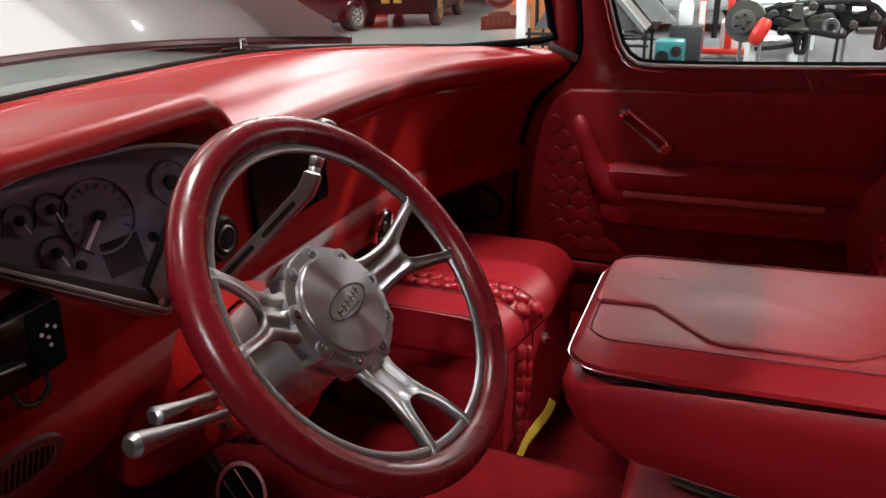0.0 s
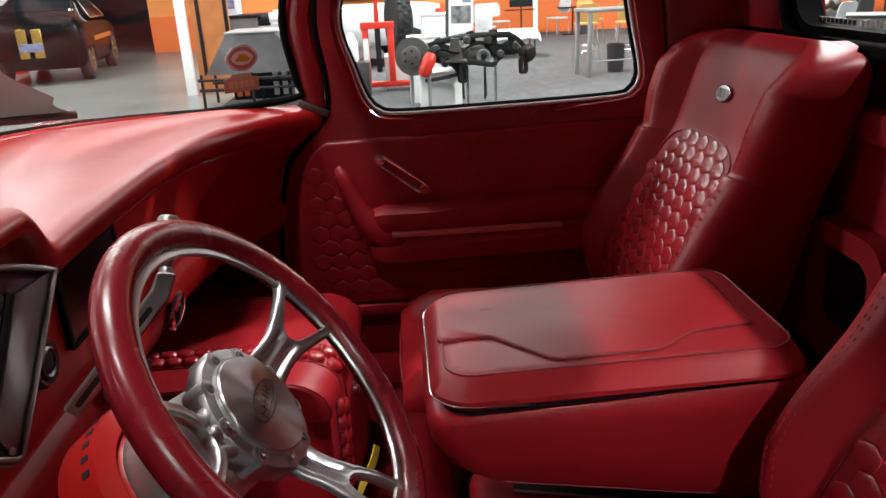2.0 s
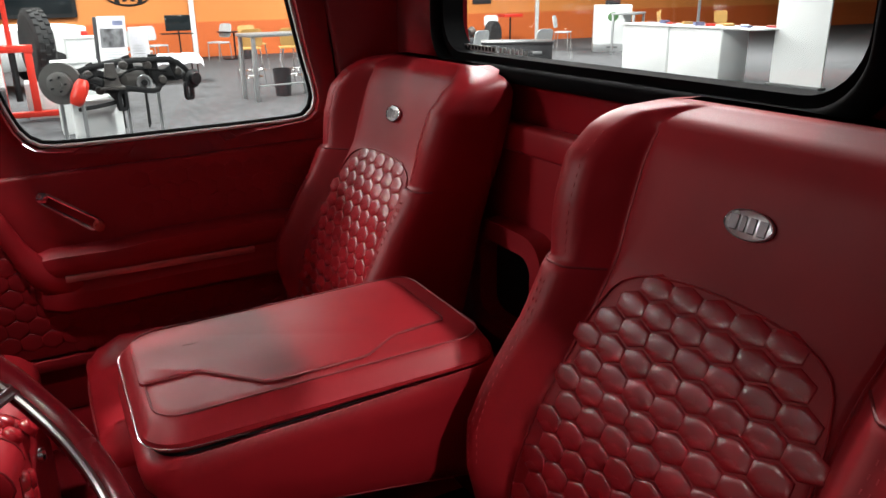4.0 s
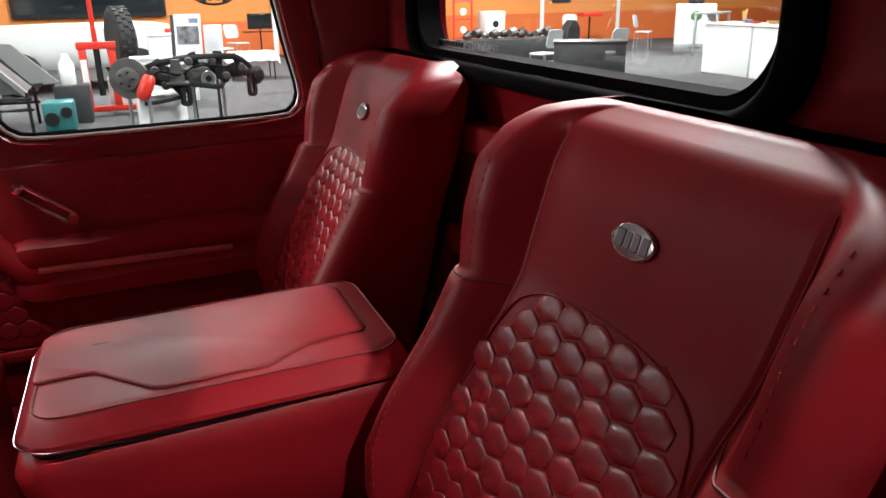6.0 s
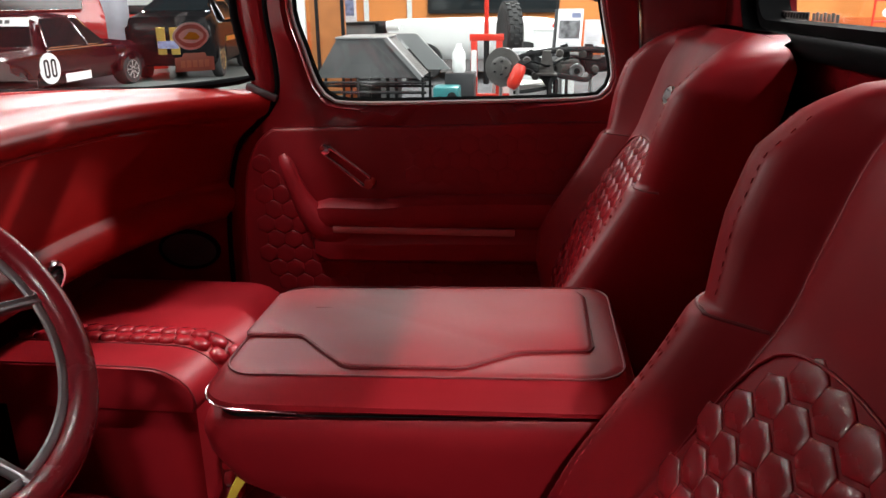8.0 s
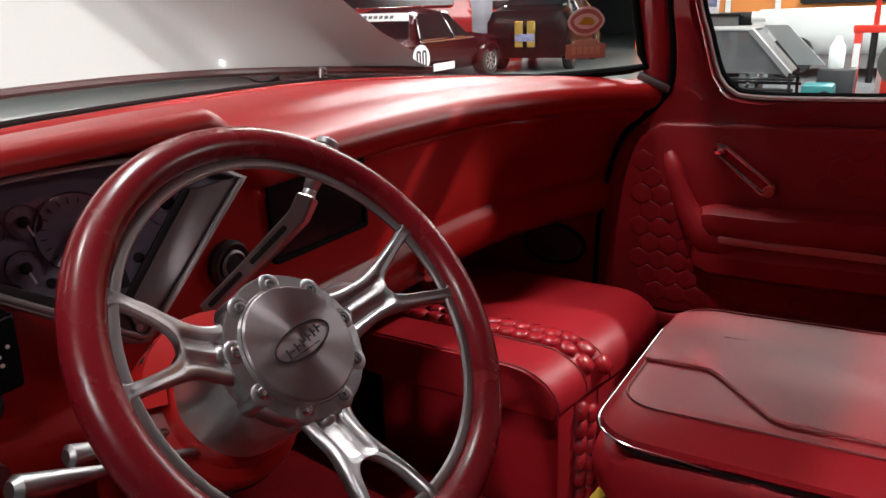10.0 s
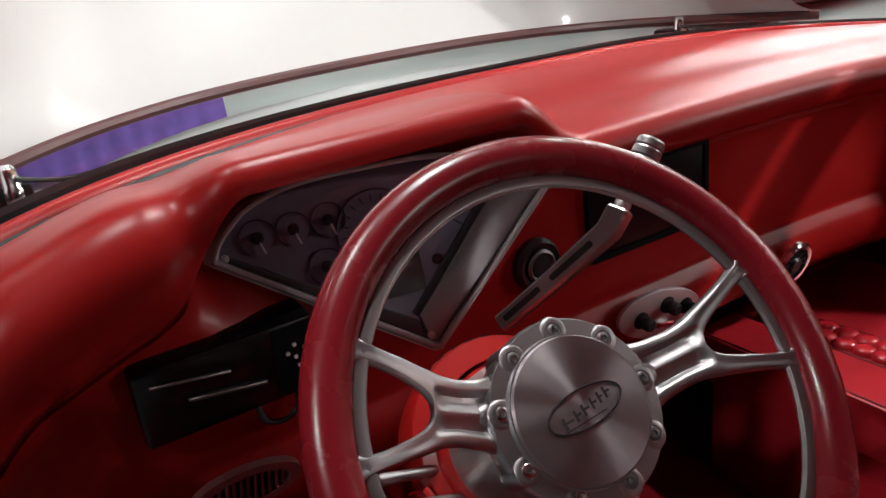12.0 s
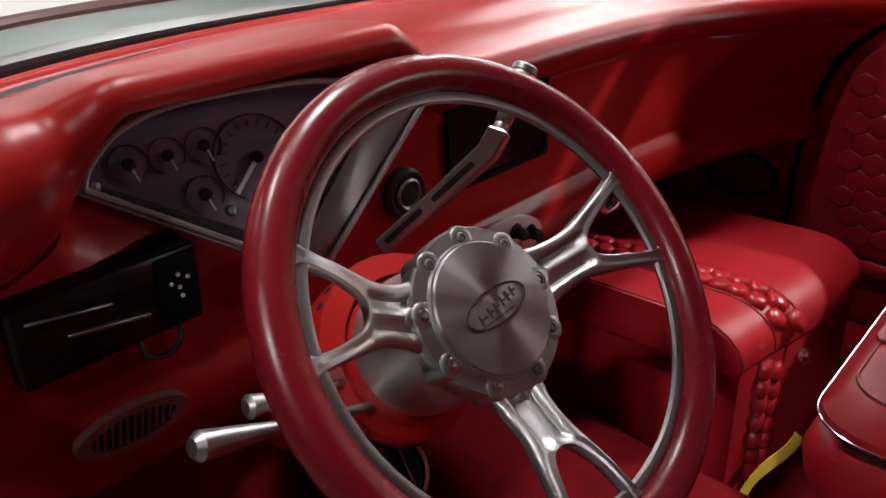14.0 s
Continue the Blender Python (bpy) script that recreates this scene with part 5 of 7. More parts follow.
kel = lambda a, b: [(a * math.cos(radians(10 * k)), b * math.sin(radians(10 * k))) for k in range(36)]
part("surround", holed(kel(0.078, 0.050), kel(0.070, 0.042), 0.010, kick_m), M_RUBBER, kspk)
part("mesh", slab(kel(0.071, 0.043), 0.009, kick_m, 0.003), M_MESH, kspk, "grey perforated mesh")
part("knob", lathe(((0.012, 0), (0.012, 0.012), (0.009, 0.018), (0.001, 0.019)), basis((-0.05, 1.572, 0.735), (1, 0, 0), (0, 0, 1), (0, -1, 0)), 18), M_BLACK, kick, "small dark knob")

# ---- windscreen, cowl and raised hood ----
def screen_ring(k):
    out = []
    for y in np.linspace(-0.045, 1.595, 61):
        x, z = glass_line(y)
        a = (y - MID) / 0.83
        xt, zt = 0.30 - 0.16 * max(1 - abs(a) ** 3, 0) ** (1 / 3), 1.50 + 0.03 * (1 - a * a)
        out.append(Vector((x + (xt - x) * k - 0.004, MID + (y - MID) * (1 - 0.08 * k), z + (zt - z) * k)))
    return out


windscreen = struct(part("window_2", loft([screen_ring(k) for k in (0, 0.15, 0.3, 0.5, 0.75, 1.0)], closed=False), M_GLASS), "curved windscreen glass", "windscreen")
windscreen.visible_shadow = False
part("screen_seal", tube([p + Vector((-0.006, 0, 0.004)) for p in screen_ring(0)], [0.0095 + 0.006 * (1 - ease(0.0, 0.9, p.y)) for p in screen_ring(0)], 8), M_RUBBER, windscreen, "black rubber foot of the windscreen")
part("seal_side", tube(smooth_line([screen_ring(0)[-2] + Vector((0.0, -0.01, 0)), Vector((0.235, 1.566, 1.075)), Vector((0.243, 1.565, 1.11)), Vector((0.225, 1.562, 1.25)), Vector((0.27, 1.545, 1.42))], 20), 0.009, 8), M_RUBBER, windscreen, "black rubber side seal")
dec_m = basis((0.128, 1.548, 1.172), Vector((0.80, 0.60, 0)).normalized(), Vector((0.10, -0.05, 0.99)).normalized(), Vector((0.6, -0.8, 0)).normalized())
sticker = thing("window_sticker", (0.128, 1.548, 1.14), "oval club sticker in white, red and yellow", "sticker")
ov = lambda a, b: [(a * math.cos(radians(12 * k)) * (1 + 0.05 * math.cos(radians(48 * k))), b * math.sin(radians(12 * k))) for k in range(30)]
M_WHITE_S = material("sticker_white", (0.86, 0.82, 0.78), 0.5)
part("disc", slab(ov(0.038, 0.030), 0.0012, dec_m), M_WHITE_S, sticker)
part("red_band", slab(ov(0.033, 0.025), 0.0014, dec_m @ Matrix.Translation((0, 0, 0.0004))), material("sticker_red", (0.50, 0.24, 0.20), 0.5), sticker)
part("inner_oval", slab(ov(0.026, 0.016), 0.0016, dec_m @ Matrix.Translation((0, 0, 0.0006))), M_WHITE_S, sticker)
part("yellow_shape", slab([(-0.018, -0.006), (0.014, -0.008), (0.019, -0.002), (0.010, 0.007), (-0.004, 0.009)], 0.0018, dec_m @ Matrix.Translation((0, 0, 0.0008))), material("sticker_yellow", (0.55, 0.38, 0.03), 0.5), sticker)
plaque = thing("brown_sticker", (0.110, 1.595, 1.09), "brown plaque sticker with an orange band", "sticker")
pl_m = basis((0.112, 1.590, 1.113), Vector((0.80, 0.60, 0)).normalized(), Vector((0.05, -0.05, 0.99)).normalized(), Vector((0.6, -0.8, 0)).normalized())
part("plate", slab([(-0.044, -0.021), (0.044, -0.021), (0.044, 0.010), (0.028, 0.012), (0.024, 0.020), (-0.024, 0.020), (-0.028, 0.012), (-0.044, 0.010)], 0.0012, pl_m), material("sticker_brown", (0.34, 0.17, 0.12), 0.6), plaque)
for u in range(5):
    part("bar", box(-0.032 + 0.0135 * u, -0.022 + 0.0135 * u, -0.012, 0.004, 0.001, 0.0018, 0, 1, pl_m), material("sticker_orange", (0.46, 0.25, 0.15), 0.6), plaque)


def hood_edge(y):
    return -0.67 + 0.66 * min(abs(y - MID) / 0.86, 1.0) ** 3.4


cowl_y = np.linspace(-0.07, 1.62, 41)
cowl = struct(part("cowl", loft([[Vector((glass_line(y)[0] + 0.004, y, glass_line(y)[1] - 0.012)) for y in cowl_y], [Vector(((glass_line(y)[0] + hood_edge(y)) / 2, y, 1.052 - 0.05 * ((y - MID) / 0.85) ** 2)) for y in cowl_y],
                                [Vector((hood_edge(y) - 0.03, y, 1.046 - 0.06 * ((y - MID) / 0.85) ** 2)) for y in cowl_y], [Vector((hood_edge(y) - 0.05, y, 0.9)) for y in cowl_y]], closed=False), M_COWL), "silver cowl below the windscreen, its reflections painted grey", "cowl")
hood = thing("truck_hood", (-0.75, MID, 1.05), "raised rounded truck hood in pearl silver paint", "hood")


def hood_point(b, s):
    b *= 1 - 0.115 * (1 - ease(0, 0.2, s))
    hw = 0.42 + 0.46 * math.exp(-s / 0.45)
    y0 = MID + 0.84 * b
    lift = 1.092 - 0.035 * b * b
    drop = 0.08 * b * b * ease(0, 0.25, s) + 0.068 * abs(b) ** 6 * ease(0, 0.1, s)
    return Vector((hood_edge(y0) - 0.60 * s - drop * 0.8, MID - 0.15 * s + hw * b * 1.01, lift + 0.80 * s - drop * 0.6))


hood_s = [0, 0.02, 0.05, 0.1, 0.16, 0.24, 0.34, 0.46, 0.6, 0.8, 1.0, 1.2]
part("skin", grid(lambda i, j: hood_point(-1 + 2 * j / 60, hood_s[i]), len(hood_s), 61), M_SILVER, hood, "smooth silver hood skin", 80)
part("edge_lip", tube([hood_point(-1 + 2 * k / 60, 0) + Vector((0.004, 0, 0.0)) for k in range(61)], 0.010, 8), M_LIP, hood, "dark maroon rolled rear edge")
for wx, wy, tip in ((-0.385, 0.118, 0.45), (-0.466, 1.39, -0.40)):
    wiper = thing("wiper_arm", (wx, wy, 1.05), "slim black windscreen wiper on a chrome post", "wiper")
    part("post", lathe(((0.016, -0.01), (0.016, 0.004), (0.012, 0.010), (0.010, 0.030), (0.006, 0.034), (0.001, 0.034)), Matrix.Translation((wx, wy, 1.05)), 18), M_CHROME, wiper, "chrome wiper post")
    part("hinge_block", box(wx - 0.055, wx + 0.012, wy - 0.022, wy + 0.022, 1.030, 1.060, 0.008), M_RUBBER, wiper, "dark ribbed wiper hinge")
    run = [glass_line(wy + tip * t) for t in (0.18, 0.4, 0.7, 1.0)]
    part("arm", tube(smooth_line([(wx, wy, 1.066)] + [(gx0 - 0.020, wy + tip * t, gz0 + 0.010) for (gx0, gz0), t in zip(run, (0.18, 0.4, 0.7, 1.0))], 16), 0.0032, 8), M_BLACK, wiper, "slim black wiper arm along the glass")
# ---- the hall ----
GZ = -0.37           # hall floor
HK = 1.29


def on_floor(x, y, z=0.0, turn=0.0):
    return pose(0.6 + (x - 0.6) * HK, y * HK, GZ + z, 0, 0, turn)


M_FLOOR = material("dark_grey_carpet", (0.085, 0.085, 0.09), 0.95, grain=0.8, scale=160, vary=0.30, vscale=9, spec=0.2)
M_CONC = material("pale_concrete", (0.14, 0.155, 0.15), 0.3, grain=0.2, scale=60, vary=0.14, vscale=0.7)
M_ORANGE = material("orange_wall_paint", (0.70, 0.24, 0.055), 0.6, vary=0.06, vscale=0.7)
M_ORANGE2 = material("deep_orange_wall_paint", (0.62, 0.13, 0.025), 0.6, vary=0.06, vscale=0.9)
M_WHITE = material("white_board", (0.75, 0.77, 0.77), 0.45, vary=0.05, vscale=2)
M_CEIL = material("dark_ceiling", (0.05, 0.05, 0.055), 0.9)
M_DARKWALL = material("dark_hall_wall", (0.05, 0.055, 0.06), 0.7, vary=0.2, vscale=0.5)
M_STEEL = material("bare_grey_steel", (0.13, 0.133, 0.137), 0.45, 0.4, vary=0.2, vscale=3)
M_STEEL_L = material("pale_grey_steel", (0.34, 0.35, 0.355), 0.4, 0.5, vary=0.1, vscale=4)
M_JACK = material("red_machine_paint", (0.62, 0.03, 0.015), 0.35, vary=0.08)
M_IRON = material("black_iron", (0.010, 0.010, 0.011), 0.55, 0.0, spec=0.25, vary=0.3, vscale=9)
M_TYRE = material("tyre_rubber", (0.02, 0.02, 0.021), 0.75, grain=0.4, scale=90, vary=0.2)
M_WOOD = material("yellow_plywood", (0.52, 0.30, 0.09), 0.45, vary=0.15, vscale=5)
M_SEATPL = material("pale_grey_plastic", (0.50, 0.52, 0.53), 0.5)
M_BLUE = material("blue_print", (0.16, 0.18, 0.30), 0.5, vary=0.5, vscale=14)
M_CASE = material("dark_flight_case", (0.03, 0.03, 0.033), 0.45, vary=0.2)
M_TEAL = material("teal_machine_paint", (0.02, 0.16, 0.17), 0.4)
M_CLOTH = material("white_cloth", (0.72, 0.71, 0.76), 0.8)
M_PHOTO = material("printed_photo", (0.13, 0.13, 0.14), 0.4, vary=0.9, vscale=11)
M_DIM = material("black_glass", (0.012, 0.016, 0.018), 0.06, vary=0.05)
M_PANE = material("dark_car_glass", (0.006, 0.008, 0.009), 0.12, spec=0.25)

ground = struct(part("ground", raw([(-40, -16, GZ), (40, -16, GZ), (40, 40, GZ), (-40, 40, GZ)], [(0, 1, 2, 3)]), M_FLOOR), "dark grey carpet floor of the show hall", "floor")
struct(part("pavement", box(-40, -2.15, -16, 40, GZ, GZ + 0.006, 0), M_CONC), "pale polished concrete floor", "floor")
struct(part("ceiling", box(-40, 40, -16, 40, 6.0, 6.1, 0), M_CEIL), "dark hall ceiling", "ceiling")
WY_N = 17.3 * HK
wall_n = struct(part("wall_north", box(-6.3, 40, WY_N, WY_N + 0.2, GZ, 6, 0), M_ORANGE), "orange hall wall with white joint strips", "wall")
part("lower_wall", box(-6.3, 40, WY_N - 0.03, WY_N - 0.002, GZ, GZ + 0.95, 0.004, 1), M_ORANGE2, wall_n, "deeper orange lower wall")
for sx in (-2.8, -1.83, 3.68, 10.35, 12.6, 18.5):
    part("joint_strip", box(0.6 + (sx - 0.6) * HK - 0.07, 0.6 + (sx - 0.6) * HK + 0.07, WY_N - 0.06, WY_N - 0.031, GZ, 6, 0.005, 1), M_WHITE, wall_n, "white joint strip")
for nm, args in (("wall_west", (-40.2, -40, -16, 40)), ("wall_east", (40, 40.2, -16, 40)), ("wall_south", (-40, 40, -16.2, -16)), ("wall_far", (-40, -6.3, 31, 31.2))):
    struct(part(nm, box(*args, GZ, 6, 0), M_DARKWALL), "dark hall wall", "wall")


def local(name, m, label, category, group=""):
    ob = new(name)
    ob.matrix_basis = m
    return tagged(ob, label, category, group)


def lpart(name, bm, mat, parent, label="", sharp=38.0):
    """A part built in its thing's own space."""
    ob = part(name, bm, mat, None, label, sharp)
    ob.parent = parent
    return ob


# columns, banners and the large screen on the wall
post = local("wall_post", on_floor(-2.12, 9.86), "white post at the end of a wooden partition", "post")
lpart("shaft", box(-0.09, 0.07, -0.05, 0.05, 0, 3.2, 0.01), M_WHITE, post)
panel = local("wooden_partition", on_floor(-1.60, 9.95), "orange wooden partition panel", "panel")
lpart("board", box(-0.55, 0.05, -0.03, 0.03, 0.02, 3.2, 0.008), material("orange_wood", (0.42, 0.15, 0.045), 0.5, vary=0.2, vscale=3), panel)
lpart("frame", box(-0.46, -0.40, -0.05, -0.03, 0.3, 3.2, 0.005), M_IRON, panel, "dark frame bar")
lpart("frame", box(-0.02, 0.04, -0.05, -0.03, 0.3, 3.2, 0.005), M_IRON, panel, "dark frame bar")
tv = local("wall_screen", on_floor(0.0, 17.24, 1.22), "large dark wall screen, switched off", "screen")
lpart("panel", box(-1.75, 1.80, -0.05, 0.05, 0, 2.0, 0.02), M_DIM, tv)
lpart("frame", holed(rounded(-1.82, 1.87, -0.07, 2.07, 0.05, 4), rounded(-1.72, 1.77, 0.03, 1.97, 0.03, 4), 0.12, basis((0, 0.06, 0), (1, 0, 0), (0, 0, 1), (0, -1, 0))), M_IRON, tv)
emb = local("wall_emblem", on_floor(2.45, 17.29, 1.55), "round black winged emblem on the orange wall", "emblem")
lpart("ring", tube([Vector((0.62 * math.cos(radians(10 * k)), 0, 0.25 + 0.38 * math.sin(radians(10 * k)))) for k in range(36)], 0.03, 6, True), M_IRON, emb)
for k in (-0.28, -0.1, 0.1, 0.28):
    lpart("wing", box(k - 0.06, k + 0.06, -0.02, 0.02, -0.02, 0.5 - abs(k), 0.02, 1, Matrix.Rotation(k * 1.2, 4, "Y")), M_IRON, emb)

# purple draped table on a thin dark sheet across the concrete floor
sheet_ob = local("floor_mat", pose(-8.1, 1.0, GZ + 0.006), "thin dark sheet under a draped table", "mat")
lpart("sheet", box(-0.75, 0.62, -1.9, 1.68, 0, 0.008, 0.003), M_CASE, sheet_ob)
purple = local("draped_table", pose(-8.2, 1.0, GZ + 0.014), "table covered by a pleated purple cloth", "table")
lpart("tabletop", box(-0.36, 0.36, -1.40, 1.40, 0.70, 0.73, 0.01), M_IRON, purple)
lpart("cloth", loft([[Vector(((0.38 + g * (0.02 + 0.018 * math.sin(k * 1.9))) * cx, (1.42 + g * 0.012 * math.sin(k * 1.3)) * cy, z)) for k, (cx, cy) in enumerate([(1, -1 + q / 20) for q in range(40)] + [(1 - q / 6, 1) for q in range(12)] + [(-1, 1 - q / 20) for q in range(40)] + [(-1 + q / 6, -1) for q in range(12)])]
                     for z, g in ((0.004, 1.0), (0.35, 0.7), (0.70, 0.25), (0.738, 0.0), (0.742, -0.4))]), material("purple_cloth", (0.12, 0.07, 0.30), 0.9, vary=0.2, vscale=6), purple, "pleated purple cloth")

# red hydraulic press
press = local("shop_press", on_floor(0.33, 9.3), "red painted shop press on wheels with a tall mast", "shop press")
lpart("base", box(-0.52, 0.58, -0.06, 0.06, 0.07, 0.15, 0.012), M_JACK, press, "red base beam")
lpart("foot", box(-0.50, -0.40, -0.45, 0.45, 0.05, 0.12, 0.012), M_JACK, press)
lpart("foot", box(0.46, 0.56, -0.45, 0.45, 0.05, 0.12, 0.012), M_JACK, press)
for x0, x1 in ((-0.27, -0.17), (0.12, 0.22)):
    lpart("upright", box(x0, x1, -0.05, 0.05, 0.13, 1.02, 0.01), M_JACK, press)
lpart("head", box(-0.29, 0.24, -0.06, 0.06, 0.96, 1.06, 0.01), M_JACK, press)
lpart("mast", tube([(-0.03, 0, 1.0), (-0.03, 0, 3.0)], 0.035, 12), M_JACK, press, "tall red mast")
lpart("ram", tube([(-0.03, 0, 0.3), (-0.03, 0, 0.96)], 0.045, 12), M_IRON, press, "dark hydraulic ram")
lpart("label_bar", box(-0.262, -0.178, -0.056, -0.05, 0.42, 0.82, 0.0), M_WHITE, press, "white label strip")
for x in (-0.45, 0.51):
    for y in (-0.4, 0.4):
        lpart("caster", lathe(((0.05, -0.015), (0.05, 0.015)), basis((x, y, 0.05), (1, 0, 0), (0, 0, 1), (0, 1, 0)), 14), M_IRON, press)


def tyre(name, m, r, w, rim_mat, label, lugs=26, spokes=8):
    t = local(name, m, label, "wheel")
    lpart("tyre", lathe(((r * 0.62, -w * 0.42), (r * 0.80, -w * 0.5), (r * 0.93, -w * 0.48), (r, -w * 0.36), (r, w * 0.36), (r * 0.93, w * 0.48), (r * 0.80, w * 0.5), (r * 0.62, w * 0.42)), None, 40), M_TYRE, t)
    if lugs:
        lug = bpy.data.meshes.new("tread_block")
        b = box(r * 0.97, r * 1.04, -r * 0.05, r * 0.05, -w * 0.2, w * 0.2, 0.006, 1)
        b.to_mesh(lug)
        b.free()
        lug.materials.append(M_TYRE)
        for k in range(lugs):
            for q in (-1, 0, 1):
                ob = new("tread_block", lug)
                ob.parent = t.children[0]
                ob.matrix_basis = Matrix.Rotation(2 * math.pi * (k + 0.5 * (q % 2)) / lugs, 4, "Z") @ Matrix.Translation((0, 0, q * w * 0.30)) @ Matrix.Diagonal((1, 1, 0.62, 1))
    rim = lpart("rim", lathe(((r * 0.62, -w * 0.4), (r * 0.60, w * 0.40), (r * 0.64, w * 0.43), (r * 0.57, w * 0.36), (r * 0.55, 0.0), (0.02, 0.02)), None, 36), rim_mat, t)
    for k in range(spokes):
        s = lpart("spoke", box(r * 0.10, r * 0.60, -r * 0.035, r * 0.035, w * 0.20, w * 0.36, 0.008, 1, Matrix.Rotation(2 * math.pi * k / spokes, 4, "Z")), rim_mat, t)
    lpart("centre_cap", lathe(((r * 0.13, w * 0.2), (r * 0.13, w * 0.38), (r * 0.08, w * 0.42), (0.001, w * 0.42)), None, 16), rim_mat, t)
    return t


TURN_X = Matrix.Rotation(radians(90), 4, "X")
TURN_Y = Matrix.Rotation(radians(90), 4, "Y")
plinth = local("white_plinth", on_floor(0.60, 9.75), "low white display plinth block", "plinth")
lpart("block", box(-0.30, 0.45, -0.35, 0.35, 0, 0.50, 0.01), M_WHITE, plinth)
tyre("spare_wheel", on_floor(0.57, 9.75, 0.50 + 0.52) @ Matrix.Rotation(radians(14), 4, "Z") @ TURN_Y, 0.50, 0.26, M_STEEL, "big black off-road tyre standing on a plinth", 24)

# rear axle with brake on stands
axle = local("axle_assembly", pose(0.64, 7.10, GZ), "black rear axle with brake disc and red caliper on stands", "axle")
AH = 0.616 - GZ
disc_m = Matrix.Translation((0, 0, AH)) @ Matrix.Rotation(radians(-22), 4, "Z") @ Matrix.Rotation(radians(90), 4, "X")
lpart("brake_disc", lathe(((0.178, -0.02), (0.180, 0.0), (0.178, 0.012), (0.10, 0.013), (0.098, 0.05), (0.085, 0.056), (0.03, 0.056), (0.03, 0.07), (0.001, 0.07)), disc_m, 40), material("dull_cast_iron", (0.16, 0.155, 0.15), 0.45, 0.5), axle, "grey brake disc with hub")
for k in range(5):
    lpart("stud", lathe(((0.009, 0.05), (0.009, 0.085), (0.001, 0.086)), disc_m @ Matrix.Translation((0.062 * math.cos(radians(72 * k)), 0.062 * math.sin(radians(72 * k)), 0)), 8), M_IRON, axle)
lpart("caliper", tube(smooth_line([(0.08, -0.16, AH - 0.17), (0.13, -0.16, AH - 0.06), (0.17, -0.14, AH + 0.03)], 8), [0.035, 0.05, 0.055, 0.055, 0.055, 0.055, 0.05, 0.035], 10, False, 1.3), M_JACK, axle, "bright red brake caliper")
lpart("axle_tube", tube([(0, 0.05, AH), (0.45, 0.42, AH - 0.02), (1.10, 0.55, AH - 0.04)], [0.05, 0.06, 0.045], 14), M_IRON, axle)
M_CAST = material("worn_casting", (0.05, 0.045, 0.042), 0.55, 0.2, vary=0.4, vscale=12)
lpart("differential", tube([(0.50, 0.22, AH - 0.03), (0.57, 0.30, AH - 0.03), (0.66, 0.45, AH - 0.02), (0.74, 0.62, AH - 0.02)], [0.07, 0.115, 0.14, 0.08], 16), M_CAST, axle, "worn cast differential")
flange_m = basis((0.69, 0.16, AH - 0.05), (1, 0, 0), (0, 0, 1), (0, -1, 0))
lpart("yoke", lathe(((0.062, -0.03), (0.070, 0.0), (0.066, 0.02), (0.050, 0.02), (0.046, 0.0), (0.001, 0.0)), flange_m, 24), M_STEEL_L, axle, "bare steel flange")
lpart("yoke_core", lathe(((0.028, 0.0), (0.028, 0.03), (0.001, 0.03)), flange_m, 16), M_IRON, axle)
BEAMS = (([(0.10, 0.02, AH + 0.07), (0.34, 0.05, AH + 0.135), (0.90, 0.25, AH + 0.145), (1.06, 0.33, AH + 0.07), (1.14, 0.36, AH - 0.03)], 0.022), ([(0.16, 0.30, AH + 0.06), (0.5, 0.45, AH + 0.12), (1.0, 0.6, AH + 0.11)], 0.03),
         ([(0.14, -0.06, AH + 0.04), (0.30, -0.06, AH + 0.0), (0.44, -0.08, AH - 0.16)], 0.032), ([(0.10, -0.1, AH - 0.22), (0.30, -0.08, AH - 0.20), (0.46, -0.06, AH - 0.17)], 0.018),
         ([(0.46, -0.02, AH - 0.06), (0.62, 0.08, AH - 0.10), (0.80, 0.20, AH - 0.13), (0.84, 0.24, AH - 0.02)], 0.024), ([(0.80, 0.25, AH + 0.19), (0.80, 0.25, AH + 0.02), (0.86, 0.26, AH - 0.10)], 0.04),
         ([(0.56, 0.2, AH + 0.19), (0.60, 0.2, AH + 0.05)], 0.035), ([(0.24, 0.05, AH + 0.15), (0.30, 0.05, AH + 0.0)], 0.03), ([(0.95, 0.3, AH + 0.16), (1.02, 0.32, AH - 0.06)], 0.022), ([(0.12, 0.1, AH - 0.02), (0.5, 0.2, AH - 0.14)], 0.03))
for pts, r in BEAMS:
    lpart("link_arm", bar(smooth_line(pts, 14), [r * 2] * 14, r * 1.2, (0.1, -1, 0.2), 0.5), M_IRON, axle)
lpart("subframe", loft([[Vector((0.18 + 0.86 * u, 0.16 + 0.32 * u + dy, AH + dz)) for dy, dz in ((-0.05, -0.07), (0.06, -0.09), (0.08, 0.02), (0.05, 0.075 - 0.03 * math.sin(9 * u)), (-0.03, 0.06 + 0.03 * math.sin(14 * u)))] for u in np.linspace(0, 1, 12)]), M_IRON, axle, "black pressed subframe")
lpart("spring_tower", loft([[Vector((0.40 + sx * w, -0.04 + sy * w, AH + z)) for sx, sy in ((-1, -1), (1, -1), (1, 1), (-1, 1))] for z, w in ((0.15, 0.035), (0.09, 0.045), (0.0, 0.062), (-0.04, 0.07), (-0.05, 0.10), (-0.065, 0.10))]), M_CAST, axle, "tapered spring tower")
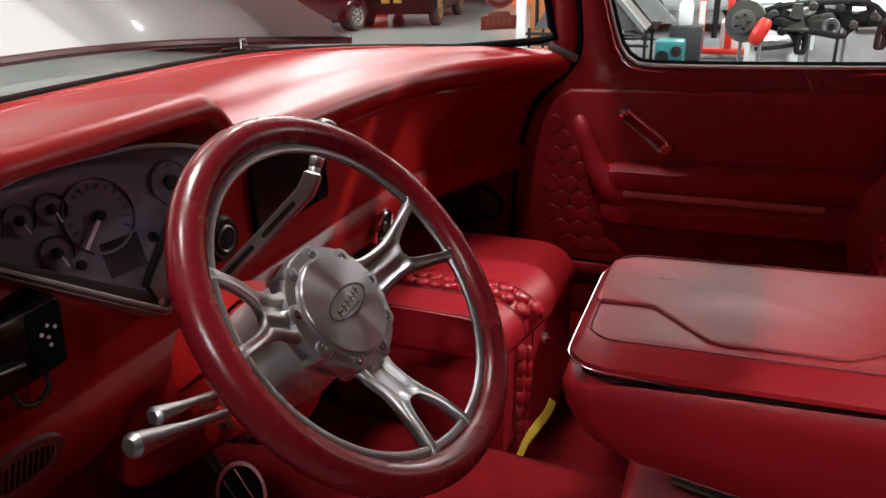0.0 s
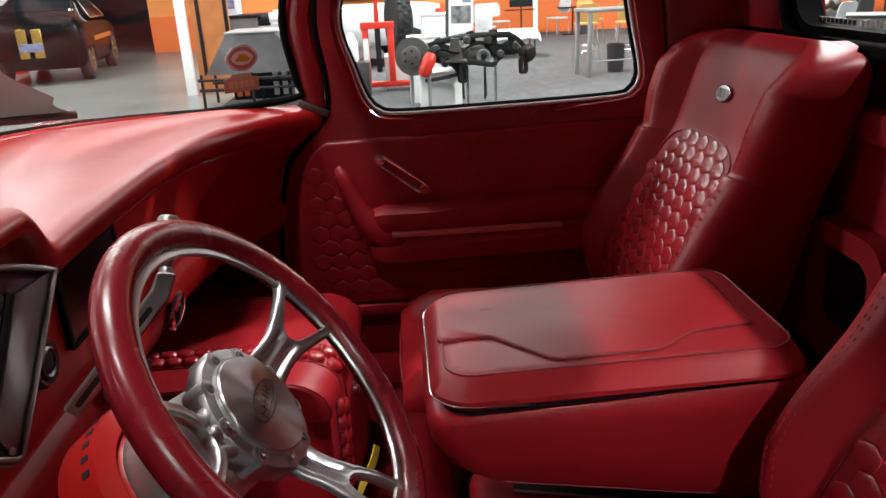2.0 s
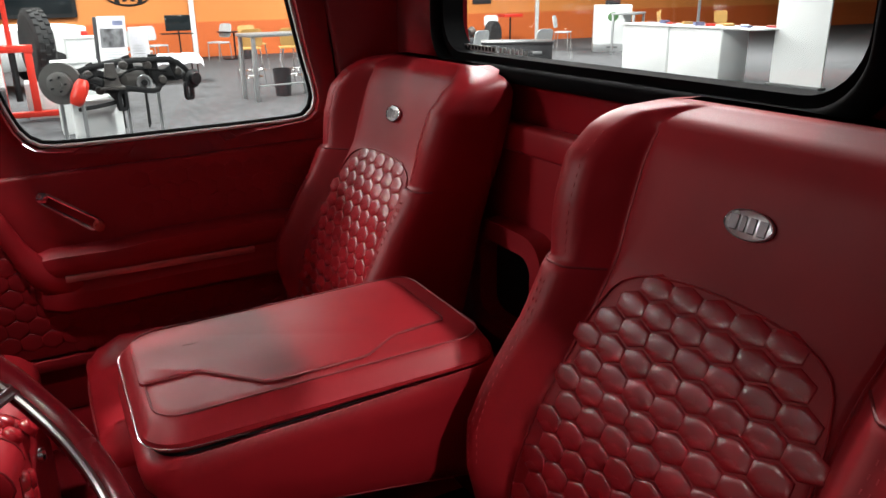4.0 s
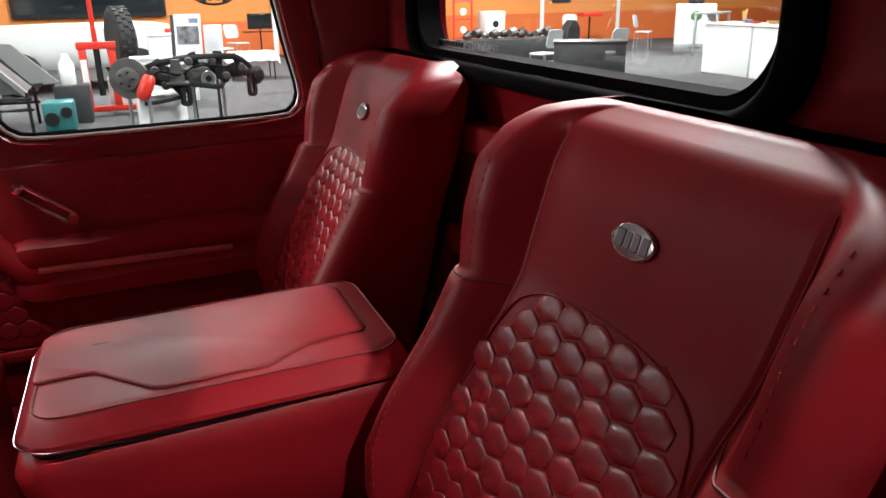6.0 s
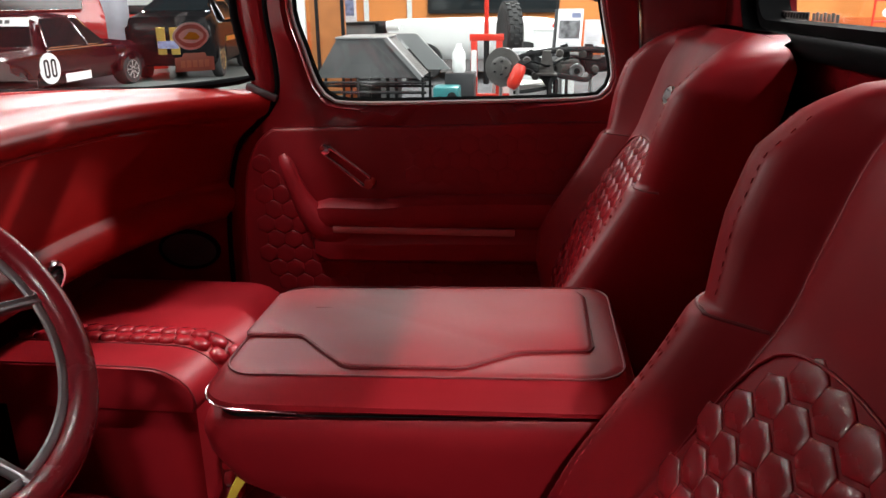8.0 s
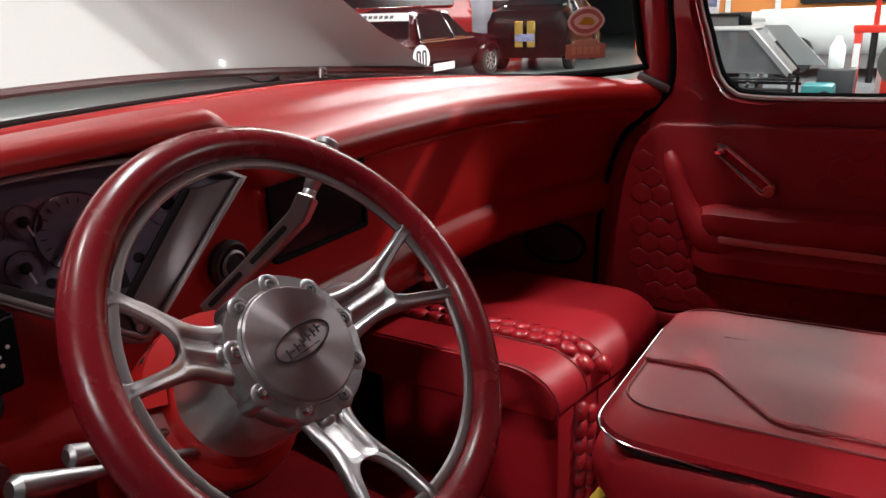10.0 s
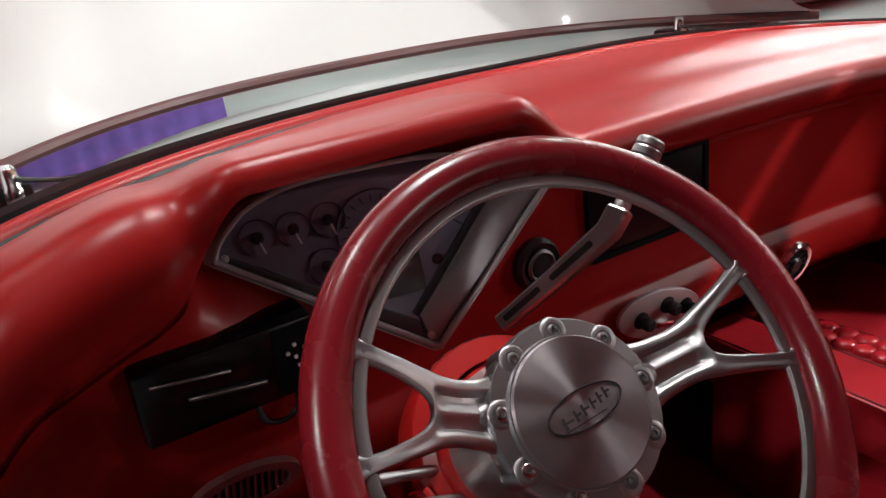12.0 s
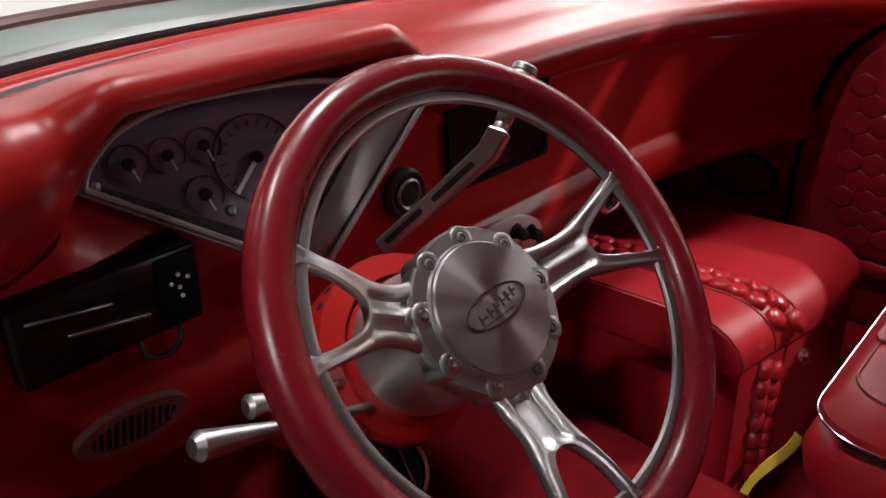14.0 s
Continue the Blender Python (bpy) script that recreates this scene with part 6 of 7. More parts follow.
for x, y, z in ((0.22, -0.02, 0.06), (0.52, 0.06, 0.12), (0.86, 0.22, -0.04), (0.30, 0.0, -0.08), (0.74, 0.2, 0.10), (1.02, 0.32, 0.02)):
    lpart("bushing", lathe(((0.034, -0.035), (0.038, -0.02), (0.038, 0.02), (0.030, 0.035), (0.012, 0.036), (0.012, 0.045), (0.001, 0.045)), basis((x, y, AH + z), (1, 0, 0), (0, 0, 1), (0, -1, 0)), 16), M_CAST, axle)
lpart("wheel_hub", lathe(((0.085, -0.05), (0.09, 0.0), (0.06, 0.02), (0.055, 0.06), (0.02, 0.065), (0.001, 0.07)), basis((1.16, 0.36, AH - 0.06), (0.9, 0.4, 0), (0, 0, 1), (0.4, -0.9, 0)), 24), M_IRON, axle, "black wheel hub")
lpart("brake_hose", tube(smooth_line([(0.15, -0.12, AH - 0.05), (0.25, -0.14, AH + 0.06), (0.42, -0.10, AH + 0.02), (0.6, 0.05, AH + 0.08), (0.9, 0.2, AH + 0.04)], 24), 0.009, 6), M_RUBBER, axle)
for x, y in ((0.45, -0.08), (1.10, 0.36)):
    lpart("slotted_bracket", holed(rounded(-0.055, 0.055, -0.12, 0.06, 0.04, 4), rounded(-0.018, 0.018, -0.09, 0.03, 0.017, 4), 0.03, basis((x, y, AH - 0.14), (0.8, 0.6, 0), (0, 0, 1), (0.6, -0.8, 0))), M_IRON, axle)
for x, y in ((-0.02, 0.06), (0.55, 0.45), (0.14, -0.12), (0.85, 0.55)):
    lpart("stand_leg", tube([(x, y, 0), (x, y, AH - 0.10)], 0.017, 10), M_STEEL_L, axle, "thin grey stand leg")
wbox = local("white_box", pose(0.98, 7.35, GZ), "white display box under the axle", "box")
lpart("carton", box(-0.28, 0.12, -0.2, 0.2, 0, 0.82, 0.008), M_WHITE, wbox)

# display boxes, posters, white pickup
for x, y, z0, w, h, d, lab in ((0.85, 8.35, 0.0, 0.52, 0.88, 0.4, "plain white display pedestal"), (1.15, 10.4, 0.0, 0.7, 1.05, 0.5, "tall white display pedestal")):
    pd = local("pedestal", on_floor(x, y), lab, "pedestal")
    lpart("block", box(-w / 2, w / 2, -d / 2, d / 2, 0, h, 0.01), M_WHITE, pd)
    lpart("top_edge", box(-w / 2 - 0.012, w / 2 + 0.012, -d / 2 - 0.012, d / 2 + 0.012, h, h + 0.03, 0.006), M_WHITE, pd)
for x, y, w, z0, z1, lean, lab in ((1.22, 8.2, 0.34, 0.84, 1.46, 16, "photo poster on a black easel"), (1.48, 8.3, 0.24, 0.9, 1.30, 10, "white printed sign sheet")):
    ps = local("poster_stand", on_floor(x, y, 0, -12), lab, "sign")
    tilt = Matrix.Translation((0, 0, z0)) @ Matrix.Rotation(radians(-lean), 4, "X")
    lpart("board", box(-w / 2, w / 2, -0.01, 0.02, 0, z1 - z0, 0.004, 1, tilt), M_WHITE, ps)
    sheet = lpart("sheet", box(-w / 2 + 0.015, w / 2 - 0.015, -0.014, -0.010, 0.02, z1 - z0 - 0.02, 0, 1, tilt), M_CLOTH, ps)
    if lean == 16:
        lpart("photo", box(-w / 2 + 0.03, w / 2 - 0.03, -0.018, -0.014, 0.22, z1 - z0 - 0.16, 0, 1, tilt), M_PHOTO, ps, "dark photo")
        lpart("headline", box(0.02, w / 2 - 0.03, -0.018, -0.014, z1 - z0 - 0.12, z1 - z0 - 0.06, 0, 1, tilt), M_BLUE, ps, "blue heading block")
        lpart("easel_back", box(-w / 2 - 0.05, -w / 2 - 0.005, 0.0, 0.16, -0.02, z1 - z0, 0.01, 1, tilt), M_CASE, ps, "black easel back")
    for k in range(4):
        lpart("text_bar", box(-w / 2 + 0.04, w / 2 - 0.05 - 0.03 * (k % 2), -0.018, -0.014, 0.05 + 0.035 * k, 0.062 + 0.035 * k, 0, 1, tilt), M_SEATPL, ps)
    lpart("easel_leg", tube([(0, 0.02, z0), (0, 0.12, 0)], 0.012, 8), M_IRON, ps)
    lpart("easel_leg", tube([(0, 0.0, z0), (0, -0.10, 0)], 0.012, 8), M_IRON, ps)


def bodied(stations, n_hint=None):
    """Rings of a car body: (x, z_low, z_belt, z_top, half_low, half_belt, half_top)."""
    rings = []
    for x, zl, zb, zt, hl, hb, ht in stations:
        pts = [(-hl * 0.9, zl), (-hl, zl + 0.08), (-hb, (zl + zb) / 2), (-hb * 0.99, zb - 0.03), (-(hb + ht) / 2 * 0.99, zb + (zt - zb) * 0.12), (-ht, zt - (zt - zb) * 0.12), (-ht * 0.8, zt)]
        pts += [(-a, b) for a, b in pts[::-1]]
        rings.append([Vector((x, a, b)) for a, b in pts])
    return rings


wt = local("white_pickup", on_floor(0.1, 12.6, 0, 8), "white pickup truck seen from its tailgate side", "pickup truck")
lpart("body", loft(bodied([(-2.0, 0.45, 1.0, 1.02, 0.8, 0.92, 0.80), (-1.9, 0.42, 1.14, 1.16, 0.9, 0.98, 0.9), (-0.4, 0.42, 1.16, 1.18, 0.9, 0.98, 0.9), (1.0, 0.42, 1.16, 1.18, 0.9, 0.98, 0.9), (1.35, 0.45, 1.14, 1.16, 0.85, 0.95, 0.88)])), M_WHITE, wt, "white bed sides")
lpart("tail_light", box(1.25, 1.37, -0.99, -0.90, 0.82, 1.08, 0.02), M_JACK, wt, "red tail light")
for x in (-1.3, 0.7):
    lpart("wheel", lathe(((0.2, -0.12), (0.36, -0.12), (0.39, -0.08), (0.39, 0.08), (0.36, 0.12), (0.001, 0.1)), Matrix.Translation((x, -0.86, 0.39)) @ TURN_X, 28), M_TYRE, wt)
    lpart("wheel", lathe(((0.2, -0.12), (0.36, -0.12), (0.39, -0.08), (0.39, 0.08), (0.36, 0.12), (0.001, 0.1)), Matrix.Translation((x, 0.86, 0.39)) @ TURN_X, 28), M_TYRE, wt)

# bare steel hopper on an axle frame
hop = local("steel_hopper", on_floor(-0.86, 8.75), "bare grey steel truck bed shell on a black frame", "truck bed")
lpart("shell", loft([[Vector(p) for p in ring] for ring in ([(-0.60, -0.35, 1.05), (0.10, -0.35, 1.05), (0.62, -0.35, 0.50), (-0.95, -0.35, 0.50)], [(-0.60, 0.5, 1.05), (0.10, 0.5, 1.05), (0.62, 0.5, 0.50), (-0.95, 0.5, 0.50)])]), M_STEEL, hop, "sloped steel sides")
lpart("cover_plate", box(-0.62, 0.14, -0.37, 0.52, 1.05, 1.075, 0.006), M_STEEL_L, hop, "flat pale steel top")
lpart("rib", tube([(0.12, -0.38, 1.06), (0.64, -0.38, 0.49)], 0.045, 4), M_STEEL_L, hop, "pale bent edge")
lpart("second_side", loft([[Vector(p) for p in ring] for ring in ([(0.20, 0.1, 1.10), (0.50, 0.1, 1.10), (1.0, 0.1, 0.58), (0.66, 0.1, 0.58)], [(0.20, 0.16, 1.10), (0.50, 0.16, 1.10), (1.0, 0.16, 0.58), (0.66, 0.16, 0.58)])]), M_STEEL_L, hop)
for z in (0.30, 0.44):
    lpart("frame_rail", tube([(-1.05, -0.42, z), (0.70, -0.42, z)], 0.022, 8), M_IRON, hop)
    lpart("frame_rail", tube([(-1.05, 0.42, z), (0.70, 0.42, z)], 0.022, 8), M_IRON, hop)
for x in (-1.0, -0.3, 0.65):
    for y in (-0.42, 0.42):
        lpart("frame_leg", tube([(x, y, 0), (x, y, 0.52)], 0.022, 8), M_IRON, hop)
crate = local("parts_crate", on_floor(-1.05, 9.4), "dark crate with white label bars and orange stripes", "crate")
lpart("case", box(-0.55, 0.35, -0.2, 0.2, 0, 0.5, 0.01), M_IRON, crate)
for x, mt in ((-0.5, M_ORANGE2), (-0.38, M_ORANGE2), (0.08, M_WHITE), (0.22, M_WHITE)):
    lpart("stripe", box(x, x + 0.08, -0.215, -0.2, 0.05, 0.44, 0.0), mt, crate)
eng = local("teal_engine", on_floor(-0.12, 8.55), "small teal engine with pulleys on the floor", "engine")
lpart("block", box(-0.16, 0.22, -0.2, 0.2, 0.0, 0.38, 0.04), M_TEAL, eng)
for x, z, r in ((-0.06, 0.16, 0.09), (0.12, 0.24, 0.07)):
    lpart("pulley", lathe(((r, -0.02), (r * 0.8, 0.0), (r, 0.02), (0.02, 0.02)), basis((x, -0.22, z), (1, 0, 0), (0, 0, 1), (0, -1, 0)), 20), M_IRON, eng)
shelf = local("tall_grey_cabinet", on_floor(-1.75, 11.0), "grey cabinet with a poster on top", "cabinet")
lpart("carcass", box(-0.28, 0.5, -0.25, 0.25, 0, 1.15, 0.01), M_STEEL, shelf)
lpart("worktop", box(-0.34, 0.56, -0.3, 0.3, 1.15, 1.19, 0.006), M_IRON, shelf)
lpart("poster", box(-0.18, 0.16, -0.12, -0.10, 1.19, 1.78, 0.004), M_CLOTH, shelf, "photo poster")
lpart("photo", box(-0.14, 0.12, -0.128, -0.12, 1.30, 1.72, 0), M_BLUE, shelf)
mot = local("bench_motor", on_floor(-1.25, 11.0), "small motor with a white cap on a bench", "motor")
lpart("bench", box(-0.3, 0.35, -0.2, 0.25, 0, 0.98, 0.01), M_STEEL_L, mot)
lpart("drum", tube([(-0.2, 0, 1.09), (0.05, 0, 1.09)], 0.11, 16), M_IRON, mot)
lpart("cap", tube([(0.05, 0, 1.11), (0.28, 0, 1.11)], [0.09, 0.075], 16), M_WHITE, mot)
jug = local("white_canister", on_floor(0.0, 9.0, 0), "white plastic canister on a dark crate", "canister")
lpart("crate", box(-0.2, 0.25, -0.2, 0.2, 0, 0.52, 0.02), M_CASE, jug)
lpart("bottle", lathe(((0.09, 0.52), (0.10, 0.56), (0.10, 0.80), (0.05, 0.88), (0.05, 0.93), (0.001, 0.94)), None, 20), M_WHITE, jug)


# furniture
def bar_table(m):
    t = local("bar_table", m, "tall grey metal bar table", "table")
    lpart("tabletop", box(-0.62, 0.62, -0.32, 0.32, 1.02, 1.07, 0.01), M_STEEL_L, t)
    for x in (-0.56, 0.56):
        for y in (-0.27, 0.27):
            lpart("leg", box(x - 0.03, x + 0.03, y - 0.03, y + 0.03, 0, 1.02, 0.006), M_STEEL_L, t)
    lpart("foot_rail", tube([(-0.56, -0.27, 0.25), (0.56, -0.27, 0.25)], 0.015, 8), M_STEEL_L, t)
    return t


def stool(m):
    t = local("bar_stool", m, "yellow plywood bar stool on chrome legs", "stool", "bar stools")
    lpart("seat", slab(rounded(-0.19, 0.19, -0.19, 0.19, 0.06), 0.025, Matrix.Translation((0, 0, 0.74)), 0.008), M_WOOD, t)
    lpart("backrest", slab(rounded(-0.19, 0.19, 0.05, 0.36, 0.06), 0.02, basis((0, 0.19, 0.74), (1, 0, 0), (0, 0.14, 0.99), (0, -0.99, 0.14)), 0.006), M_WOOD, t)
    for x in (-1, 1):
        for y in (-1, 1):
            lpart("leg", tube([(x * 0.15, y * 0.15, 0.74), (x * 0.21, y * 0.21, 0)], 0.012, 8), M_CHROME, t)
    lpart("foot_ring", tube([(0.19 * math.cos(k), 0.19 * math.sin(k), 0.25) for k in np.linspace(0, 6.283, 21)[:-1]], 0.009, 6, True), M_CHROME, t)
    return t


def chair(m):
    t = local("office_chair", m, "pale grey plastic chair on a metal frame", "chair", "hall chairs")
    lpart("seat", slab(rounded(-0.23, 0.23, -0.22, 0.22, 0.07), 0.03, Matrix.Translation((0, 0, 0.45)), 0.01), M_SEATPL, t)
    lpart("backrest", slab(rounded(-0.22, 0.22, 0.1, 0.46, 0.09), 0.025, basis((0, 0.22, 0.48), (1, 0, 0), (0, 0.2, 0.98), (0, -0.98, 0.2)), 0.008), M_SEATPL, t)
    for x in (-0.2, 0.2):
        lpart("leg_frame", tube([(x, -0.2, 0), (x, -0.18, 0.44), (x, 0.2, 0.44), (x, 0.24, 0)], 0.013, 8), M_STEEL_L, t)
    return t


table_1 = bar_table(on_floor(3.35, 9.75, 0, 8))
copy_thing(table_1, on_floor(11.6, 12.5, 0, 35))
st = stool(on_floor(3.2, 10.7, 0, 180))
for x, y, a in ((3.75, 10.6, 170), (3.5, 11.6, 20), (4.1, 11.5, 200), (11.9, 11.7, 60), (12.6, 12.9, 220), (12.2, 13.4, 200), (13.2, 11.4, 100)):
    copy_thing(st, on_floor(x, y, 0, a))
ch = chair(on_floor(2.70, 16.0, 0, 30))
for x, y, a in ((3.95, 16.2, -60), (2.2, 14.5, 120), (6.6, 10.4, 200), (7.6, 10.1, 190), (8.7, 16.2, 20), (10.4, 16.0, -30), (11.5, 14.6, 40), (6.0, 15.5, 60), (-0.8, 15.0, 40)):
    copy_thing(ch, on_floor(x, y, 0, a))
bin_ = local("waste_bin", on_floor(3.42, 9.95), "dark grey waste bin under the table", "bin")
lpart("bucket", lathe(((0.13, 0), (0.16, 0.46), (0.15, 0.46), (0.125, 0.02)), None, 20), M_CASE, bin_)
bin2 = local("waste_bin", on_floor(4.55, 16.4), "grey waste bin by the wall", "bin")
lpart("bucket", lathe(((0.16, 0), (0.19, 0.5), (0.18, 0.5), (0.15, 0.02)), None, 20), M_CASE, bin2)
mon = local("monitor_stand", on_floor(3.22, 16.4), "black monitor on a thin black stand", "monitor")
lpart("screen", box(-0.32, 0.32, -0.02, 0.02, 0.78, 1.18, 0.01), M_DIM, mon)
lpart("shelf", box(-0.45, 0.35, -0.2, 0.2, 0.70, 0.72, 0.005), M_IRON, mon)
lpart("pole", tube([(0, 0, 0.02), (0, 0, 0.78)], 0.02, 8), M_IRON, mon)
lpart("foot", box(-0.35, 0.35, -0.25, 0.25, 0, 0.03, 0.01), M_IRON, mon)
dsk = local("side_desk", on_floor(4.3, 16.3), "small black desk by the orange wall", "desk")
lpart("desktop", box(-0.4, 0.4, -0.25, 0.25, 0.70, 0.73, 0.006), M_IRON, dsk)
lpart("pole", tube([(0, 0, 0.03), (0, 0, 0.7)], 0.025, 8), M_IRON, dsk)
lpart("foot", box(-0.3, 0.3, -0.2, 0.2, 0, 0.03, 0.01), M_IRON, dsk)
ct = local("draped_table", on_floor(2.45, 12.5), "low table under a rumpled white cloth", "table")
lpart("tabletop", box(-0.5, 0.45, -0.35, 0.35, 0.50, 0.53, 0.01), M_IRON, ct)
lpart("cloth", grid(lambda i, j: Vector((-0.55 + 1.06 * i / 16, -0.42 + 0.84 * j / 12, 0.545 - 0.16 * (ease(0.45, 0.56, abs(-0.55 + 1.06 * i / 16)) + ease(0.34, 0.43, abs(-0.42 + 0.84 * j / 12))) + 0.012 * math.sin(i * 1.7 + j * 1.1))), 17, 13), M_CLOTH, ct)
for x in (-0.45, 0.4):
    for y in (-0.3, 0.3):
        lpart("leg", tube([(x, y, 0), (x, y, 0.5)], 0.014, 8), M_IRON, ct)

# behind the rear window
case = local("flight_case", pose(8.15, 11.45, GZ, 0, 0, -30), "dark flight case with metal edges", "case")
lpart("case", box(-0.62, 0.60, -0.35, 0.35, 0.02, 0.80, 0.02), M_CASE, case)
lpart("edge", box(-0.64, 0.62, -0.37, 0.37, 0.79, 0.83, 0.01), M_CASE, case)
lpart("handle", box(0.25, 0.42, -0.37, -0.35, 0.62, 0.67, 0.01), M_STEEL_L, case)
dt = local("low_display", on_floor(7.4, 13.2), "low dark display with machine parts", "display")
lpart("stand", box(-1.3, 1.3, -0.4, 0.4, 0, 0.55, 0.02), M_CASE, dt)
M_BROWN = material("brown_black_castings", (0.035, 0.024, 0.020), 0.55, vary=0.5, vscale=6)
for k in range(14):
    x, r, q = -1.2 + 0.18 * k, 0.07 + 0.06 * ((k * 7) % 5) / 4, (k * 3) % 4
    lpart("machine_part", tube([(x - 0.12, -0.25 + 0.1 * q, 0.55 + r), (x, -0.2 + 0.1 * q, 0.57 + r), (x + 0.14, -0.1 + 0.1 * q, 0.56 + r * 0.8)], [r * 0.7, r, r * 0.5], 10), (M_BROWN, M_IRON, M_BROWN, M_STEEL)[k % 4], dt)
tyre("road_wheel", on_floor(10.2, 15.6, 0.40) @ Matrix.Rotation(radians(30), 4, "Z") @ TURN_X, 0.40, 0.24, M_IRON, "black wheel leaning by the orange wall", 0)
sp = local("sign_pedestal", on_floor(11.75, 13.2, 0, -35), "pale pedestal with a green and black emblem", "pedestal")
lpart("block", box(-0.50, 0.50, -0.3, 0.3, 0, 1.25, 0.01), M_WHITE, sp)
lpart("foot_band", box(-0.505, 0.505, -0.305, 0.305, 0.0, 0.22, 0.004), M_STEEL_L, sp)
lpart("emblem", slab([(0.16 * math.cos(radians(20 * k)), 0.13 * math.sin(radians(20 * k))) for k in range(18)], 0.006, basis((0, -0.302, 0.95), (0.9, 0, 0.3), (-0.3, 0, 0.95), (0, -1, 0))), material("emblem_green", (0.06, 0.14, 0.05), 0.5), sp, "dark green emblem")
lpart("text_bar", box(-0.14, 0.16, -0.309, -0.304, 0.10, 0.15, 0), M_STEEL, sp)
lpart("model", tube([(-0.2, 0, 1.31), (0.2, 0, 1.31)], 0.07, 12), M_IRON, sp)
ws = local("white_pedestal", on_floor(8.3, 15.9), "white pedestal with a small dark emblem", "pedestal")
lpart("block", box(-0.3, 0.3, -0.3, 0.3, 0, 1.1, 0.01), M_WHITE, ws)
lpart("emblem", lathe(((0.1, 0), (0.1, 0.006), (0.001, 0.006)), basis((0, -0.302, 0.75), (1, 0, 0), (0, 0, 1), (0, -1, 0)), 20), M_IRON, ws)
rk = local("red_rack", on_floor(7.6, 15.9), "red steel rack with round lamps", "rack")
for x in (-0.28, 0.28):
    lpart("post", tube([(x, 0, 0), (x, 0, 2.4)], 0.03, 8), M_JACK, rk)
for z in (0.4, 0.9, 1.4, 1.9, 2.3):
    lpart("bar", tube([(-0.28, 0, z), (0.28, 0, z)], 0.025, 8), M_JACK, rk)
    lpart("lamp_disc", lathe(((0.10, 0), (0.09, 0.03), (0.001, 0.04)), basis((0.0, -0.03, z + 0.2), (1, 0, 0), (0, 0, 1), (0, -1, 0)), 18), M_WHITE, rk)
for x, y, w in ((9.35, 9.26, 1.32), (9.35, 8.21, 1.32)):
    cab = local("white_counter", on_floor(x, y), "white counter cabinet unit", "cabinet", "counter units")
    lpart("carcass", box(-0.28, 0.4, -w / 2 + 0.004, w / 2 - 0.004, 0, 0.96, 0.006), M_WHITE, cab)
    lpart("door", box(-0.30, -0.28, -w / 2 + 0.012, w / 2 - 0.012, 0.02, 0.95, 0.004), M_WHITE, cab)
top = local("counter_top", on_floor(9.35, 8.45, 0.96), "long white counter top with small items", "worktop")
lpart("slab", box(-0.34, 0.44, -1.75, 1.75, 0, 0.035, 0.008), M_WHITE, top)
for k in range(12):
    it = local("leaflet_stack", on_floor(9.35, 8.45, 0.995) @ Matrix.Translation((random.uniform(-0.25, 0.3), -1.6 + 0.28 * k, 0)) @ Matrix.Rotation(random.uniform(0, 3), 4, "Z"), "small stack of coloured leaflets", "leaflets", "leaflets on the counter")
    lpart("stack", box(-0.09, 0.09, -0.06, 0.06, 0, random.uniform(0.01, 0.07), 0.002, 1), (M_JACK, M_BLUE, M_CLOTH, M_WOOD)[k % 4], it)
ban = local("white_banner", pose(12.15, 8.72, GZ, 0, 0, 3), "tall white roll-up banner", "banner")
lpart("sheet", box(-0.02, 0.02, -0.50, 0.50, 0.04, 2.4, 0.004), M_WHITE, ban)
lpart("foot", box(-0.12, 0.12, -0.52, 0.52, 0, 0.05, 0.01), M_STEEL, ban)
mon2 = local("green_screen", on_floor(15.0, 17.27, 1.35), "black wall monitor showing green lines", "screen")
lpart("panel", box(-0.6, 0.6, -0.04, 0.04, 0, 0.7, 0.02), M_DIM, mon2)
for k in range(3):
    lpart("line", box(-0.45, 0.4 - 0.15 * k, -0.05, -0.04, 0.15 + 0.18 * k, 0.25 + 0.18 * k, 0), glow("green_glow", (0.1, 0.7, 0.15), 0.8), mon2)
wp = local("wall_poster", on_floor(10.9, 17.28, 1.25), "dark poster with a white card", "poster")
lpart("sheet", box(-0.35, 0.35, -0.02, 0.02, 0, 0.8, 0.004), M_CASE, wp)
lpart("card", box(-0.15, 0.15, -0.03, -0.02, 0.3, 0.65, 0), M_WHITE, wp)
hs = local("red_trolley", on_floor(11.2, 16.4), "red tool trolley stand", "trolley")
lpart("tray", box(-0.35, 0.35, -0.2, 0.2, 0.85, 0.95, 0.01), M_JACK, hs)
lpart("pole", tube([(0, 0, 0.05), (0, 0, 0.85)], 0.03, 8), M_IRON, hs)
lpart("foot", box(-0.3, 0.3, -0.2, 0.2, 0, 0.06, 0.01), M_JACK, hs)


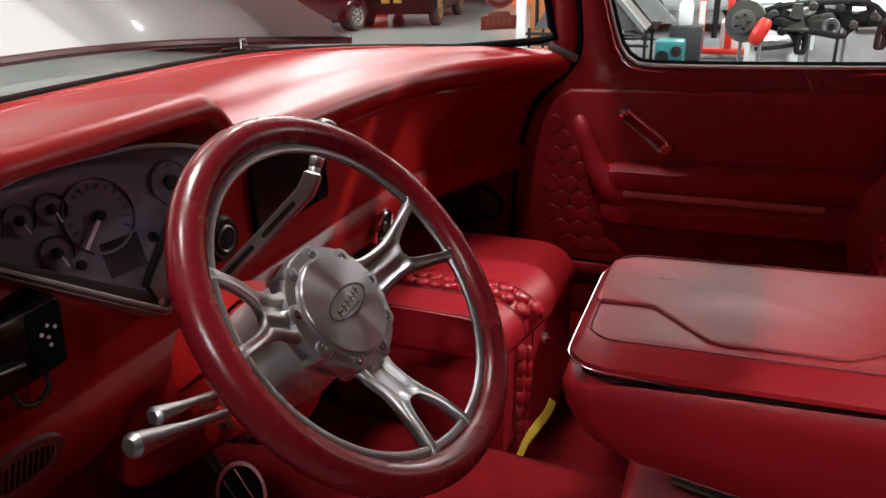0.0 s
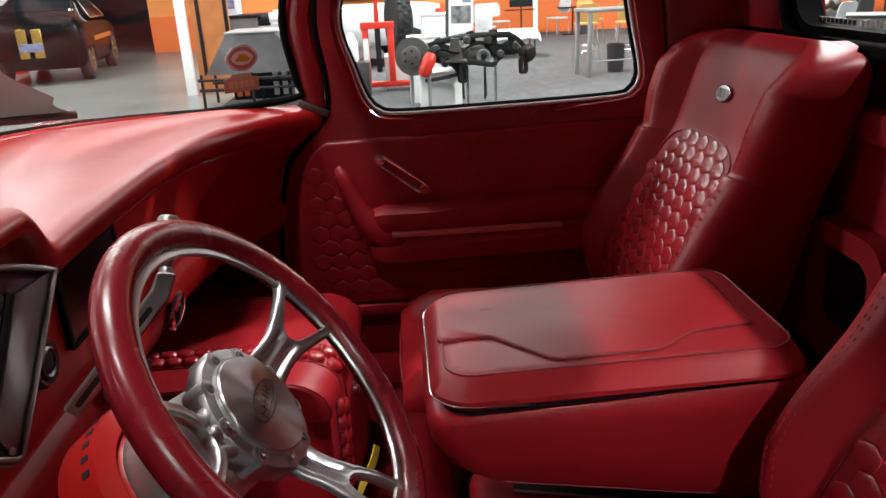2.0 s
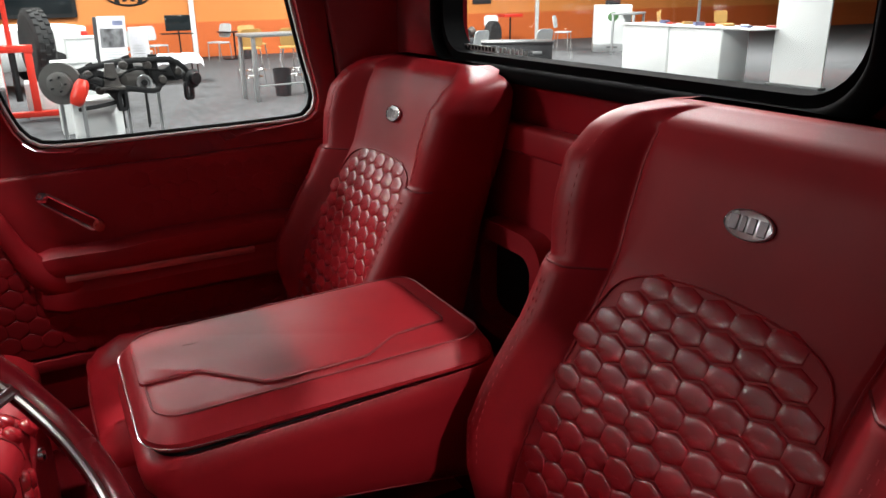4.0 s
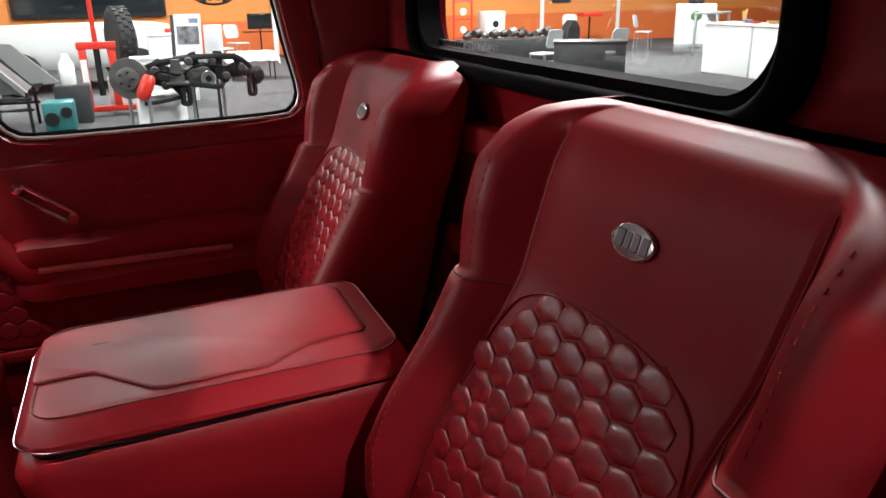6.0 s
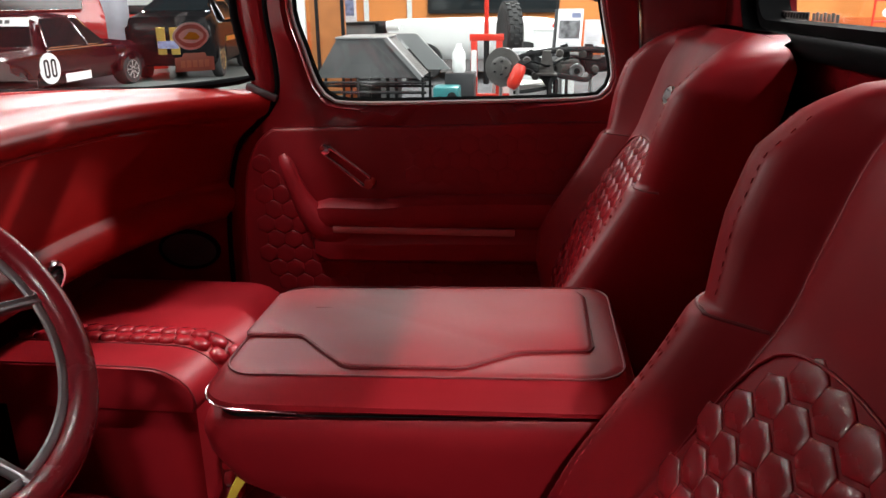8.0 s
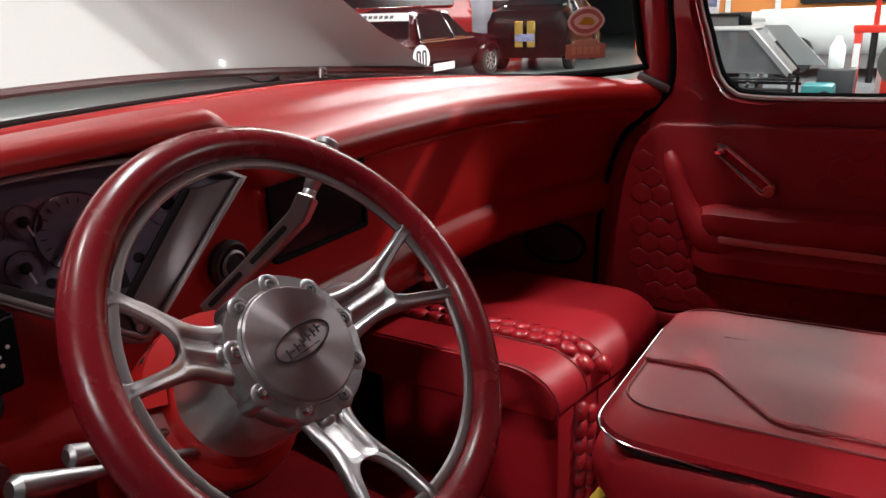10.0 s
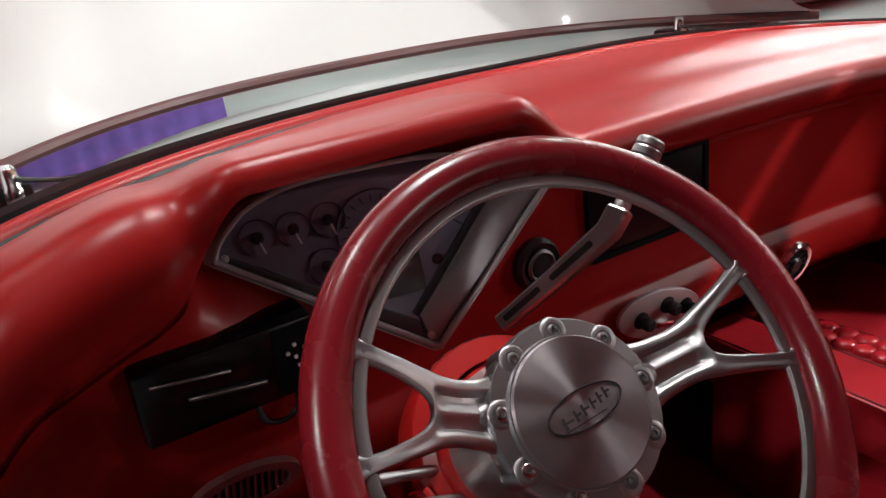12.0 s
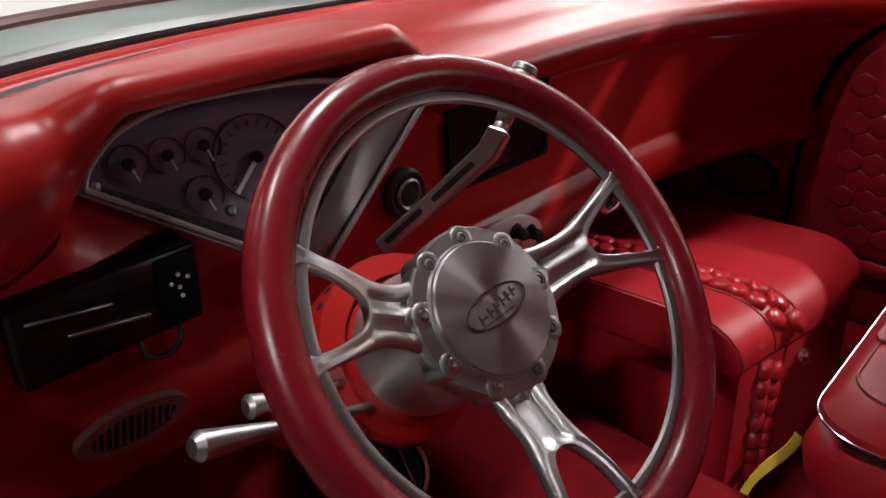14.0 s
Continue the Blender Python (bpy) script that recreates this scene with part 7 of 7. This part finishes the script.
# ---- parked cars ----
def parked_car(m, name, label, body_mat, stations, glass_list, wheels, rim_mat, r=0.34):
    c = local(name, m, label, "car")
    body = lpart("body", loft(bodied(stations)), body_mat, c, "glossy painted body", 50)
    for k, quad in enumerate(glass_list):
        vs = [Vector(p) for p in quad]
        nrm = (vs[1] - vs[0]).cross(vs[2] - vs[0]).normalized() * 0.012
        pane_ob = lpart("window", loft([[v - nrm for v in vs], [v + nrm for v in vs]]), M_PANE, c, "dark glass")
        lpart("window_frame", tube([a.lerp(b, t) + nrm for a, b in zip(vs, vs[1:] + vs[:1]) for t in (0.03, 0.5, 0.97)], 0.014, 6, True), M_CHROME, pane_ob, "bright window frame")
    for x, y in wheels:
        w = lpart("wheel", lathe(((r * 0.6, -0.11), (r * 0.92, -0.11), (r, -0.07), (r, 0.07), (r * 0.92, 0.11), (r * 0.6, 0.11)), Matrix.Translation((x, y, r)) @ TURN_X, 32), M_TYRE, c)
        s = 1 if y > 0 else -1
        lpart("rim", lathe(((r * 0.62, 0.10), (r * 0.60, 0.115), (r * 0.52, 0.09), (r * 0.5, 0.05), (0.001, 0.05)), Matrix.Translation((x, y, r)) @ Matrix.Rotation(radians(-90 * s), 4, "X"), 28), rim_mat, w)
        for k in range(8):
            lpart("spoke", box(0.02, r * 0.58, -0.022, 0.022, 0.06, 0.11, 0.006, 1, Matrix.Translation((x, y, r)) @ Matrix.Rotation(radians(-90 * s), 4, "X") @ Matrix.Rotation(radians(45 * k), 4, "Z")), rim_mat, w)
        lpart("arch", tube([Vector((x + (r + 0.05) * math.cos(a), y + s * 0.09, r + (r + 0.05) * math.sin(a))) for a in np.linspace(0, math.pi, 14)], 0.035, 6), body_mat, c)
    return c


M_MAROON = material("dark_maroon_gloss", (0.026, 0.004, 0.006), 0.17, coat=0.2, vary=0.05, spec=0.28)
M_CARBLK = material("black_gloss_paint", (0.005, 0.005, 0.0055), 0.24, vary=0.05, spec=0.05)
M_CARRED = material("red_gloss_paint", (0.24, 0.011, 0.011), 0.2, coat=0.8, vary=0.05)
M_GOLD = material("gold_metal", (0.70, 0.48, 0.12), 0.3, 0.9, vary=0.1)
M_RIMW = material("white_alloy", (0.72, 0.70, 0.68), 0.35, 0.4)
race = parked_car(pose(-8.37, 13.09, GZ, 0, 0, 267.5) @ Matrix.Diagonal((1.255, 1.255, 1.044, 1)), "race_car", "dark maroon classic race coupe with white roundel", M_MAROON,
                  [(-2.05, 0.3, 0.629, 0.714, 0.72, 0.8, 0.68), (-1.98, 0.22, 0.714, 0.79, 0.82, 0.9, 0.8), (-1.45, 0.2, 0.765, 0.825, 0.86, 0.96, 0.82), (-0.98, 0.2, 0.782, 0.906, 0.84, 0.92, 0.7), (-0.62, 0.2, 0.782, 1.3, 0.84, 0.88, 0.6), (-0.1, 0.2, 0.79, 1.37, 0.84, 0.88, 0.61), (0.36, 0.2, 0.79, 1.286, 0.84, 0.88, 0.61), (0.5, 0.2, 0.782, 1.019, 0.84, 0.89, 0.68), (0.62, 0.2, 0.773, 0.833, 0.84, 0.9, 0.76), (1.35, 0.2, 0.748, 0.799, 0.86, 0.96, 0.8), (1.85, 0.2, 0.697, 0.765, 0.82, 0.88, 0.74), (2.0, 0.32, 0.595, 0.663, 0.74, 0.8, 0.66)],
                  [[(0.41, -0.58, 1.272), (0.41, 0.58, 1.272), (0.62, 0.72, 0.846), (0.62, -0.72, 0.846)]] + [[(-0.32, g * 0.89, 0.825), (0.52, g * 0.89, 0.825), (0.32, g * 0.665, 1.272), (-0.30, g * 0.655, 1.272)] for g in (-1, 1)] + [[(-0.82, g * 0.885, 0.825), (-0.40, g * 0.89, 0.825), (-0.38, g * 0.655, 1.272), (-0.56, g * 0.65, 1.229)] for g in (-1, 1)] + [[(-0.96, -0.66, 0.934), (-0.96, 0.66, 0.934), (-0.66, 0.57, 1.286), (-0.66, -0.57, 1.286)]],
                  [(1.35, -0.84), (1.35, 0.84), (-1.42, -0.84), (-1.42, 0.84)], M_RIMW, 0.28)
screen_m = basis((0.412, 0, 1.272), (0, 1, 0), Vector((0.21, 0, -0.426)).normalized(), Vector((0.426, 0, 0.21)).normalized())
lpart("banner", slab([(-0.60, -0.02), (0.60, -0.02), (0.635, 0.135), (-0.635, 0.135)], 0.012, screen_m @ Matrix.Translation((0, 0, 0.022))), M_WHITE, race, "white windscreen banner")
for g in range(7):
    lpart("banner_bar", box(-0.36 + 0.105 * g, -0.29 + 0.105 * g, 0.03, 0.09, 0.034, 0.038, 0, 1, screen_m), M_STEEL, race, "grey plain bar")
for g in (-0.30, 0.30):
    lpart("seat_shell", box(-0.30, -0.12, g - 0.22, g + 0.22, 0.55, 1.10, 0.05), M_JACK, race, "red racing seat")
for y, sg in ((0.905, 1), (-0.905, -1)):
    rd = lpart("roundel", slab([(0.22 * math.cos(radians(15 * k)), 0.25 * math.sin(radians(15 * k))) for k in range(24)], 0.008, basis((0.58, y, 0.50), (-sg, 0, 0), (0, 0, 1), (0, sg, 0))), M_WHITE, race, "white number roundel")
    for q in (-0.075, 0.075):
        lpart("zero", holed(rounded(q - 0.055, q + 0.055, -0.15, 0.15, 0.05, 5), rounded(q - 0.022, q + 0.022, -0.11, 0.11, 0.02, 5), 0.004, basis((0.58, y + sg * 0.009, 0.50), (-sg, 0, 0), (0, 0, 1), (0, sg, 0))), M_IRON, rd, "black digit zero")
    lpart("side_plate", box(-0.34, 0.26, y - 0.004, y + 0.006, 0.24, 0.38, 0.002, 1), M_WHITE, race, "white sponsor plate")
for sg in (-1, 1):
    lpart("trim", tube([(0.60, sg * 0.925, 0.79), (0.0, sg * 0.945, 0.79), (-0.9, sg * 0.945, 0.79)], 0.012, 6), M_CHROME, race, "bright belt trim")
    lpart("flare", tube([Vector((-1.42 + 0.36 * math.cos(a), sg * 0.93, 0.28 + 0.36 * math.sin(a))) for a in np.linspace(0, math.pi, 14)], 0.045, 6), M_MAROON, race, "bolted wheel flare")
black = parked_car(pose(-6.855, 17.372, GZ, 0, 0, 99.4) @ Matrix.Diagonal((0.965, 0.965, 1.194, 1)), "black_coupe", "black coupe with gold wheels and gold stripes", M_CARBLK,
                   [(-2.2, 0.40, 0.80, 0.88, 0.78, 0.84, 0.72), (-2.1, 0.25, 0.92, 1.08, 0.86, 0.92, 0.80), (-1.5, 0.22, 0.98, 1.15, 0.90, 0.95, 0.80), (-0.7, 0.22, 0.98, 1.38, 0.90, 0.94, 0.62), (0.3, 0.22, 0.96, 1.38, 0.90, 0.92, 0.62), (1.0, 0.22, 0.92, 1.02, 0.90, 0.93, 0.76), (2.0, 0.22, 0.80, 0.88, 0.86, 0.90, 0.74), (2.25, 0.35, 0.66, 0.72, 0.76, 0.82, 0.68)],
                   [[(-1.45, -0.74, 1.16), (-1.45, 0.74, 1.16), (-0.78, 0.58, 1.37), (-0.78, -0.58, 1.37)], [(-0.9, -0.935, 1.0), (0.7, -0.925, 1.0), (0.35, -0.68, 1.32), (-0.65, -0.68, 1.32)], [(-0.9, 0.935, 1.0), (0.7, 0.925, 1.0), (0.35, 0.68, 1.32), (-0.65, 0.68, 1.32)]],
                   [(1.40, -0.82), (1.40, 0.82), (-1.35, -0.82), (-1.35, 0.82)], M_GOLD, 0.35)
for y in (-0.14, 0.14):
    lpart("stripe", box(-2.225, -2.19, y - 0.09, y + 0.09, 0.45, 0.90, 0.004, 1), M_GOLD, black, "gold tail stripe")
    lpart("stripe", box(-2.12, -1.45, y - 0.09, y + 0.09, 0, 0.01, 0.002, 1, Matrix.Translation((0, 0, 1.115)) @ Matrix.Rotation(radians(-6), 4, "Y") @ Matrix.Translation((0, 0, -0.17))), M_GOLD, black, "gold deck stripe")
lpart("plate", box(-2.235, -2.222, -0.22, 0.22, 0.55, 0.68, 0.003, 1), M_BLUE, black, "pale blue plate")
lpart("side_stripe", box(-0.9, 1.0, -0.965, -0.945, 0.62, 0.70, 0.003, 1), M_GOLD, black, "gold side stripe")
lpart("side_stripe", box(-0.9, 1.0, 0.945, 0.965, 0.62, 0.70, 0.003, 1), M_GOLD, black, "gold side stripe")
parked_car(pose(-10.5, 14.1, GZ, 0, 0, 213) @ Matrix.Diagonal((1.3, 1.3, 1.20, 1)), "red_offroader", "red boxy off-road car with dark windows", M_CARRED,
           [(-2.2, 0.55, 1.05, 1.15, 0.86, 0.92, 0.86), (-2.1, 0.50, 1.15, 1.75, 0.88, 0.94, 0.80), (-0.3, 0.50, 1.18, 1.85, 0.88, 0.94, 0.80), (0.5, 0.50, 1.18, 1.80, 0.88, 0.94, 0.78), (0.85, 0.50, 1.15, 1.24, 0.88, 0.92, 0.80), (2.0, 0.55, 1.08, 1.16, 0.86, 0.90, 0.78), (2.15, 0.6, 1.0, 1.08, 0.8, 0.86, 0.74)],
           [[(0.52, -0.72, 1.74), (0.52, 0.72, 1.74), (0.84, 0.80, 1.28), (0.84, -0.80, 1.28)], [(-1.9, 0.95, 1.22), (0.4, 0.95, 1.22), (0.3, 0.84, 1.70), (-1.9, 0.84, 1.70)], [(-1.9, -0.95, 1.22), (0.4, -0.95, 1.22), (0.3, -0.84, 1.70), (-1.9, -0.84, 1.70)]],
           [(1.3, -0.84), (1.3, 0.84), (-1.3, -0.84), (-1.3, 0.84)], M_STEEL, 0.42)
bn = local("grey_banner_wall", pose(-9.1, 17.3, GZ, 0, 0, 33), "tall grey printed banner wall", "banner")
lpart("sheet", box(-0.70, 0.67, -0.05, 0.05, 0, 3.2, 0.01), material("grey_print", (0.20, 0.21, 0.24), 0.6, vary=0.5, vscale=1.5), bn)
lpart("frame", box(-0.90, -0.70, -0.08, 0.08, 0, 3.4, 0.01), M_IRON, bn, "black frame post")
rt = local("red_tool_chest", pose(-8.45, 18.2, GZ, 0, 0, 30), "red tool chest with black trays", "tool chest")
lpart("chest", box(-0.4, 0.4, -0.3, 0.3, 0, 1.3, 0.02), M_JACK, rt)
lpart("tray", box(-0.42, 0.42, -0.33, 0.33, 1.3, 1.5, 0.02), M_IRON, rt)
lb = local("white_light_wall", pose(-10.2, 22.5, GZ, 0, 0, 30), "bright white display wall", "display wall")
lpart("panel", box(-1.3, 1.6, -0.05, 0.05, 0, 3.4, 0.02), M_WHITE, lb)

# ---- what carries the cab ----
frame_ob = thing("truck_chassis", (0.4, MID, GZ), "dark truck chassis under the cab", "chassis")
for y in (0.35, 1.20):
    part("rail", box(-1.9, 2.4, y - 0.04, y + 0.04, 0.05, 0.20, 0.01), M_IRON, frame_ob)
for x in (-1.25, 2.2):
    for y in (-0.02, 1.57):
        part("wheel", lathe(((0.20, -0.11), (0.34, -0.11), (0.37, -0.07), (0.37, 0.07), (0.34, 0.11), (0.001, 0.10)), Matrix.Translation((x, y, GZ + 0.37)) @ TURN_X, 28), M_TYRE, frame_ob)
    part("axle", tube([(x, -0.02, GZ + 0.37), (x, 1.57, GZ + 0.37)], 0.05, 10), M_IRON, frame_ob)
